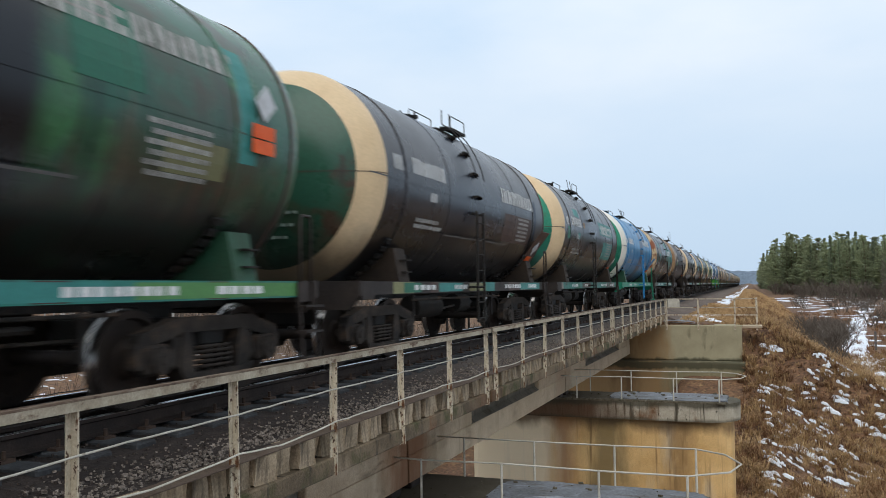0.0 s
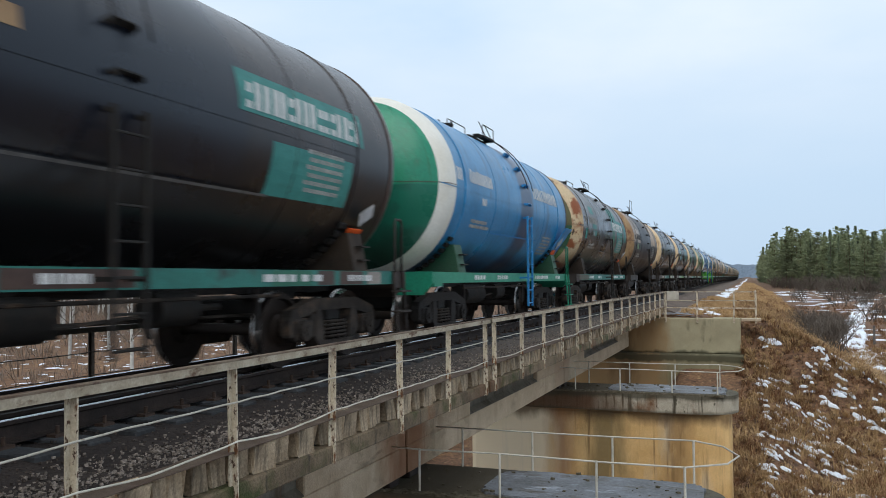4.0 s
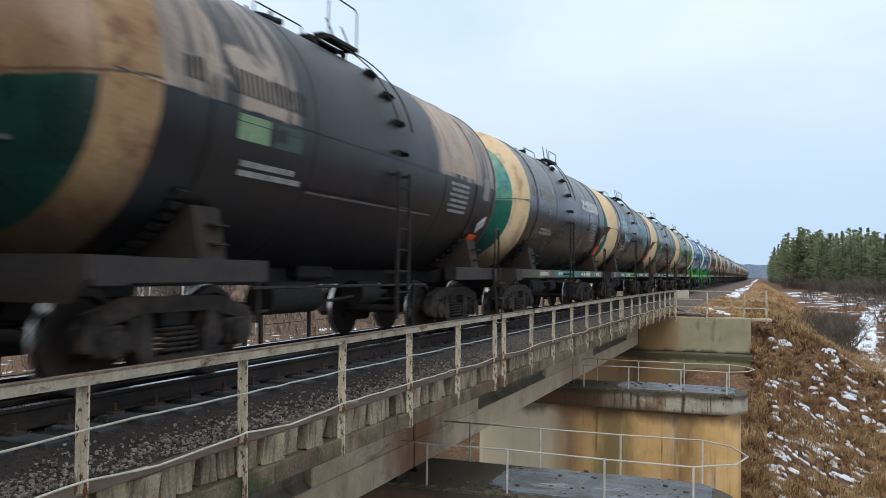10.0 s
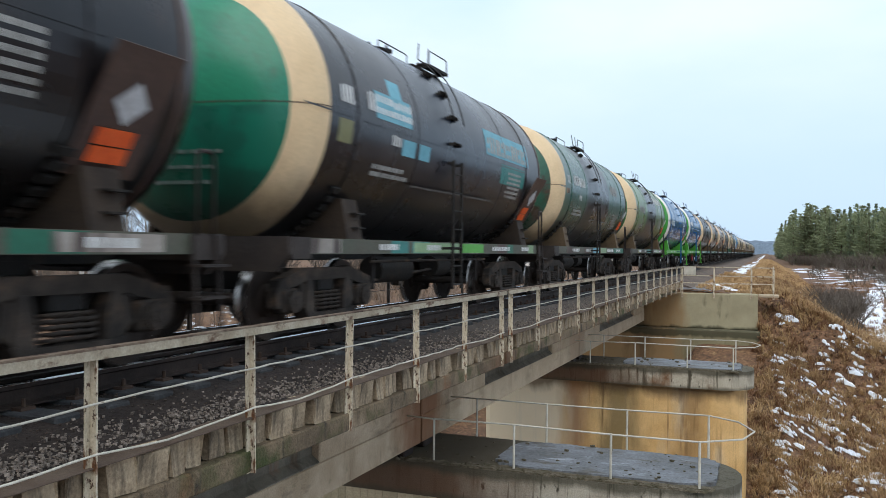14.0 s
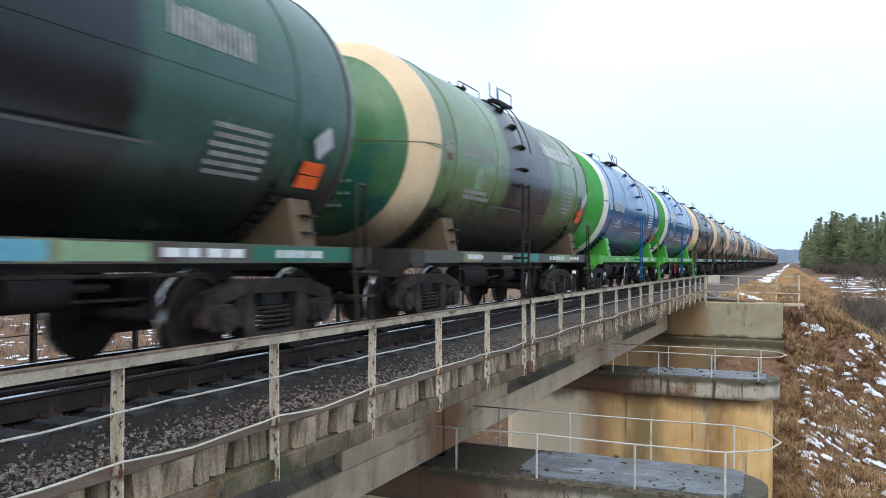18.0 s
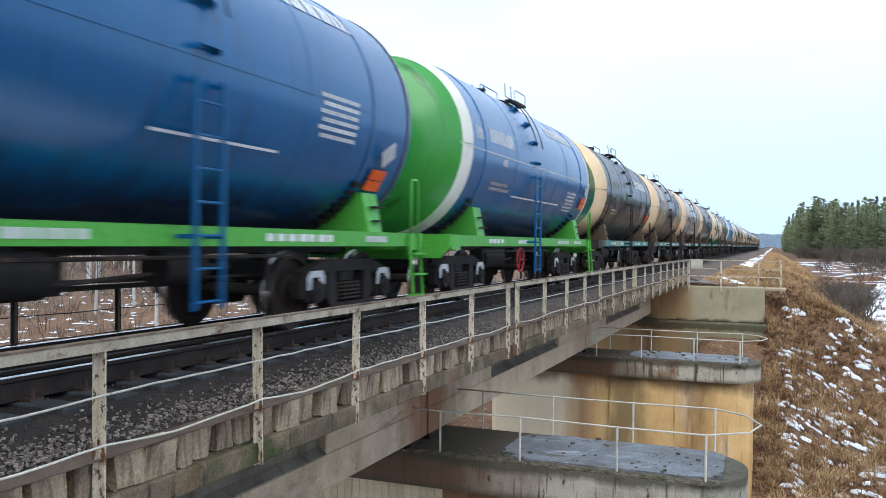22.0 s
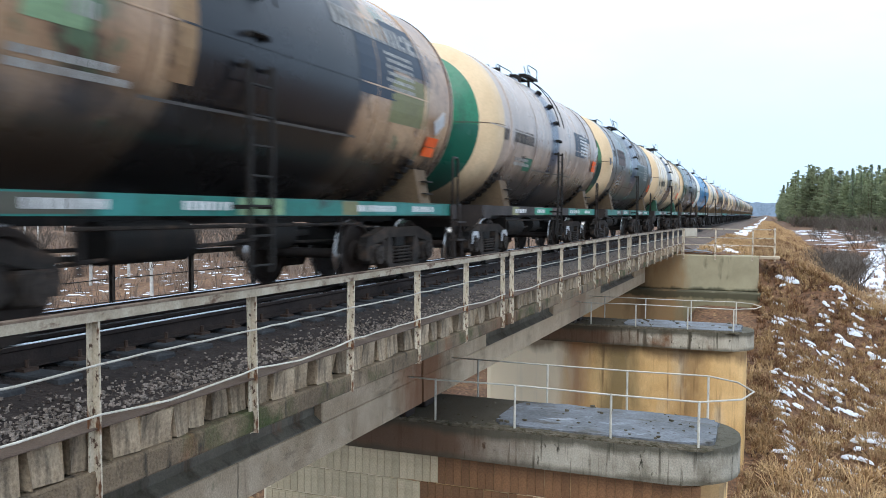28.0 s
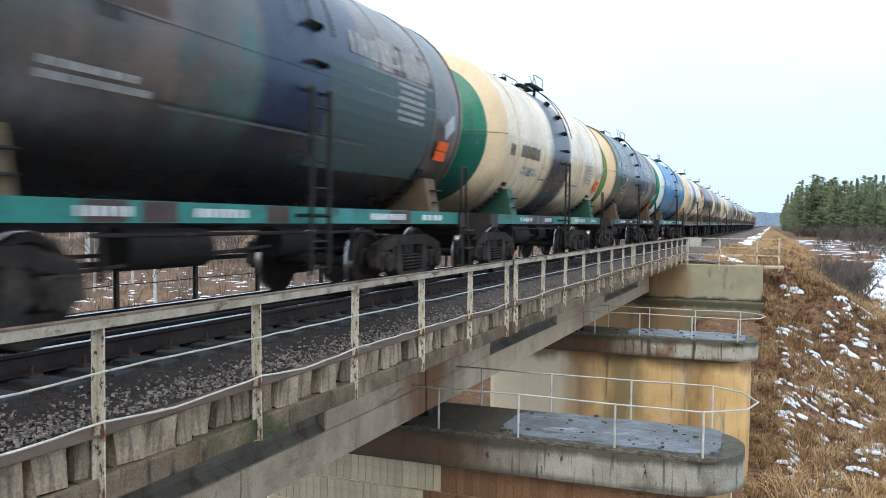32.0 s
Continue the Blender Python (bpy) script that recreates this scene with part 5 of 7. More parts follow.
def coupler():
    bm = boxed(-0.16, 0.16, -0.45, 0.05, 0.90, 1.18, bevel=0.02)
    box(bm, -0.10, 0.10, 0.05, 0.42, 0.93, 1.13, bevel=0.02)
    box(bm, -0.20, 0.16, 0.40, 0.62, 0.88, 1.20, bevel=0.05)
    box(bm, 0.08, 0.22, 0.50, 0.74, 0.92, 1.16, bevel=0.04)
    return bm


def hose():
    return pipe(bmesh.new(), [(0.35, 0.1, 0.95), (0.36, 0.28, 0.9), (0.34, 0.42, 0.7), (0.28, 0.52, 0.56), (0.18, 0.62, 0.6), (0.1, 0.68, 0.7)], 0.03, 8)


def side_frame():
    """The cast side of a bogie: outline of (y, z) with a spring window."""
    bm = bmesh.new()
    prism(bm, [(-1.20, 0.58), (-1.16, 0.72), (-0.62, 0.86), (0.62, 0.86), (1.16, 0.72), (1.20, 0.58), (1.08, 0.60), (0.72, 0.66), (0.55, 0.71), (-0.55, 0.71), (-0.72, 0.66), (-1.08, 0.60)], "x", -0.07, 0.07)
    prism(bm, [(-0.62, 0.34), (-0.50, 0.20), (0.50, 0.20), (0.62, 0.34), (0.40, 0.31), (-0.40, 0.31)], "x", -0.11, 0.11)
    for s in (-1, 1):
        prism(bm, [(0.36 * s, 0.30), (0.50 * s, 0.24), (0.60 * s, 0.38), (0.56 * s, 0.72), (0.42 * s, 0.72), (0.38 * s, 0.55)], "x", -0.085, 0.085)
        prism(bm, [(0.56 * s, 0.66), (0.66 * s, 0.68), (0.72 * s, 0.44), (0.62 * s, 0.36)], "x", -0.06, 0.06)
        prism(bm, [(1.12 * s, 0.72), (1.22 * s, 0.60), (1.20 * s, 0.40), (1.12 * s, 0.40)], "x", -0.07, 0.07)
    return bm


def coil():
    bm = bmesh.new()
    pts = []
    for k in range(61):
        a = 2 * math.pi * k / 12
        pts.append((0.085 * math.cos(a), 0.085 * math.sin(a), 0.31 + 0.25 * k / 60))
    return pipe(bm, pts, 0.019, 6)


def axle_box():
    bm = boxed(-0.12, 0.08, -0.17, 0.17, 0.33, 0.62, bevel=0.03)
    rod(bm, (0.08, 0, WHEEL_R), (0.13, 0, WHEEL_R), 0.135, 14)
    rod(bm, (0.13, 0, WHEEL_R), (0.15, 0, WHEEL_R), 0.06, 8)
    return bm


def wheel_disc(s):
    prof = [(0.66, 0.09), (0.66, 0.15), (0.70, 0.20), (0.70, 0.38), (0.675, 0.40), (0.675, 0.495), (0.69, 0.505), (0.705, 0.495), (0.712, 0.479), (0.80, 0.473), (0.81, 0.465), (0.81, 0.40), (0.77, 0.38), (0.76, 0.20), (0.80, 0.16), (0.80, 0.09)]
    bm = bmesh.new()
    n = 32
    rings = [[bm.verts.new((s * x, r * math.cos(2 * math.pi * k / n), r * math.sin(2 * math.pi * k / n))) for k in range(n)] for x, r in prof]
    for i, (a, b) in enumerate(zip(rings, rings[1:])):
        for k in range(n):
            bm.faces.new((a[k], a[(k + 1) % n], b[(k + 1) % n], b[k]))
    bmesh.ops.recalc_face_normals(bm, faces=bm.faces[:])
    return bm


def wheelset_mesh():
    bm = bmesh.new()
    for s in (-1, 1):
        tmp = bpy.data.meshes.new("tmp")
        d = wheel_disc(s)
        d.to_mesh(tmp)
        d.free()
        bm.from_mesh(tmp)
        bpy.data.meshes.remove(tmp)
    rod(bm, (-1.05, 0, 0), (1.05, 0, 0), 0.075, 12)
    for f in bm.faces:
        c = f.calc_center_median()
        r = math.hypot(c.y, c.z)
        f.material_index = 1 if 0.468 < r < 0.50 and 0.69 < abs(c.x) < 0.806 else 0
        f.smooth = True
    for e in bm.edges:
        if len(e.link_faces) == 2 and e.calc_face_angle(0) > 0.6:
            e.smooth = False
    # balance marks on the wheel's face
    for s in (-1, 1):
        for a in (0.4, 2.5, 4.4):
            m = Matrix.Rotation(a, 4, "X") @ Matrix.Translation((s * 0.805, 0, 0.435)) @ Matrix.Diagonal((0.016, 0.10, 0.035, 1))
            bmesh.ops.create_cube(bm, size=1, matrix=m)
    return bm


WHEELSETS = []


def bogie(w, y, mats):
    b = part("bogie", lambda: box(boxed(-1.06, 1.06, -0.2, 0.2, 0.55, 0.84, bevel=0.03), -0.3, 0.3, -0.3, 0.3, 0.84, 0.96), SOOT, w, "sooty cast steel bogie", at=pose(0, y, 0), key="bolster")
    for s in (-1, 1):
        part("side_frame", side_frame, mats["bogie"], b, at=pose(1.03 * s, 0, 0), key="side_frame")
        for dy in (-0.17, 0.0, 0.17):
            part("spring", coil, CAST, b, at=pose(1.05 * s, dy, 0), key="coil", smooth=True)
        for dy in (-0.925, 0.925):
            box_ = part("axle_box", axle_box, mats["bogie"], b, at=pose(1.05 * s, dy, 0, 0, 0, 0 if s > 0 else 180), key="axle_box")
            if mats.get("marked"):
                part("mark", lambda: prism(bmesh.new(), [(-0.2, 0.50), (-0.2, 0.66), (-0.12, 0.73), (0.14, 0.73), (0.2, 0.66), (0.2, 0.56), (0.1, 0.56), (0.06, 0.65), (-0.1, 0.65), (-0.12, 0.5)], "x", 0.083, 0.092), PLACARD, b, "white painted mark", at=pose(1.05 * s, dy, 0, 0, 0, 0 if s > 0 else 180), key="mark")
    for dy in (-0.925, 0.925):
        if "wheelset" not in CACHE:
            me = mesh_of("wheelset", wheelset_mesh())
            me.materials.append(WHEEL)
            me.materials.append(TREAD)
            CACHE["wheelset"] = me
        ws = new("wheelset", CACHE["wheelset"])
        ws.parent = b
        ws.matrix_basis = pose(0, dy, WHEEL_R)
        WHEELSETS.append(ws)
    return b


def tank(w, k, s, n):
    """Barrel and ends, the near end with its disc and ring of paint."""
    edge = max(-4.72, s.get("ring_to", -4.3) + RING_SHIFT)
    body, end, ring = s["paint"], s["end_paint"], s["ring_paint"]
    far_end = s.get("far_paint", body)
    back = [(-y, r) for y, r in DISH][::-1]
    out = s.get("disc", OUT)
    cut = (-4.73 - 0.73 * math.sqrt(1 - (out / R_TANK) ** 2), out)
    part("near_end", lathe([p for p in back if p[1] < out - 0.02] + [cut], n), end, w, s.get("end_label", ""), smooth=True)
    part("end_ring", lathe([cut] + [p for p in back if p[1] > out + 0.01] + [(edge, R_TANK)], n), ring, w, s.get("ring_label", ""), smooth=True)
    if n > 40:
        bm = bmesh.new()
        cols = []
        for y, r in [(y, -r) for y, r in back[::-1]] + back:
            cols.append([bm.verts.new((r + (0.005 if r > 0 else -0.005), y - 0.004, Z_TANK + dz)) for dz in (-0.006, 0.006)])
        cols.append([bm.verts.new((R_TANK + 0.005, edge, Z_TANK + dz)) for dz in (-0.006, 0.006)])
        for a, b in zip(cols, cols[1:]):
            bm.faces.new((a[0], a[1], b[1], b[0]))
        part("end_seam", bm, s.get("seam_paint", BROWN_P), w)
        r = rng("end", k)
        bm = bmesh.new()
        for row in range(3):
            z = Z_TANK - 0.55 - 0.17 * row
            x = -0.35
            while x < 0.55 - 0.1 * row:
                wd = r.uniform(0.03, 0.09)
                rr = math.hypot(x + wd / 2, z - Z_TANK)
                yy = np.interp(rr, [p[1] for p in back], [p[0] for p in back])
                box(bm, x, x + wd, yy - 0.016, yy - 0.004, z - 0.021, z + 0.021)
                x += wd + 0.035
        tagged(part("lettering", bm, LETTER_FAINT, w, "small worn white lines on the end, as plain bars"), kind="stuff")
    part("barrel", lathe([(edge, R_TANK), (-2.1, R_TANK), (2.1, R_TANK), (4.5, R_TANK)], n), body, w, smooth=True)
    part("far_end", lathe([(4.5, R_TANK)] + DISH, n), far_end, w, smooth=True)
    if n > 40:
        part("far_rim", lathe([(4.66, R_TANK), (4.665, R_TANK + 0.012), (4.70, R_TANK + 0.012), (4.71, R_TANK)], n), s.get("rim_paint", BROWN_P), w, key="far_rim", smooth=True)


def detailed_wagon(k, s):
    w = thing("tank_wagon", pose(XC, FIRST + PITCH * k, 0), s["label"], "tank wagon", "wagons of the train")
    tank(w, k, s, 64)
    body, frame_paint = s["paint"], s["frame_paint"]
    for y in (-2.1, 2.1):
        part("weld_seam", lathe([(y - 0.012, R_TANK), (y - 0.006, R_TANK + 0.006), (y + 0.006, R_TANK + 0.006), (y + 0.012, R_TANK)], 64), body, w, key=("seam", y), smooth=True)
    part("weld_line", lambda: curved(bmesh.new(), -4.6, 4.5, -1.6, -0.9, 0.006), s.get("line_paint", body), w, key="weld_line")
    for y in (-4.0, 3.65):
        part("strap", strap(y), s.get("strap_paint", body), w, key=("strap", y))
    for y in (-3.9, 3.9):
        for rz in (0, 180):
            sd = part("saddle", saddle(s.get("saddle_top", 1.72)), s["saddle_paint"], w, s.get("saddle_label", ""), at=pose(0, y, 0, 0, 0, rz), key=("saddle", s.get("saddle_top", 1.72)))
            tagged(part("clamp", claw, SOOT, sd, at=pose(0, 0 if rz == 0 else 0.5, 0), key="claw"), kind="stuff")
            if rz == 0:
                for z in (1.36, 1.54):
                    part("step", lambda: boxed(1.36, 1.52, 0.05, 0.27, -0.01, 0.01), SOOT, sd, at=pose(0, 0, z), key="saddle_step")
    # underframe
    part("centre_sill", lambda: boxed(-0.28, 0.28, -5.4, 5.4, 0.93, 1.20), SOOT, w, key="centre_sill")
    for rz in (0, 180):
        if s.get("short_sill"):
            for q in (-4.1, 4.1):
                sill = part("side_sill", lambda: prism(bmesh.new(), [(1.30, 1.0), (1.50, 1.0), (1.50, 1.217), (1.30, 1.217)], "y", -1.2, 1.2), frame_paint, w, at=pose(0, q, 0, 0, 0, rz), key="short_sill")
            sill = w
        else:
            sill = part("side_sill", side_sill, frame_paint, w, s.get("sill_label", ""), at=pose(0, 0, 0, 0, 0, rz), key="side_sill")
        part("end_beam", end_beam, s.get("beam_paint", frame_paint if frame_paint in (FRAME_BRIGHT, FRAME_GREEN) else FRAME_BROWN), w, at=pose(0, -5.37, 0) if rz == 0 else pose(0, 5.37, 0, 0, 0, 180), key="end_beam")
        part("coupler", coupler, SOOT, w, "dark cast coupler", at=pose(0, 5.3, 0) if rz == 0 else pose(0, -5.3, 0, 0, 0, 180), key="coupler")
        part("brake_hose", hose, SOOT, w, at=pose(0, 5.35, 0) if rz == 0 else pose(0, -5.35, 0, 0, 0, 180), key="hose", smooth=True)
        if rz == 0 and not s.get("short_sill"):
            r = rng("sill", k)
            extra = []
            q = -5.0
            while q < 4.4:
                ln = r.uniform(0.25, 0.9)
                if r.random() < 0.4 and frame_paint not in (FRAME_BRIGHT, FRAME_GREEN):
                    extra.append((q, q + ln, r.choice((OLIVE_P, BROWN_P, TEAL, GREEN_P, PALE_P, MINT, BROWN_P))))
                q += ln + 0.15
            for a, b, col in extra:
                part("paint_patch", boxed(1.5004, 1.5018, a, b, 1.04, 1.21), col, sill)
            for a, b, col in s.get("sill_patches", ()):
                part("paint_patch", boxed(1.5005, 1.503, a, b, 1.05, 1.20), col, sill)
            for a, b in ((-3.3, -2.5), (-1.6, -0.9), (1.6, 2.9), (3.6, 4.3)):
                tagged(part("lettering", flat_bars(1.504, a + r.uniform(-0.2, 0.2), b, 1.085, 1.165, r.randint(4, 8), (k, a)), LETTER_WHITE, sill, "white stencilled marks"), kind="stuff")
    part("bottom_valve", lambda: rod(boxed(-0.45, 0.45, -0.5, 0.5, 1.0, 1.26, bevel=0.04), (0, 0.1, 0.55), (0, 0.1, 1.0), 0.14, 12), SOOT, w, key="bottom_valve")
    part("brake_cylinder", lambda: rod(rod(bmesh.new(), (0.55, 0.9, 0.80), (0.55, 1.55, 0.80), 0.19, 16), (0.55, 1.55, 0.80), (0.55, 2.1, 0.80), 0.04, 8), SOOT, w, key="brake_cylinder", smooth=True)
    part("air_reservoir", lambda: rod(bmesh.new(), (0.75, -1.9, 0.78), (0.75, -0.7, 0.78), 0.2, 18), SOOT, w, key="air_reservoir", smooth=True)
    for n, (a, b) in enumerate((((0.35, -3.2, 0.72), (0.35, 3.2, 0.66)), ((1.05, -2.5, 0.92), (1.05, 2.6, 0.92)), ((0.9, -2.4, 0.62), (0.62, 0.8, 0.75)))):
        part("brake_rod", rod(bmesh.new(), a, b, 0.02, 6), CAST, w, key=("brake_rod", n))
    for y in (-2.3, 2.25):
        part("brake_lever", lambda: boxed(0.95, 1.0, -0.035, 0.035, 0.52, 1.0), CAST_DARK, w, at=pose(0, y, 0), key="brake_lever")
    if s.get("hand_wheel"):
        bm = bmesh.new()
        rim = []
        for a in np.linspace(0, 2 * math.pi, 24, endpoint=False):
            rim.append([bm.verts.new((1.46 + 0.018 * math.sin(q), -1.3 + (0.24 + 0.018 * math.cos(q)) * math.cos(a), 0.76 + (0.24 + 0.018 * math.cos(q)) * math.sin(a))) for q in np.linspace(0, 2 * math.pi, 6, endpoint=False)])
        for n in range(24):
            for q in range(6):
                bm.faces.new((rim[n][q], rim[n][(q + 1) % 6], rim[(n + 1) % 24][(q + 1) % 6], rim[(n + 1) % 24][q]))
        for a in (0, 2.1, 4.2):
            rod(bm, (1.46, -1.3, 0.76), (1.46, -1.3 + 0.24 * math.cos(a), 0.76 + 0.24 * math.sin(a)), 0.012, 5)
        part("hand_wheel", bm, RED, w, "red brake hand wheel")
    for y in (-3.8, 4.0):
        bogie(w, y, s)
    # ladder, steps, hatch and platform
    lp = s.get("ladder_paint", SOOT)
    ld = part("ladder", ladder, lp, w, "steel side ladder", at=pose(0, s.get("ladder", 0.0), 0), key="ladder")
    for n in range(7):
        part("rung", lambda: rod(bmesh.new(), (1.69, -0.19, 0), (1.69, 0.19, 0), 0.013, 6), lp, ld, at=pose(0, 0, 0.55 + 0.29 * n), key="rung")
    for e in (2, 17, 32, 47):
        part("step", top_step, lp, w, at=pose(0, s.get("ladder", 0.0), Z_TANK, 0, -e, 0), key="top_step")
    for dy in (-0.22, 0.22):
        part("arch_rail", arch_rail(max(-0.5, min(0.9, s["reach"]))), SOOT, w, at=pose(0, s.get("ladder", 0.0) + dy, 0), key=("arch_rail", round(s["reach"], 2)), smooth=True)
    lift = s.get("lift", 0.0)
    deck = s.get("ladder", 0.0) + s["reach"]
    part("hatch", hatch, SOOT, w, "dark bolted hatch", at=pose(0, deck - 1.05, 0.0), key="hatch")
    part("valve", valve, SOOT, w, at=pose(0.1, deck - 0.6, 0.07), key="valve", smooth=True)
    pf = part("platform", platform(lift), SOOT, w, "slatted steel platform", at=pose(0, deck, -0.05), key=("platform", lift))
    for x in (-0.55, 0.65):
        for y in (-0.4, 0.4):
            part("leg", boxed(-0.03, 0.03, -0.03, 0.03, 3.95, 4.30 + lift), SOOT, pf, at=pose(x, y, 0), key=("platform_leg", lift))
    for n in range(7):
        part("slat", slat, SOOT, pf, at=pose(-0.67 + 0.23 * n, 0, lift), key="slat")
    h = s.get("rail_height", 0.22)
    part("handrail", hoop(0.85, -0.42, 0.42, h, lift), s.get("rail_paint", SOOT), pf, key=("hoopa", lift, h))
    part("handrail", hoop(-0.72, -0.42, 0.42, h, lift), s.get("rail_paint", SOOT), pf, key=("hoopb", lift, h))
    part("handrail", hoop(0.45, -0.7, 0.45, 0.16, -0.1), s.get("rail_paint", SOOT), w, at=pose(0, deck - 0.9, 0.06), key="hatch_rail_a")
    part("handrail", hoop(-0.45, -0.7, 0.45, 0.16, -0.1), s.get("rail_paint", SOOT), w, at=pose(0, deck - 0.9, 0.06), key="hatch_rail_b")
    b0 = s.get("bar_from", -1.5)
    part("guide_bar", curved(curved(bmesh.new(), b0, 2.3, -26.1, -25.9, 0.07), b0, 2.3, -25.9, -25.1, 0.07), s.get("bar_paint", BAR_DULL), w, key=("guide_bar", b0))
    part("guide_bar_bracket", lambda: [curved(b_ := bmesh.new(), y, y + 0.04, -27, -25.5, 0.02) for y in (-1.4, 0, 1.2, 2.2)] and b_, SOOT, w, key="bar_bracket")
    for y in (5.12,):
        part("corner_steps", corner_steps, s.get("beam_paint", frame_paint if frame_paint in (FRAME_BRIGHT, FRAME_GREEN) else FRAME_BROWN), w, at=pose(0, y, 0), key="corner_steps")
    part("grab_rail", grab_rail, s.get("beam_paint", frame_paint if frame_paint in (FRAME_BRIGHT, FRAME_GREEN) else FRAME_BROWN), w, at=pose(0, 5.12, 0), key="grab_rail", smooth=True)
    # paint and lettering
    for a, b, e0, e1, col in s.get("patches", ()):
        part("paint_patch", curved(bmesh.new(), a, b, e0, e1), col, w)
    num = s.get("number", (9, LETTER_WHITE))
    tagged(part("lettering", bars(-3.02, -1.6, num[0], 9, 8, (k, "n")), num[1], w, "worn white number, as plain bars"), kind="stuff")
    tagged(part("lettering", bars(-3.75, -3.42, num[0] - 1, 8, 2, (k, "c")), num[1], w, "worn white code, as plain bars"), kind="stuff")
    tagged(part("lettering", bars(-2.3, -2.0, num[0] - 15, 5, 2, (k, "d")), num[1], w, "small white code, as plain bars"), kind="stuff")
    for n, e in enumerate((-20, -23.5)):
        tagged(part("lettering", bars(-2.75, -1.75 + 0.2 * n, e, 2.2, 9, (k, "e", n)), LETTER_GREY, w, "small worn line of writing, as plain bars"), kind="stuff")
    if s.get("brand", 1):
        be, bc = s.get("brand", (10, LETTER_WHITE))
        tagged(part("lettering", bars(*s.get("span", (1.8, 4.45)), be, 11, 8, (k, "b"), 0.08, 0.008, 0.06), bc, w, "big white owner's mark, as plain blocks"), kind="stuff")
    for n in range(6):
        tagged(part("lettering", bars(3.05 + 0.05 * (n % 2), 3.95, s.get("rows", -5) - 3.2 * n, 1.7, 7, (k, "r", n), 0.15), LETTER_WHITE if s.get("marked") else LETTER_GREY, w, "small line of writing, as plain bars"), kind="stuff")
    # hazard placards
    z = s.get("placard_z", 1.8)
    e = math.degrees(math.asin((z - Z_TANK) / (R_TANK + 0.06)))
    m = Matrix.Translation((0, 4.75 + SHIFT, Z_TANK)) @ Matrix.Rotation(-radians(e), 4, "Y") @ Matrix.Translation((R_TANK + 0.04, 0, 0))
    if s.get("panel"):
        part("sign_panel", boxed(-0.025, -0.008, -0.36, 0.4, -0.28, 0.85), s["panel"], w, at=m)
    part("hazard_placard", lambda: box(boxed(0, 0.012, -0.2, 0.2, 0.008, 0.15), 0, 0.012, -0.2, 0.2, -0.15, -0.008), ORANGE, w, "orange hazard placard in two fields", at=m, key="placard")
    part("hazard_diamond", lambda: prism(bmesh.new(), [(0, -0.19), (0.19, 0), (0, 0.19), (-0.19, 0)], "x", 0, 0.01), PLACARD, w, "white hazard diamond", at=m @ Matrix.Translation((0.0, 0.02, 0.38)), key="diamond")
    return w


def far_bogie():
    bm = boxed(-1.1, 1.1, -0.45, 0.45, 0.25, 0.9)
    for s in (-1, 1):
        prism(bm, [(-1.2, 0.45), (-1.15, 0.72), (-0.6, 0.86), (0.6, 0.86), (1.15, 0.72), (1.2, 0.45), (0.5, 0.2), (-0.5, 0.2)], "x", 1.0 * s - 0.07, 1.0 * s + 0.07)
        for dy in (-0.925, 0.925):
            rod(bm, (0.70 * s, dy, WHEEL_R), (0.82 * s, dy, WHEEL_R), WHEEL_R, 14)
    return bm


def simple_wagon(k, s):
    w = thing("tank_wagon", pose(XC, FIRST + PITCH * k, 0), s["label"], "tank wagon", "wagons of the train")
    tank(w, k, s, 28)
    part("side_sill", lambda: boxed(-1.5, 1.5, -5.4, 5.4, 1.03, 1.215), s["frame_paint"], w, key="far_sill")
    for y in (-3.9, 3.9):
        part("bogie", far_bogie, CAST_DARK, w, at=pose(0, y + 0.1, 0), key="far_bogie")
    for y in (-3.9, 3.9):
        part("saddle", saddle, s["saddle_paint"], w, at=pose(0, y, 0), key=("saddle", 1.72))
    part("hatch", hatch, SOOT, w, at=pose(0, s.get("ladder", 0.0) - 1.2, 0.0), key="hatch")
    part("platform", far_platform, SOOT, w, at=pose(0, s.get("ladder", 0.0) - 0.1, 0), key="far_platform")
    part("handrail", lambda: hoop(0.85, -0.42, 0.42, 0.27, 0), SOOT, w, at=pose(0, s.get("ladder", 0.0) - 0.1, 0), key="far_hoop")
    part("ladder", ladder, SOOT, w, at=pose(0, s.get("ladder", 0.0), 0), key="ladder")
    part("strap", strap(-3.82), s["paint"], w, key=("strap", -3.82))
    return w

# ---- the wagons, in their order ----
CREAM = surface("cream_ring_paint", (0.72, 0.54, 0.33), (0.63, 0.46, 0.27), 0.5, fine=25, coarse=1.5, bump=0.05, vary=0.06,
                stains=(((0.30, 0.15, 0.06), 1.6, (1, 1, 0.5), 0.62, 0.8),))
CREAM_RUST = surface("rusty_cream_ring_paint", (0.60, 0.47, 0.30), (0.50, 0.36, 0.2), 0.55, fine=25, coarse=1.5, bump=0.08,
                     stains=(((0.26, 0.085, 0.035), 2.0, (1, 1, 1), 0.46, 0.56), ((0.05, 0.03, 0.022), 5.0, (1, 1, 1), 0.62, 0.68)))
CREAM_EDGE = surface("cream_ring_paint_with_rust", (0.72, 0.54, 0.33), (0.63, 0.46, 0.26), 0.5, fine=25, coarse=1.5, bump=0.05, vary=0.06,
                     stains=(((0.24, 0.11, 0.045), 1.3, (1, 1, 0.4), 0.55, 0.68), ((0.07, 0.045, 0.03), 2.5, (1, 1, 0.3), 0.62, 0.72)))
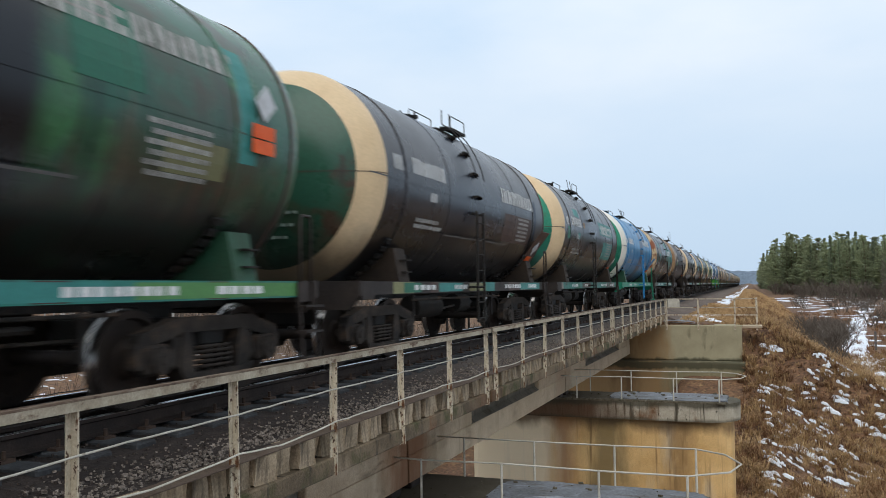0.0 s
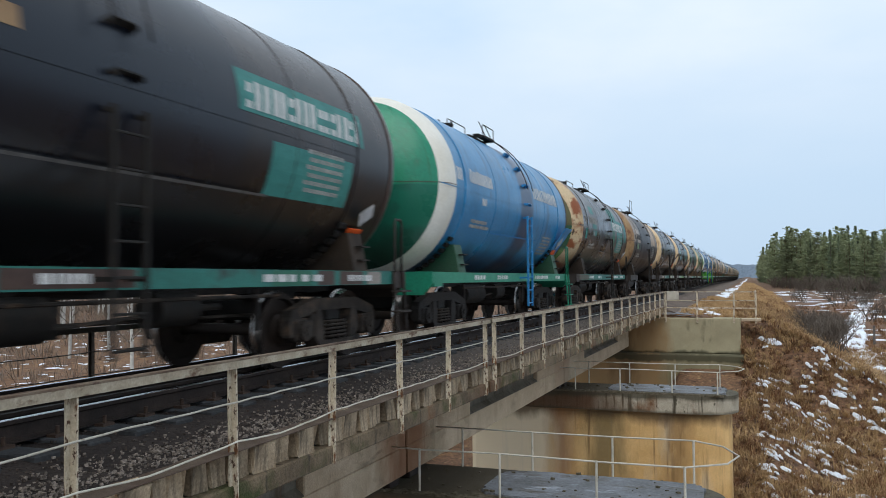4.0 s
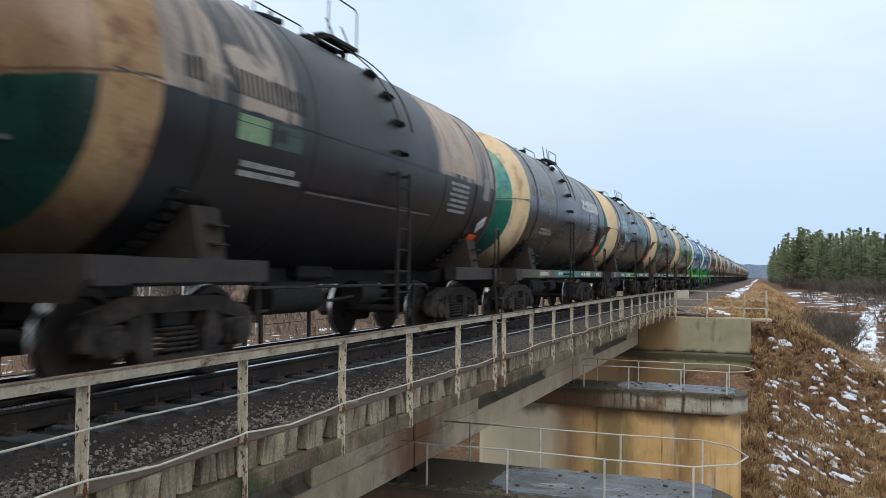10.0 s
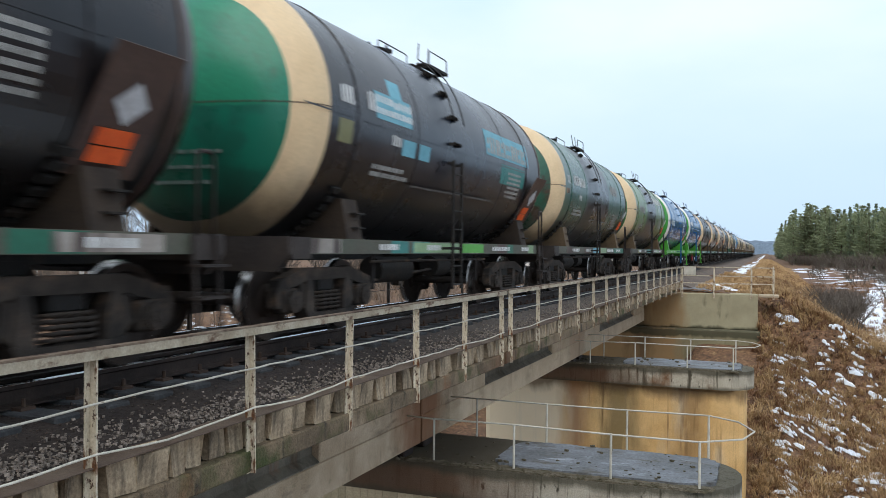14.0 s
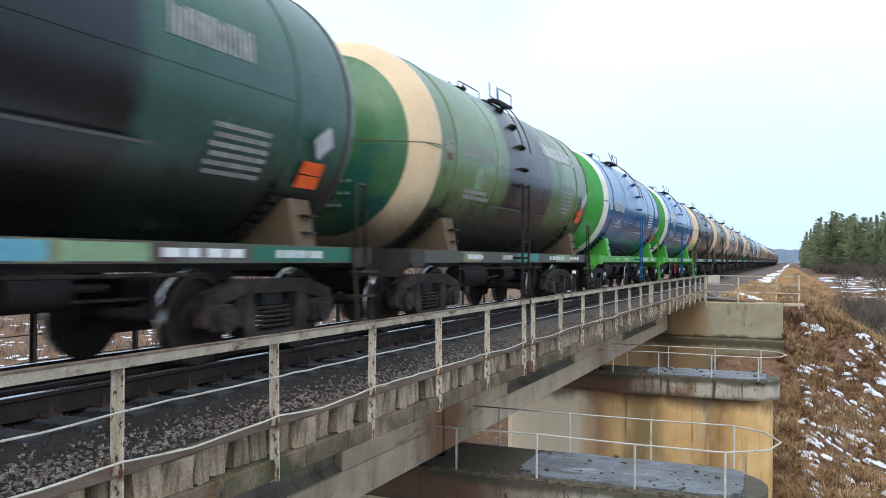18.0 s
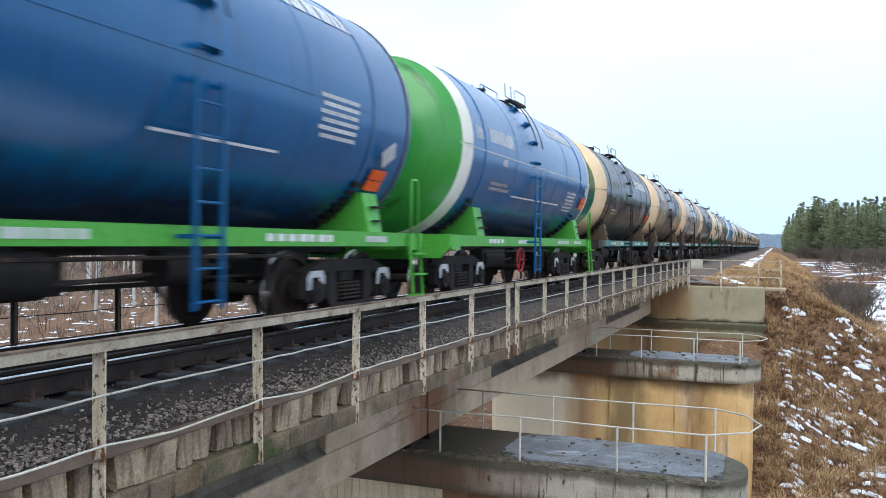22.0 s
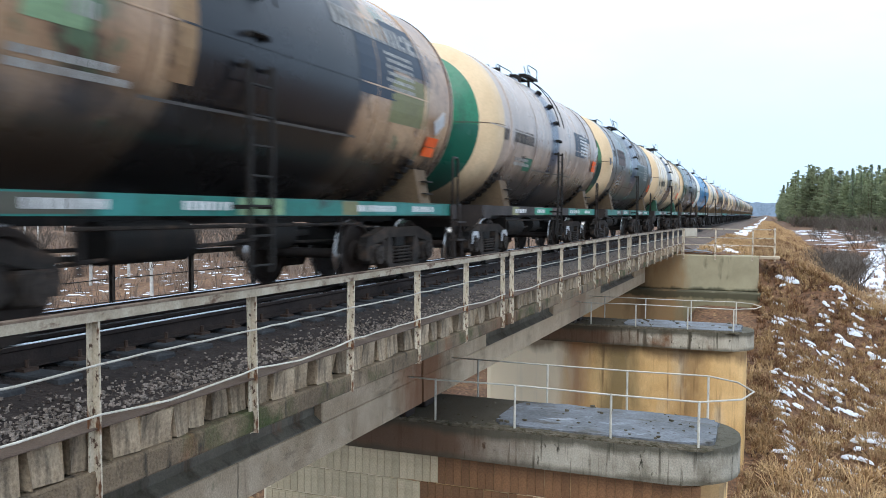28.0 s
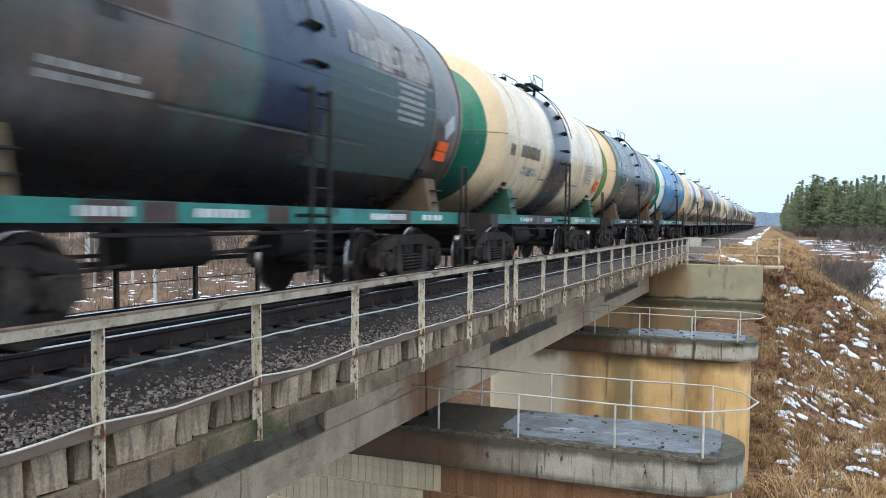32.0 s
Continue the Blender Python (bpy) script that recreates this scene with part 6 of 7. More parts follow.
WHITE_RING = surface("white_ring_paint", (0.76, 0.74, 0.67), (0.66, 0.63, 0.54), 0.45, fine=25, coarse=1.5, bump=0.05, vary=0.05,
                     stains=(((0.3, 0.24, 0.15), 1.6, (1, 1, 0.5), 0.64, 0.8),))
TAN = surface("rusty_tan_paint", (0.40, 0.27, 0.14), (0.30, 0.17, 0.08), 0.55, fine=25, coarse=1.5, bump=0.08,
              stains=(((0.16, 0.06, 0.03), 1.5, (1, 1, 1), 0.5, 0.62),))
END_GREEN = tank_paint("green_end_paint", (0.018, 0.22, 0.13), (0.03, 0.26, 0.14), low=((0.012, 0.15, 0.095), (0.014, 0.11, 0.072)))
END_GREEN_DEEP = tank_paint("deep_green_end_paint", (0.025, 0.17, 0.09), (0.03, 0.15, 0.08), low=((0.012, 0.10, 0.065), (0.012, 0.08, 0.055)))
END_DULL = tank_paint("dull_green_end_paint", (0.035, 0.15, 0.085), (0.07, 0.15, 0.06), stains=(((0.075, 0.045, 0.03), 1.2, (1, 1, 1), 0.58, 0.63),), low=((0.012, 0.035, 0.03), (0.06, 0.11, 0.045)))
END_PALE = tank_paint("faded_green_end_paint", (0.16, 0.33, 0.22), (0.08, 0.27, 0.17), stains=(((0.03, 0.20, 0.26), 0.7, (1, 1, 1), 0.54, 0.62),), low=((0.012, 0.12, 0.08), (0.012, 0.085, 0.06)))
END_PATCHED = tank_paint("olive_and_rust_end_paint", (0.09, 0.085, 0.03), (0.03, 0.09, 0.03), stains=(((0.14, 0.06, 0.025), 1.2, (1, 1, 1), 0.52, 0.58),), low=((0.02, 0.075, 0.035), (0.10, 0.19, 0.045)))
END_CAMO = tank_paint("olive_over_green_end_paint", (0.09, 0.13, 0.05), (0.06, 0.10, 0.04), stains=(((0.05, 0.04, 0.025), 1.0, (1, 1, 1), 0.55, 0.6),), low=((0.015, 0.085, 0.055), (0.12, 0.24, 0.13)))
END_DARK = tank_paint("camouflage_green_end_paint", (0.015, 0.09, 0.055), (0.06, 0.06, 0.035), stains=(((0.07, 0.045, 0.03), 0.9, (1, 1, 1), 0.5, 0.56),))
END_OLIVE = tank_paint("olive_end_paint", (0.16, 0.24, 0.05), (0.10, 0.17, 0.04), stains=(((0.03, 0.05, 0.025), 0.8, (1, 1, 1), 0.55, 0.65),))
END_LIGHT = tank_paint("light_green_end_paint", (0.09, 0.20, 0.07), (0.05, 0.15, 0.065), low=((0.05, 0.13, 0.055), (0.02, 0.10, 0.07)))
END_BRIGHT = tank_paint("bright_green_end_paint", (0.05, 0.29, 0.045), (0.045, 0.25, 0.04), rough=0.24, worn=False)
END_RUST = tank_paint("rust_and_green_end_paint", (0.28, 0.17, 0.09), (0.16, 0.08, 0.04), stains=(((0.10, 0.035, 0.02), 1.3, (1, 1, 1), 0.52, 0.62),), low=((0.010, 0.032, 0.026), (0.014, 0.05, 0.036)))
TEAL = surface("teal_touch_up_paint", (0.045, 0.24, 0.21), (0.035, 0.19, 0.17), 0.5, fine=25, coarse=3, bump=0.04)
SKY_BLUE = surface("pale_blue_touch_up_paint", (0.16, 0.42, 0.50), (0.13, 0.36, 0.44), 0.5, fine=25, coarse=3, bump=0.04)
MINT = surface("pale_green_touch_up_paint", (0.24, 0.36, 0.20), (0.2, 0.3, 0.16), 0.55, fine=25, coarse=3, bump=0.04)
BROWN_P = surface("brown_touch_up_paint", (0.085, 0.05, 0.037), (0.06, 0.036, 0.03), 0.55, fine=25, coarse=2, bump=0.04)
NAVY_P = surface("navy_touch_up_paint", (0.018, 0.03, 0.05), (0.022, 0.036, 0.058), 0.5, fine=25, coarse=2, bump=0.04)
OLIVE_P = surface("olive_touch_up_paint", (0.22, 0.22, 0.10), (0.19, 0.18, 0.09), 0.55, fine=25, coarse=2, bump=0.04)
SLATE_P = surface("slate_teal_touch_up_paint", (0.035, 0.065, 0.065), (0.05, 0.075, 0.07), 0.5, fine=25, coarse=2, bump=0.04)
GREEN_P = surface("green_touch_up_paint", (0.02, 0.13, 0.08), (0.025, 0.15, 0.09), 0.5, fine=25, coarse=2, bump=0.04)
OCHRE_P = surface("ochre_touch_up_paint", (0.34, 0.22, 0.11), (0.24, 0.14, 0.07), 0.6, fine=25, coarse=2, bump=0.04, stains=(((0.09, 0.05, 0.03), 2, (1, 1, 1), 0.52, 0.62),))
LEAF_P = surface("leaf_green_touch_up_paint", (0.10, 0.27, 0.085), (0.08, 0.22, 0.07), 0.5, fine=25, coarse=2, bump=0.04)
PEACH_P = surface("worn_peach_paint", (0.42, 0.31, 0.22), (0.33, 0.24, 0.165), 0.5, fine=25, coarse=1.5, bump=0.04, stains=(((0.06, 0.045, 0.04), 1.6, (0.5, 2.6, 0.2), 0.56, 0.68),))
PALE_P = surface("pale_grey_touch_up_paint", (0.36, 0.33, 0.29), (0.26, 0.22, 0.19), 0.6, fine=25, coarse=1.5, bump=0.04, stains=(((0.07, 0.05, 0.045), 1.5, (1, 3, 0.4), 0.5, 0.62),))
FRAME_TEAL = surface("teal_frame_paint", (0.03, 0.20, 0.16), (0.025, 0.15, 0.12), 0.5, fine=25, coarse=3, stains=(((0.035, 0.03, 0.026), 2, (1, 1, 1), 0.55, 0.7),))
FRAME_GREEN = surface("green_frame_paint", (0.02, 0.26, 0.15), (0.02, 0.22, 0.13), 0.45, fine=25, coarse=3, bump=0.05)
FRAME_BRIGHT = surface("bright_green_frame_paint", (0.10, 0.42, 0.05), (0.085, 0.36, 0.045), 0.42, fine=25, coarse=3, bump=0.05)
FRAME_BROWN = surface("brown_frame_paint", (0.045, 0.034, 0.028), (0.024, 0.019, 0.017), 0.65, fine=25, coarse=2)
FRAME_GREY = surface("grey_green_frame_paint", (0.075, 0.085, 0.06), (0.10, 0.09, 0.07), 0.65, fine=25, coarse=2)
SADDLE_TAN = surface("dusty_tan_saddle_paint", (0.18, 0.12, 0.064), (0.11, 0.072, 0.042), 0.75, fine=30, coarse=3)
SADDLE_BROWN = surface("dark_brown_saddle_paint", (0.060, 0.040, 0.026), (0.030, 0.022, 0.017), 0.8, fine=30, coarse=3)
SADDLE_GREEN = surface("dull_green_saddle_paint", (0.03, 0.11, 0.06), (0.04, 0.085, 0.05), 0.6, fine=30, coarse=3)
SIDE_DEEP = surface("deep_blue_fitting_paint", (0.006, 0.105, 0.26), (0.005, 0.085, 0.22), 0.4, fine=30, coarse=3, bump=0.03)
SIDE_BLUE = surface("blue_bar_paint", (0.03, 0.25, 0.55), (0.03, 0.22, 0.5), 0.45, fine=30, coarse=3, bump=0.03)

OIL = (0.008, 0.008, 0.010)
BLACK_A = tank_paint("black_tank_paint", (0.007, 0.009, 0.014), (0.017, 0.013, 0.013), (-1.6, 1.6, (0.007, 0.011, 0.020)))
BLACK_B = tank_paint("brown_black_tank_paint", (0.023, 0.016, 0.014), (0.009, 0.009, 0.011), (-1.6, 1.6, (0.007, 0.010, 0.018)))
BLACK_C = tank_paint("rusty_black_tank_paint", (0.036, 0.018, 0.014), (0.010, 0.009, 0.009), (-1.6, 1.4, (0.006, 0.008, 0.013)), stains=(((0.015, 0.05, 0.042), 0.7, (1, 1, 1), 0.56, 0.64),))
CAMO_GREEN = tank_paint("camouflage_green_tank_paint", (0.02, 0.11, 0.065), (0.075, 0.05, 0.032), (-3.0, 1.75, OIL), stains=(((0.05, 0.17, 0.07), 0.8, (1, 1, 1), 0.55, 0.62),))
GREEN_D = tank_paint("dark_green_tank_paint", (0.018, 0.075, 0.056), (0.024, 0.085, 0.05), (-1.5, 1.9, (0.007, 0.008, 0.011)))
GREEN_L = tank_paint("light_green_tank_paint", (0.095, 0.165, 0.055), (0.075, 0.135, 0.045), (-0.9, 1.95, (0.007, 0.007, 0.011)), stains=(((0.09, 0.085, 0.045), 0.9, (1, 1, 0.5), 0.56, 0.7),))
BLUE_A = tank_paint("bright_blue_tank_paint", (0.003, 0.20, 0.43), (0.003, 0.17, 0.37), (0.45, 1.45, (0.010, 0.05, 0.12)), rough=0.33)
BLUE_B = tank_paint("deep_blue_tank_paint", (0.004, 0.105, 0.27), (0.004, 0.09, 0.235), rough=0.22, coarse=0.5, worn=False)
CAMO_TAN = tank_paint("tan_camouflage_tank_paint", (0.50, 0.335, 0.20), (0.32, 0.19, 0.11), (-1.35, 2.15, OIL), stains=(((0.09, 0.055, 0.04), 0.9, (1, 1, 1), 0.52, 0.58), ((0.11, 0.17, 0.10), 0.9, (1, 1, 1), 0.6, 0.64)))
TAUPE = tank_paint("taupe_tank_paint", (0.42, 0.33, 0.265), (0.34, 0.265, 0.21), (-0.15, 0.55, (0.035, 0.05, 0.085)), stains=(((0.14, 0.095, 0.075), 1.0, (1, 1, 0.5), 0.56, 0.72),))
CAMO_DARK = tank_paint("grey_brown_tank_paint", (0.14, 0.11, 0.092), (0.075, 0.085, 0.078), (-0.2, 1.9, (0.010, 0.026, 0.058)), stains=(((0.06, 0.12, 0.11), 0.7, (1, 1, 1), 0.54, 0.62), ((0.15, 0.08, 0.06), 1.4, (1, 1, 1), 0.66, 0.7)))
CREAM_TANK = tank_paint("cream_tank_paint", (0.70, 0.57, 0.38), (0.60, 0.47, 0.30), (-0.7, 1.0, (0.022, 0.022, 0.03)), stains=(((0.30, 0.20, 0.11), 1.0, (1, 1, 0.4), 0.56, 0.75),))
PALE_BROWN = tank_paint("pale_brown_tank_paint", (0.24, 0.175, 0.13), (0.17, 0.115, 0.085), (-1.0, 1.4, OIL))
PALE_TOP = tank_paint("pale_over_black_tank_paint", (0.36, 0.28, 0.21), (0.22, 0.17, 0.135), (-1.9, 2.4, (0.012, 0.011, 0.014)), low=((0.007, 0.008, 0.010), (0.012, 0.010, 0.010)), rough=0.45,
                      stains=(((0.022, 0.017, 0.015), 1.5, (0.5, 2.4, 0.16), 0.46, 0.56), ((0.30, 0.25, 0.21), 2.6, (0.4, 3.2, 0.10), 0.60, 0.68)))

# oily dirt and painted-in shade along the lower sides of the tanks
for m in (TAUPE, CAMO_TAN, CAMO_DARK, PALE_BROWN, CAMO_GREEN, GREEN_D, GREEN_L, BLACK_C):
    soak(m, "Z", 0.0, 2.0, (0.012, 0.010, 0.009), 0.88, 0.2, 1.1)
# dirt low on the rings and ends
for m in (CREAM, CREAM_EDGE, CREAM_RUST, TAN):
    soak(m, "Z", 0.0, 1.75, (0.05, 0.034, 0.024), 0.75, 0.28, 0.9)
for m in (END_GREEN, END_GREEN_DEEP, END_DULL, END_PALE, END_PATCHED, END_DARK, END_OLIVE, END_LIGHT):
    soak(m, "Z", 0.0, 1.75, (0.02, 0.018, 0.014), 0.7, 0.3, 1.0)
# the black tanks' shaded lower half, put into their colour
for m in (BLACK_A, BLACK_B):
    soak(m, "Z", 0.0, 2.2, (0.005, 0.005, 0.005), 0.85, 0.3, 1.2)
# blue and cream tanks darker towards the bottom
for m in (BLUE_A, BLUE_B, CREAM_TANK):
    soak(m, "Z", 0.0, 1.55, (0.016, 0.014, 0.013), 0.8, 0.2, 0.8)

P = dict
SPECS = {
    0: P(label="camouflage green tank wagon with an orange hazard placard", paint=CAMO_GREEN, end_paint=END_DARK, ring_paint=CREAM, frame_paint=FRAME_TEAL, saddle_paint=SADDLE_GREEN, placard_z=2.67,
         patches=((2.2, 3.0, 2, 30, GREEN_P), (4.38, 4.7, -12, 32, TEAL), (1.6, 2.7, 22, 40, PALE_P), (3.3, 4.2, -20, -8, OLIVE_P)), brand=(24, LETTER_GREY), ladder=0.0, sill_patches=((-4, -2, OLIVE_P), (0.4, 2.0, TEAL), (2.3, 5.2, LEAF_P)), far_paint=CAMO_GREEN),
    1: P(label="black tank wagon with a rust-flecked cream ring and patched sill", paint=BLACK_A, end_paint=END_DARK, ring_paint=CREAM, frame_paint=FRAME_BROWN, saddle_paint=SADDLE_BROWN, placard_z=1.70, panel=BROWN_P,
         patches=((2.0, 4.2, -24, -3, BROWN_P), (4.45, 4.62, -20, 14, NAVY_P)), sill_patches=((-3.9, -3.2, GREEN_P), (-2.4, -1.2, TEAL), (-0.8, 0.2, OLIVE_P), (2.8, 4.6, TEAL))),
    2: P(label="brown-black tank wagon with teal touch-up patches and green end", paint=BLACK_B, end_paint=END_GREEN, ring_paint=CREAM, frame_paint=FRAME_TEAL, saddle_paint=SADDLE_BROWN, placard_z=1.66,
         patches=((-2.45, -1.75, 15, 24, TEAL), (1.65, 4.5, 3, 19, TEAL), (2.3, 4.2, -26, -5, TEAL), (-2.15, -1.85, -8, -2, TEAL), (-3.65, -3.3, -10, 2, GREEN_P), (-1.25, -1.02, 5, 11, OCHRE_P)), sill_patches=((-1.8, -0.4, BROWN_P),)),
    3: P(label="bright blue tank wagon with a green end and white ring", paint=BLUE_A, end_paint=END_GREEN, ring_paint=WHITE_RING, frame_paint=FRAME_GREEN, saddle_paint=SADDLE_GREEN, placard_z=1.72, ladder=1.0, panel=SIDE_BLUE, disc=1.47, ring_to=-4.05,
         bar_paint=SIDE_BLUE, ladder_paint=SIDE_BLUE, brand=(14, LETTER_WHITE), rows=-22, far_paint=BLUE_A),
    4: P(label="rust-brown and black tank wagon with teal patches and rusty ring", paint=BLACK_C, end_paint=END_PATCHED, ring_paint=CREAM_RUST, frame_paint=FRAME_TEAL, saddle_paint=SADDLE_BROWN, placard_z=1.69, ladder=0.95, number=(8.5, LETTER_GREY),
         patches=((-2.6, -1.95, 16, 25, TEAL), (-2.45, -1.75, -1, 4.5, TEAL), (-2.3, -1.65, -9, -3, TEAL), (1.6, 4.5, 4, 20, TEAL), (1.6, 3.1, 20, 36, TEAL), (1.7, 2.3, -16, 3.5, GREEN_P), (2.75, 4.2, -24, 3.5, TEAL), (4.65, 5.15, -8, 18, TEAL), (3.5, 4.2, -20, 2, GREEN_P), (-3.6, -3.3, -14, -3, TEAL)), sill_patches=((-5, -3.4, FRAME_GREY),)),
    5: P(short_sill=1, label="black tank wagon with pale worn upper half and high platform", paint=PALE_TOP, end_paint=END_RUST, ring_paint=TAN, frame_paint=FRAME_BROWN, saddle_paint=SADDLE_BROWN, placard_z=1.69, ladder=0.9, lift=0.05, rail_height=0.55, brand=0, number=(8, LETTER_DARK),
         patches=((-2.9, -2.35, -12, -3, MINT), (-2.25, -1.7, -12, -3, SLATE_P), (2.6, 4.3, 1, 52, PEACH_P), (4.75, 5.1, -10, 4, PALE_P))),
    6: P(label="black tank wagon with a green end and cream ring", paint=BLACK_B, end_paint=END_PALE, ring_paint=CREAM_EDGE, frame_paint=FRAME_GREY, saddle_paint=SADDLE_BROWN, placard_z=1.88, brand=(14, LETTER_WHITE), number=(10, LETTER_GREY), panel=BROWN_P,
         patches=((2.1, 4.4, 6, 22, BLACK_A), (2.6, 4.3, -30, -4, BLACK_A)), sill_patches=((-1.8, 1.2, TEAL), (-3.4, -2.4, OCHRE_P), (3.4, 4.6, PALE_P))),
    7: P(label="black tank wagon with pale blue touch-up patches and cream ring", paint=BLACK_A, end_paint=END_GREEN, ring_paint=CREAM, frame_paint=FRAME_GREY, saddle_paint=SADDLE_BROWN, placard_z=1.87, brand=(10, LETTER_GREY), panel=BROWN_P,
         patches=((-2.8, -1.65, 2, 15, SKY_BLUE), (-2.3, -1.9, 15, 24, SKY_BLUE), (-1.95, -1.5, -12, -4, SKY_BLUE), (-1.35, -0.95, -12, -4, SKY_BLUE), (1.7, 4.5, 3, 20, SKY_BLUE), (2.6, 4.2, -13, 0, TEAL), (-3.8, -3.45, -13, -3, OLIVE_P)), sill_patches=((0, 1.2, FRAME_BRIGHT), (-2.0, -0.1, MINT))),
    8: P(span=(2.4, 3.6), label="dark green tank wagon with a black oil belt", paint=GREEN_D, end_paint=END_DARK, ring_paint=CREAM, frame_paint=FRAME_GREY, saddle_paint=SADDLE_TAN, placard_z=1.97, number=(8, LETTER_WHITE), brand=(12, LETTER_GREY), rows=-16, ladder=-0.05,
         patches=((-3.9, -3.55, -6, -1, OCHRE_P),), sill_patches=((-0.6, 0.6, SKY_BLUE), (0.7, 1.6, MINT), (3.0, 5.0, GREEN_P))),
    9: P(label="light green tank wagon with a wide cream ring and navy belt", paint=GREEN_L, end_paint=END_LIGHT, ring_paint=CREAM, frame_paint=FRAME_GREY, saddle_paint=SADDLE_TAN, placard_z=2.12, number=(3, LETTER_GREY), brand=(25, LETTER_WHITE), ring_to=-4.15,
         patches=((-2.4, -2.1, -18, -6, MINT), (-3.7, -3.45, -6, 3, OCHRE_P)), sill_patches=((-3.4, -2.6, OLIVE_P), (-0.6, 0.8, TEAL), (2.2, 3.4, MINT))),
    10: P(bar_from=0.4, rail_paint=SIDE_DEEP, seam_paint=END_BRIGHT, label="glossy deep blue tank wagon with bright green end and frame", paint=BLUE_B, end_paint=END_BRIGHT, ring_paint=WHITE_RING, frame_paint=FRAME_BRIGHT, saddle_paint=FRAME_BRIGHT, placard_z=1.88, ladder=0.97, number=(-3, LETTER_WHITE), brand=(42, LETTER_WHITE), rows=0, marked=1,
          bar_paint=LETTER_WHITE, ladder_paint=SIDE_DEEP, disc=1.53, ring_to=-4.22),
    11: P(rail_paint=SIDE_DEEP, seam_paint=END_BRIGHT, label="glossy deep blue tank wagon with white lines and red hand wheel", paint=BLUE_B, end_paint=END_BRIGHT, ring_paint=WHITE_RING, frame_paint=FRAME_BRIGHT, saddle_paint=FRAME_BRIGHT, placard_z=2.14, ladder=-0.1, number=(10, LETTER_WHITE), brand=(37, LETTER_WHITE), rows=-14, marked=1,
          bar_paint=LETTER_WHITE, ladder_paint=SIDE_DEEP, disc=1.53, ring_to=-4.2, far_paint=WHITE_RING, line_paint=LETTER_WHITE, hand_wheel=1, ),
    12: P(label="black tank wagon with a camouflage end and cream ring", paint=BLACK_A, end_paint=END_CAMO, ring_paint=CREAM, frame_paint=FRAME_TEAL, saddle_paint=SADDLE_TAN, placard_z=2.12, ladder=0.1, brand=(20, LETTER_WHITE), number=(8, LETTER_GREY), beam_paint=FRAME_BROWN,
          patches=((0.35, 0.9, 5, 60, NAVY_P), (-1.0, -0.75, -6, 4, MINT), (-0.5, -0.2, -6, 4, NAVY_P)), sill_patches=((-2.6, -1.0, MINT), (-0.8, 1.4, TEAL), (3.2, 5.0, TEAL))),
    13: P(label="tan and black camouflage tank wagon with an olive end", paint=CAMO_TAN, end_paint=END_OLIVE, ring_paint=CREAM, frame_paint=FRAME_TEAL, saddle_paint=SADDLE_TAN, placard_z=2.05, brand=(26, LETTER_GREY), rows=16, number=(9, LETTER_GREY),
          patches=((2.25, 3.3, -6, 22, NAVY_P), (3.3, 4.45, 9, 36, NAVY_P), (3.2, 4.45, -16, 7, OLIVE_P), (-2.7, -2.1, -12, 3, MINT), (-1.2, -0.85, -20, 14, OCHRE_P)), sill_patches=((-4.5, -2.8, FRAME_GREY), (2.2, 4.6, TEAL))),
    14: P(marked=1, label="taupe tank wagon with a green end and blue-black streak", paint=TAUPE, end_paint=END_GREEN_DEEP, ring_paint=CREAM, frame_paint=FRAME_BROWN, saddle_paint=SADDLE_TAN, placard_z=2.4, ladder=0.45, number=(-4, LETTER_DARK), brand=0, rows=13, ring_to=-4.0,
          patches=((-2.0, -1.45, -28, -18, GREEN_P), (2.45, 3.6, -6, 16, NAVY_P), (3.6, 4.4, 10, 15, NAVY_P)), sill_patches=((-1.8, -0.2, FRAME_GREEN), (2.6, 4.6, FRAME_GREEN)), lift=0.1),
    15: P(label="grey-brown tank wagon with teal touch-up and navy belt", paint=CAMO_DARK, end_paint=END_DULL, ring_paint=CREAM, frame_paint=FRAME_TEAL, saddle_paint=SADDLE_TAN, placard_z=2.13, ladder=0.86, number=(12, LETTER_DARK), brand=(18, LETTER_GREY), rows=6,
          seam_paint=BROWN_P, patches=((-4.6, -4.3, -4, 4, BROWN_P), (-2.9, -1.5, -2, 18, BROWN_P), (1.2, 4.3, -40, 8, SLATE_P), (2.4, 4.3, 10, 26, PALE_P))),
    16: P(label="cream tank wagon with a green end and black belt", paint=CREAM_TANK, end_paint=END_GREEN_DEEP, ring_paint=CREAM, frame_paint=FRAME_TEAL, saddle_paint=SADDLE_GREEN, placard_z=2.1, ladder=0.6, number=(-8, LETTER_DARK), brand=0, lift=0.1),
    17: P(label="grey-brown tank wagon with a light green end", paint=CAMO_DARK, seam_paint=BROWN_P, end_paint=END_OLIVE, ring_paint=CREAM, frame_paint=FRAME_BROWN, saddle_paint=SADDLE_TAN, patches=((-4.2, -2.4, -40, 70, GREEN_D),)),
    18: P(label="blue tank wagon with a white ring and teal end", paint=BLUE_A, end_paint=END_GREEN, ring_paint=WHITE_RING, frame_paint=FRAME_TEAL, saddle_paint=SADDLE_TAN, disc=1.47, ring_to=-4.05, ladder=1.0),
}


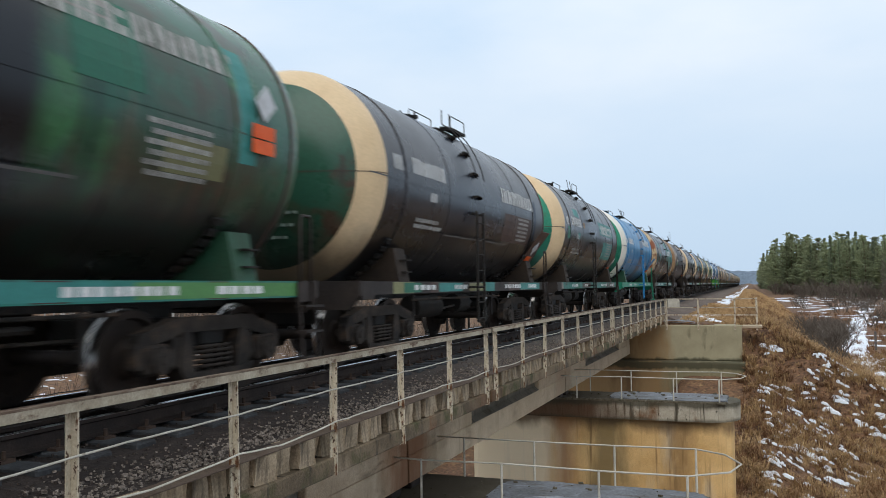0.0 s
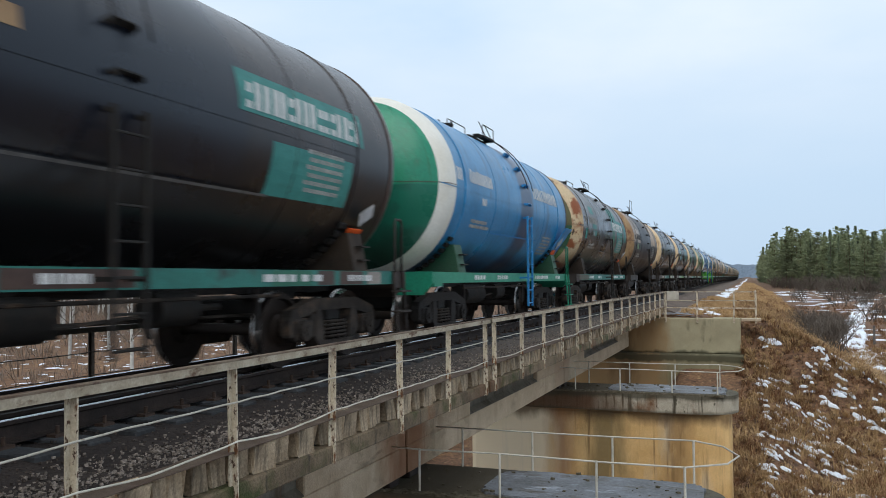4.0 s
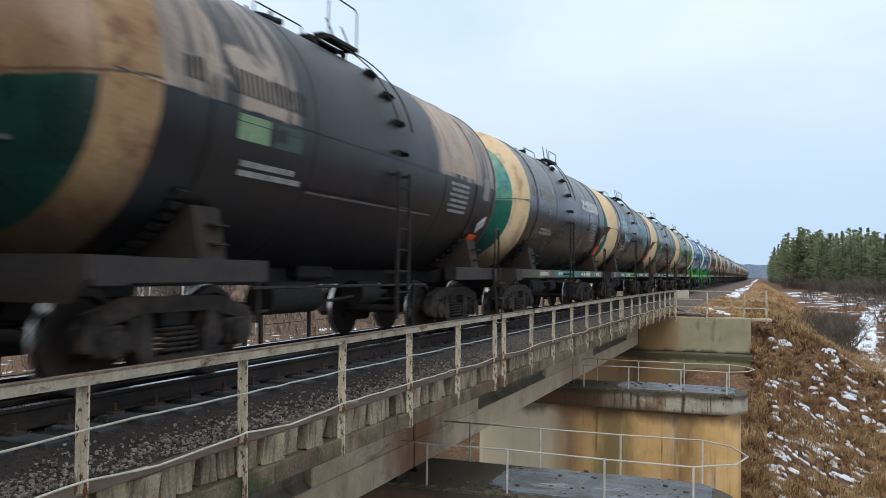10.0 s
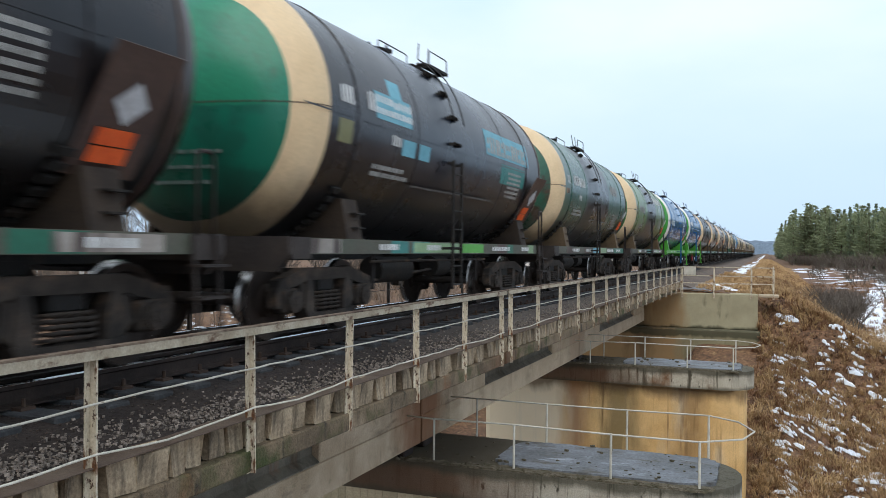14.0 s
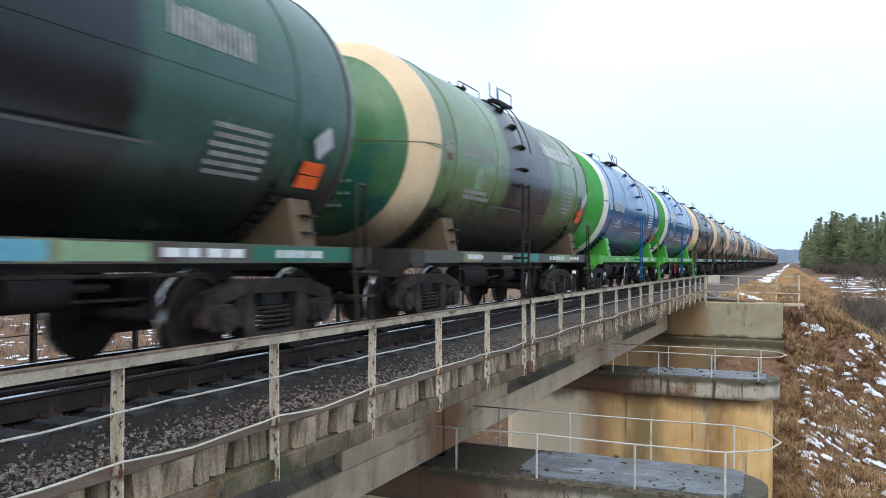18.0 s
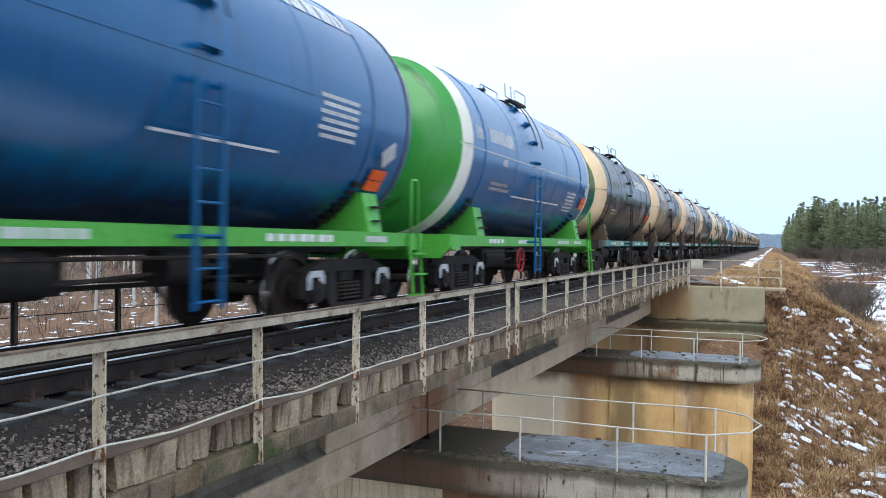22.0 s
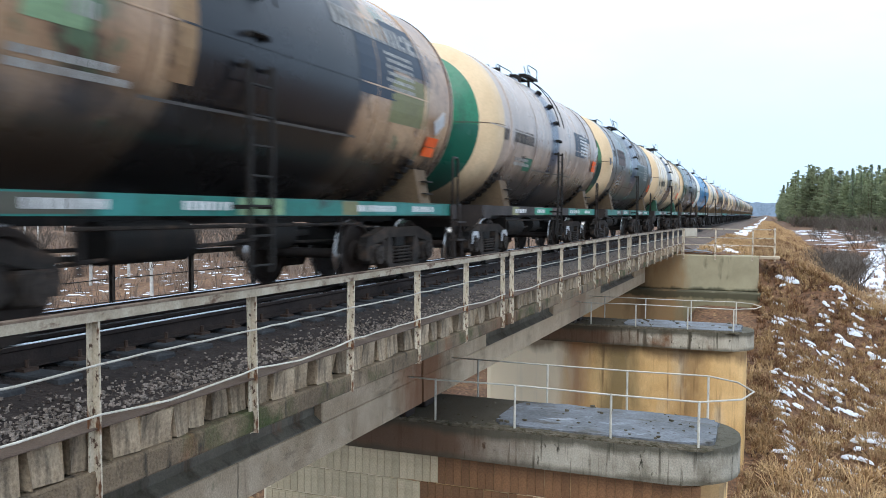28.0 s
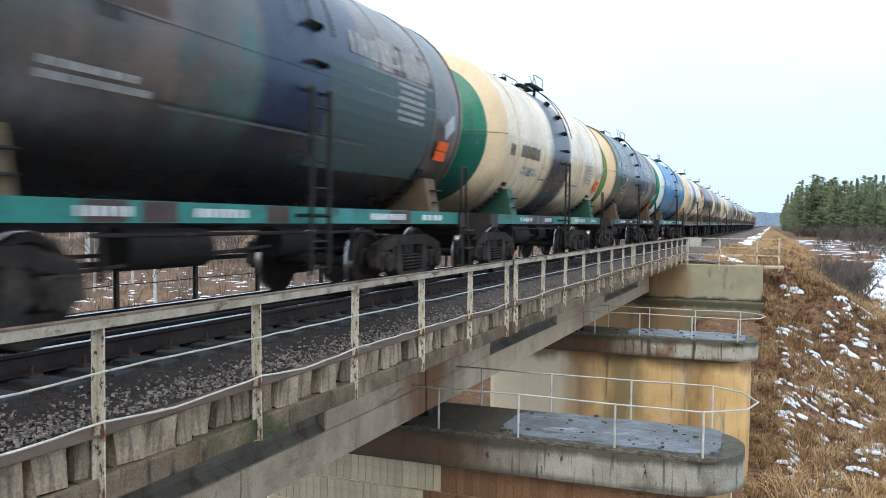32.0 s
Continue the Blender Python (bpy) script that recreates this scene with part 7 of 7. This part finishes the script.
def far_spec(k):
    r = rng("far", k)
    paint, words = r.choice(((BLACK_B, "brown-black"), (BLACK_C, "rusty black"), (PALE_BROWN, "pale brown"), (TAUPE, "taupe"), (GREEN_D, "dark green"), (PALE_BROWN, "pale brown"), (CAMO_DARK, "grey-brown"), (CREAM_TANK, "cream"), (TAUPE, "taupe")))
    ring, rw = r.choice(((CREAM, "cream"), (CREAM, "cream"), (WHITE_RING, "white"), (CREAM_RUST, "rusty cream")))
    return P(label=f"{words} tank wagon with a {rw} ring, far along", paint=paint, end_paint=r.choice((END_GREEN, END_DARK, END_OLIVE)), ring_paint=ring,
             frame_paint=r.choice((FRAME_TEAL, FRAME_BROWN, FRAME_GREY)), saddle_paint=SADDLE_TAN, ladder=r.choice((0.0, 0.95)))


for s in SPECS.values():
    s["reach"] = 1.2 - 1.65 * s.get("ladder", 0.0)     # from the ladder to the middle of the platform
    s["ladder"] = s.get("ladder", 0.0) + SHIFT
    s.setdefault("bogie", CAST_DARK if s["frame_paint"] in (FRAME_BRIGHT, FRAME_GREEN) else CAST)
WAGONS = [detailed_wagon(k, SPECS[k]) for k in sorted(SPECS)] + [simple_wagon(k, far_spec(k)) for k in range(19, 36)]


def motions():
    steps = [round(0.1 * n, 1) for n in range(321)]
    for w in WAGONS:
        x, y, z = w.location
        walk(w, [(t, pose(x, y - run_of(t), z)) for t in range(33)])
    for ws in WHEELSETS:
        x, y, z = ws.location
        walk(ws, [(t, pose(x, y, z, math.degrees(run_of(t) / WHEEL_R))) for t in steps])


motions()
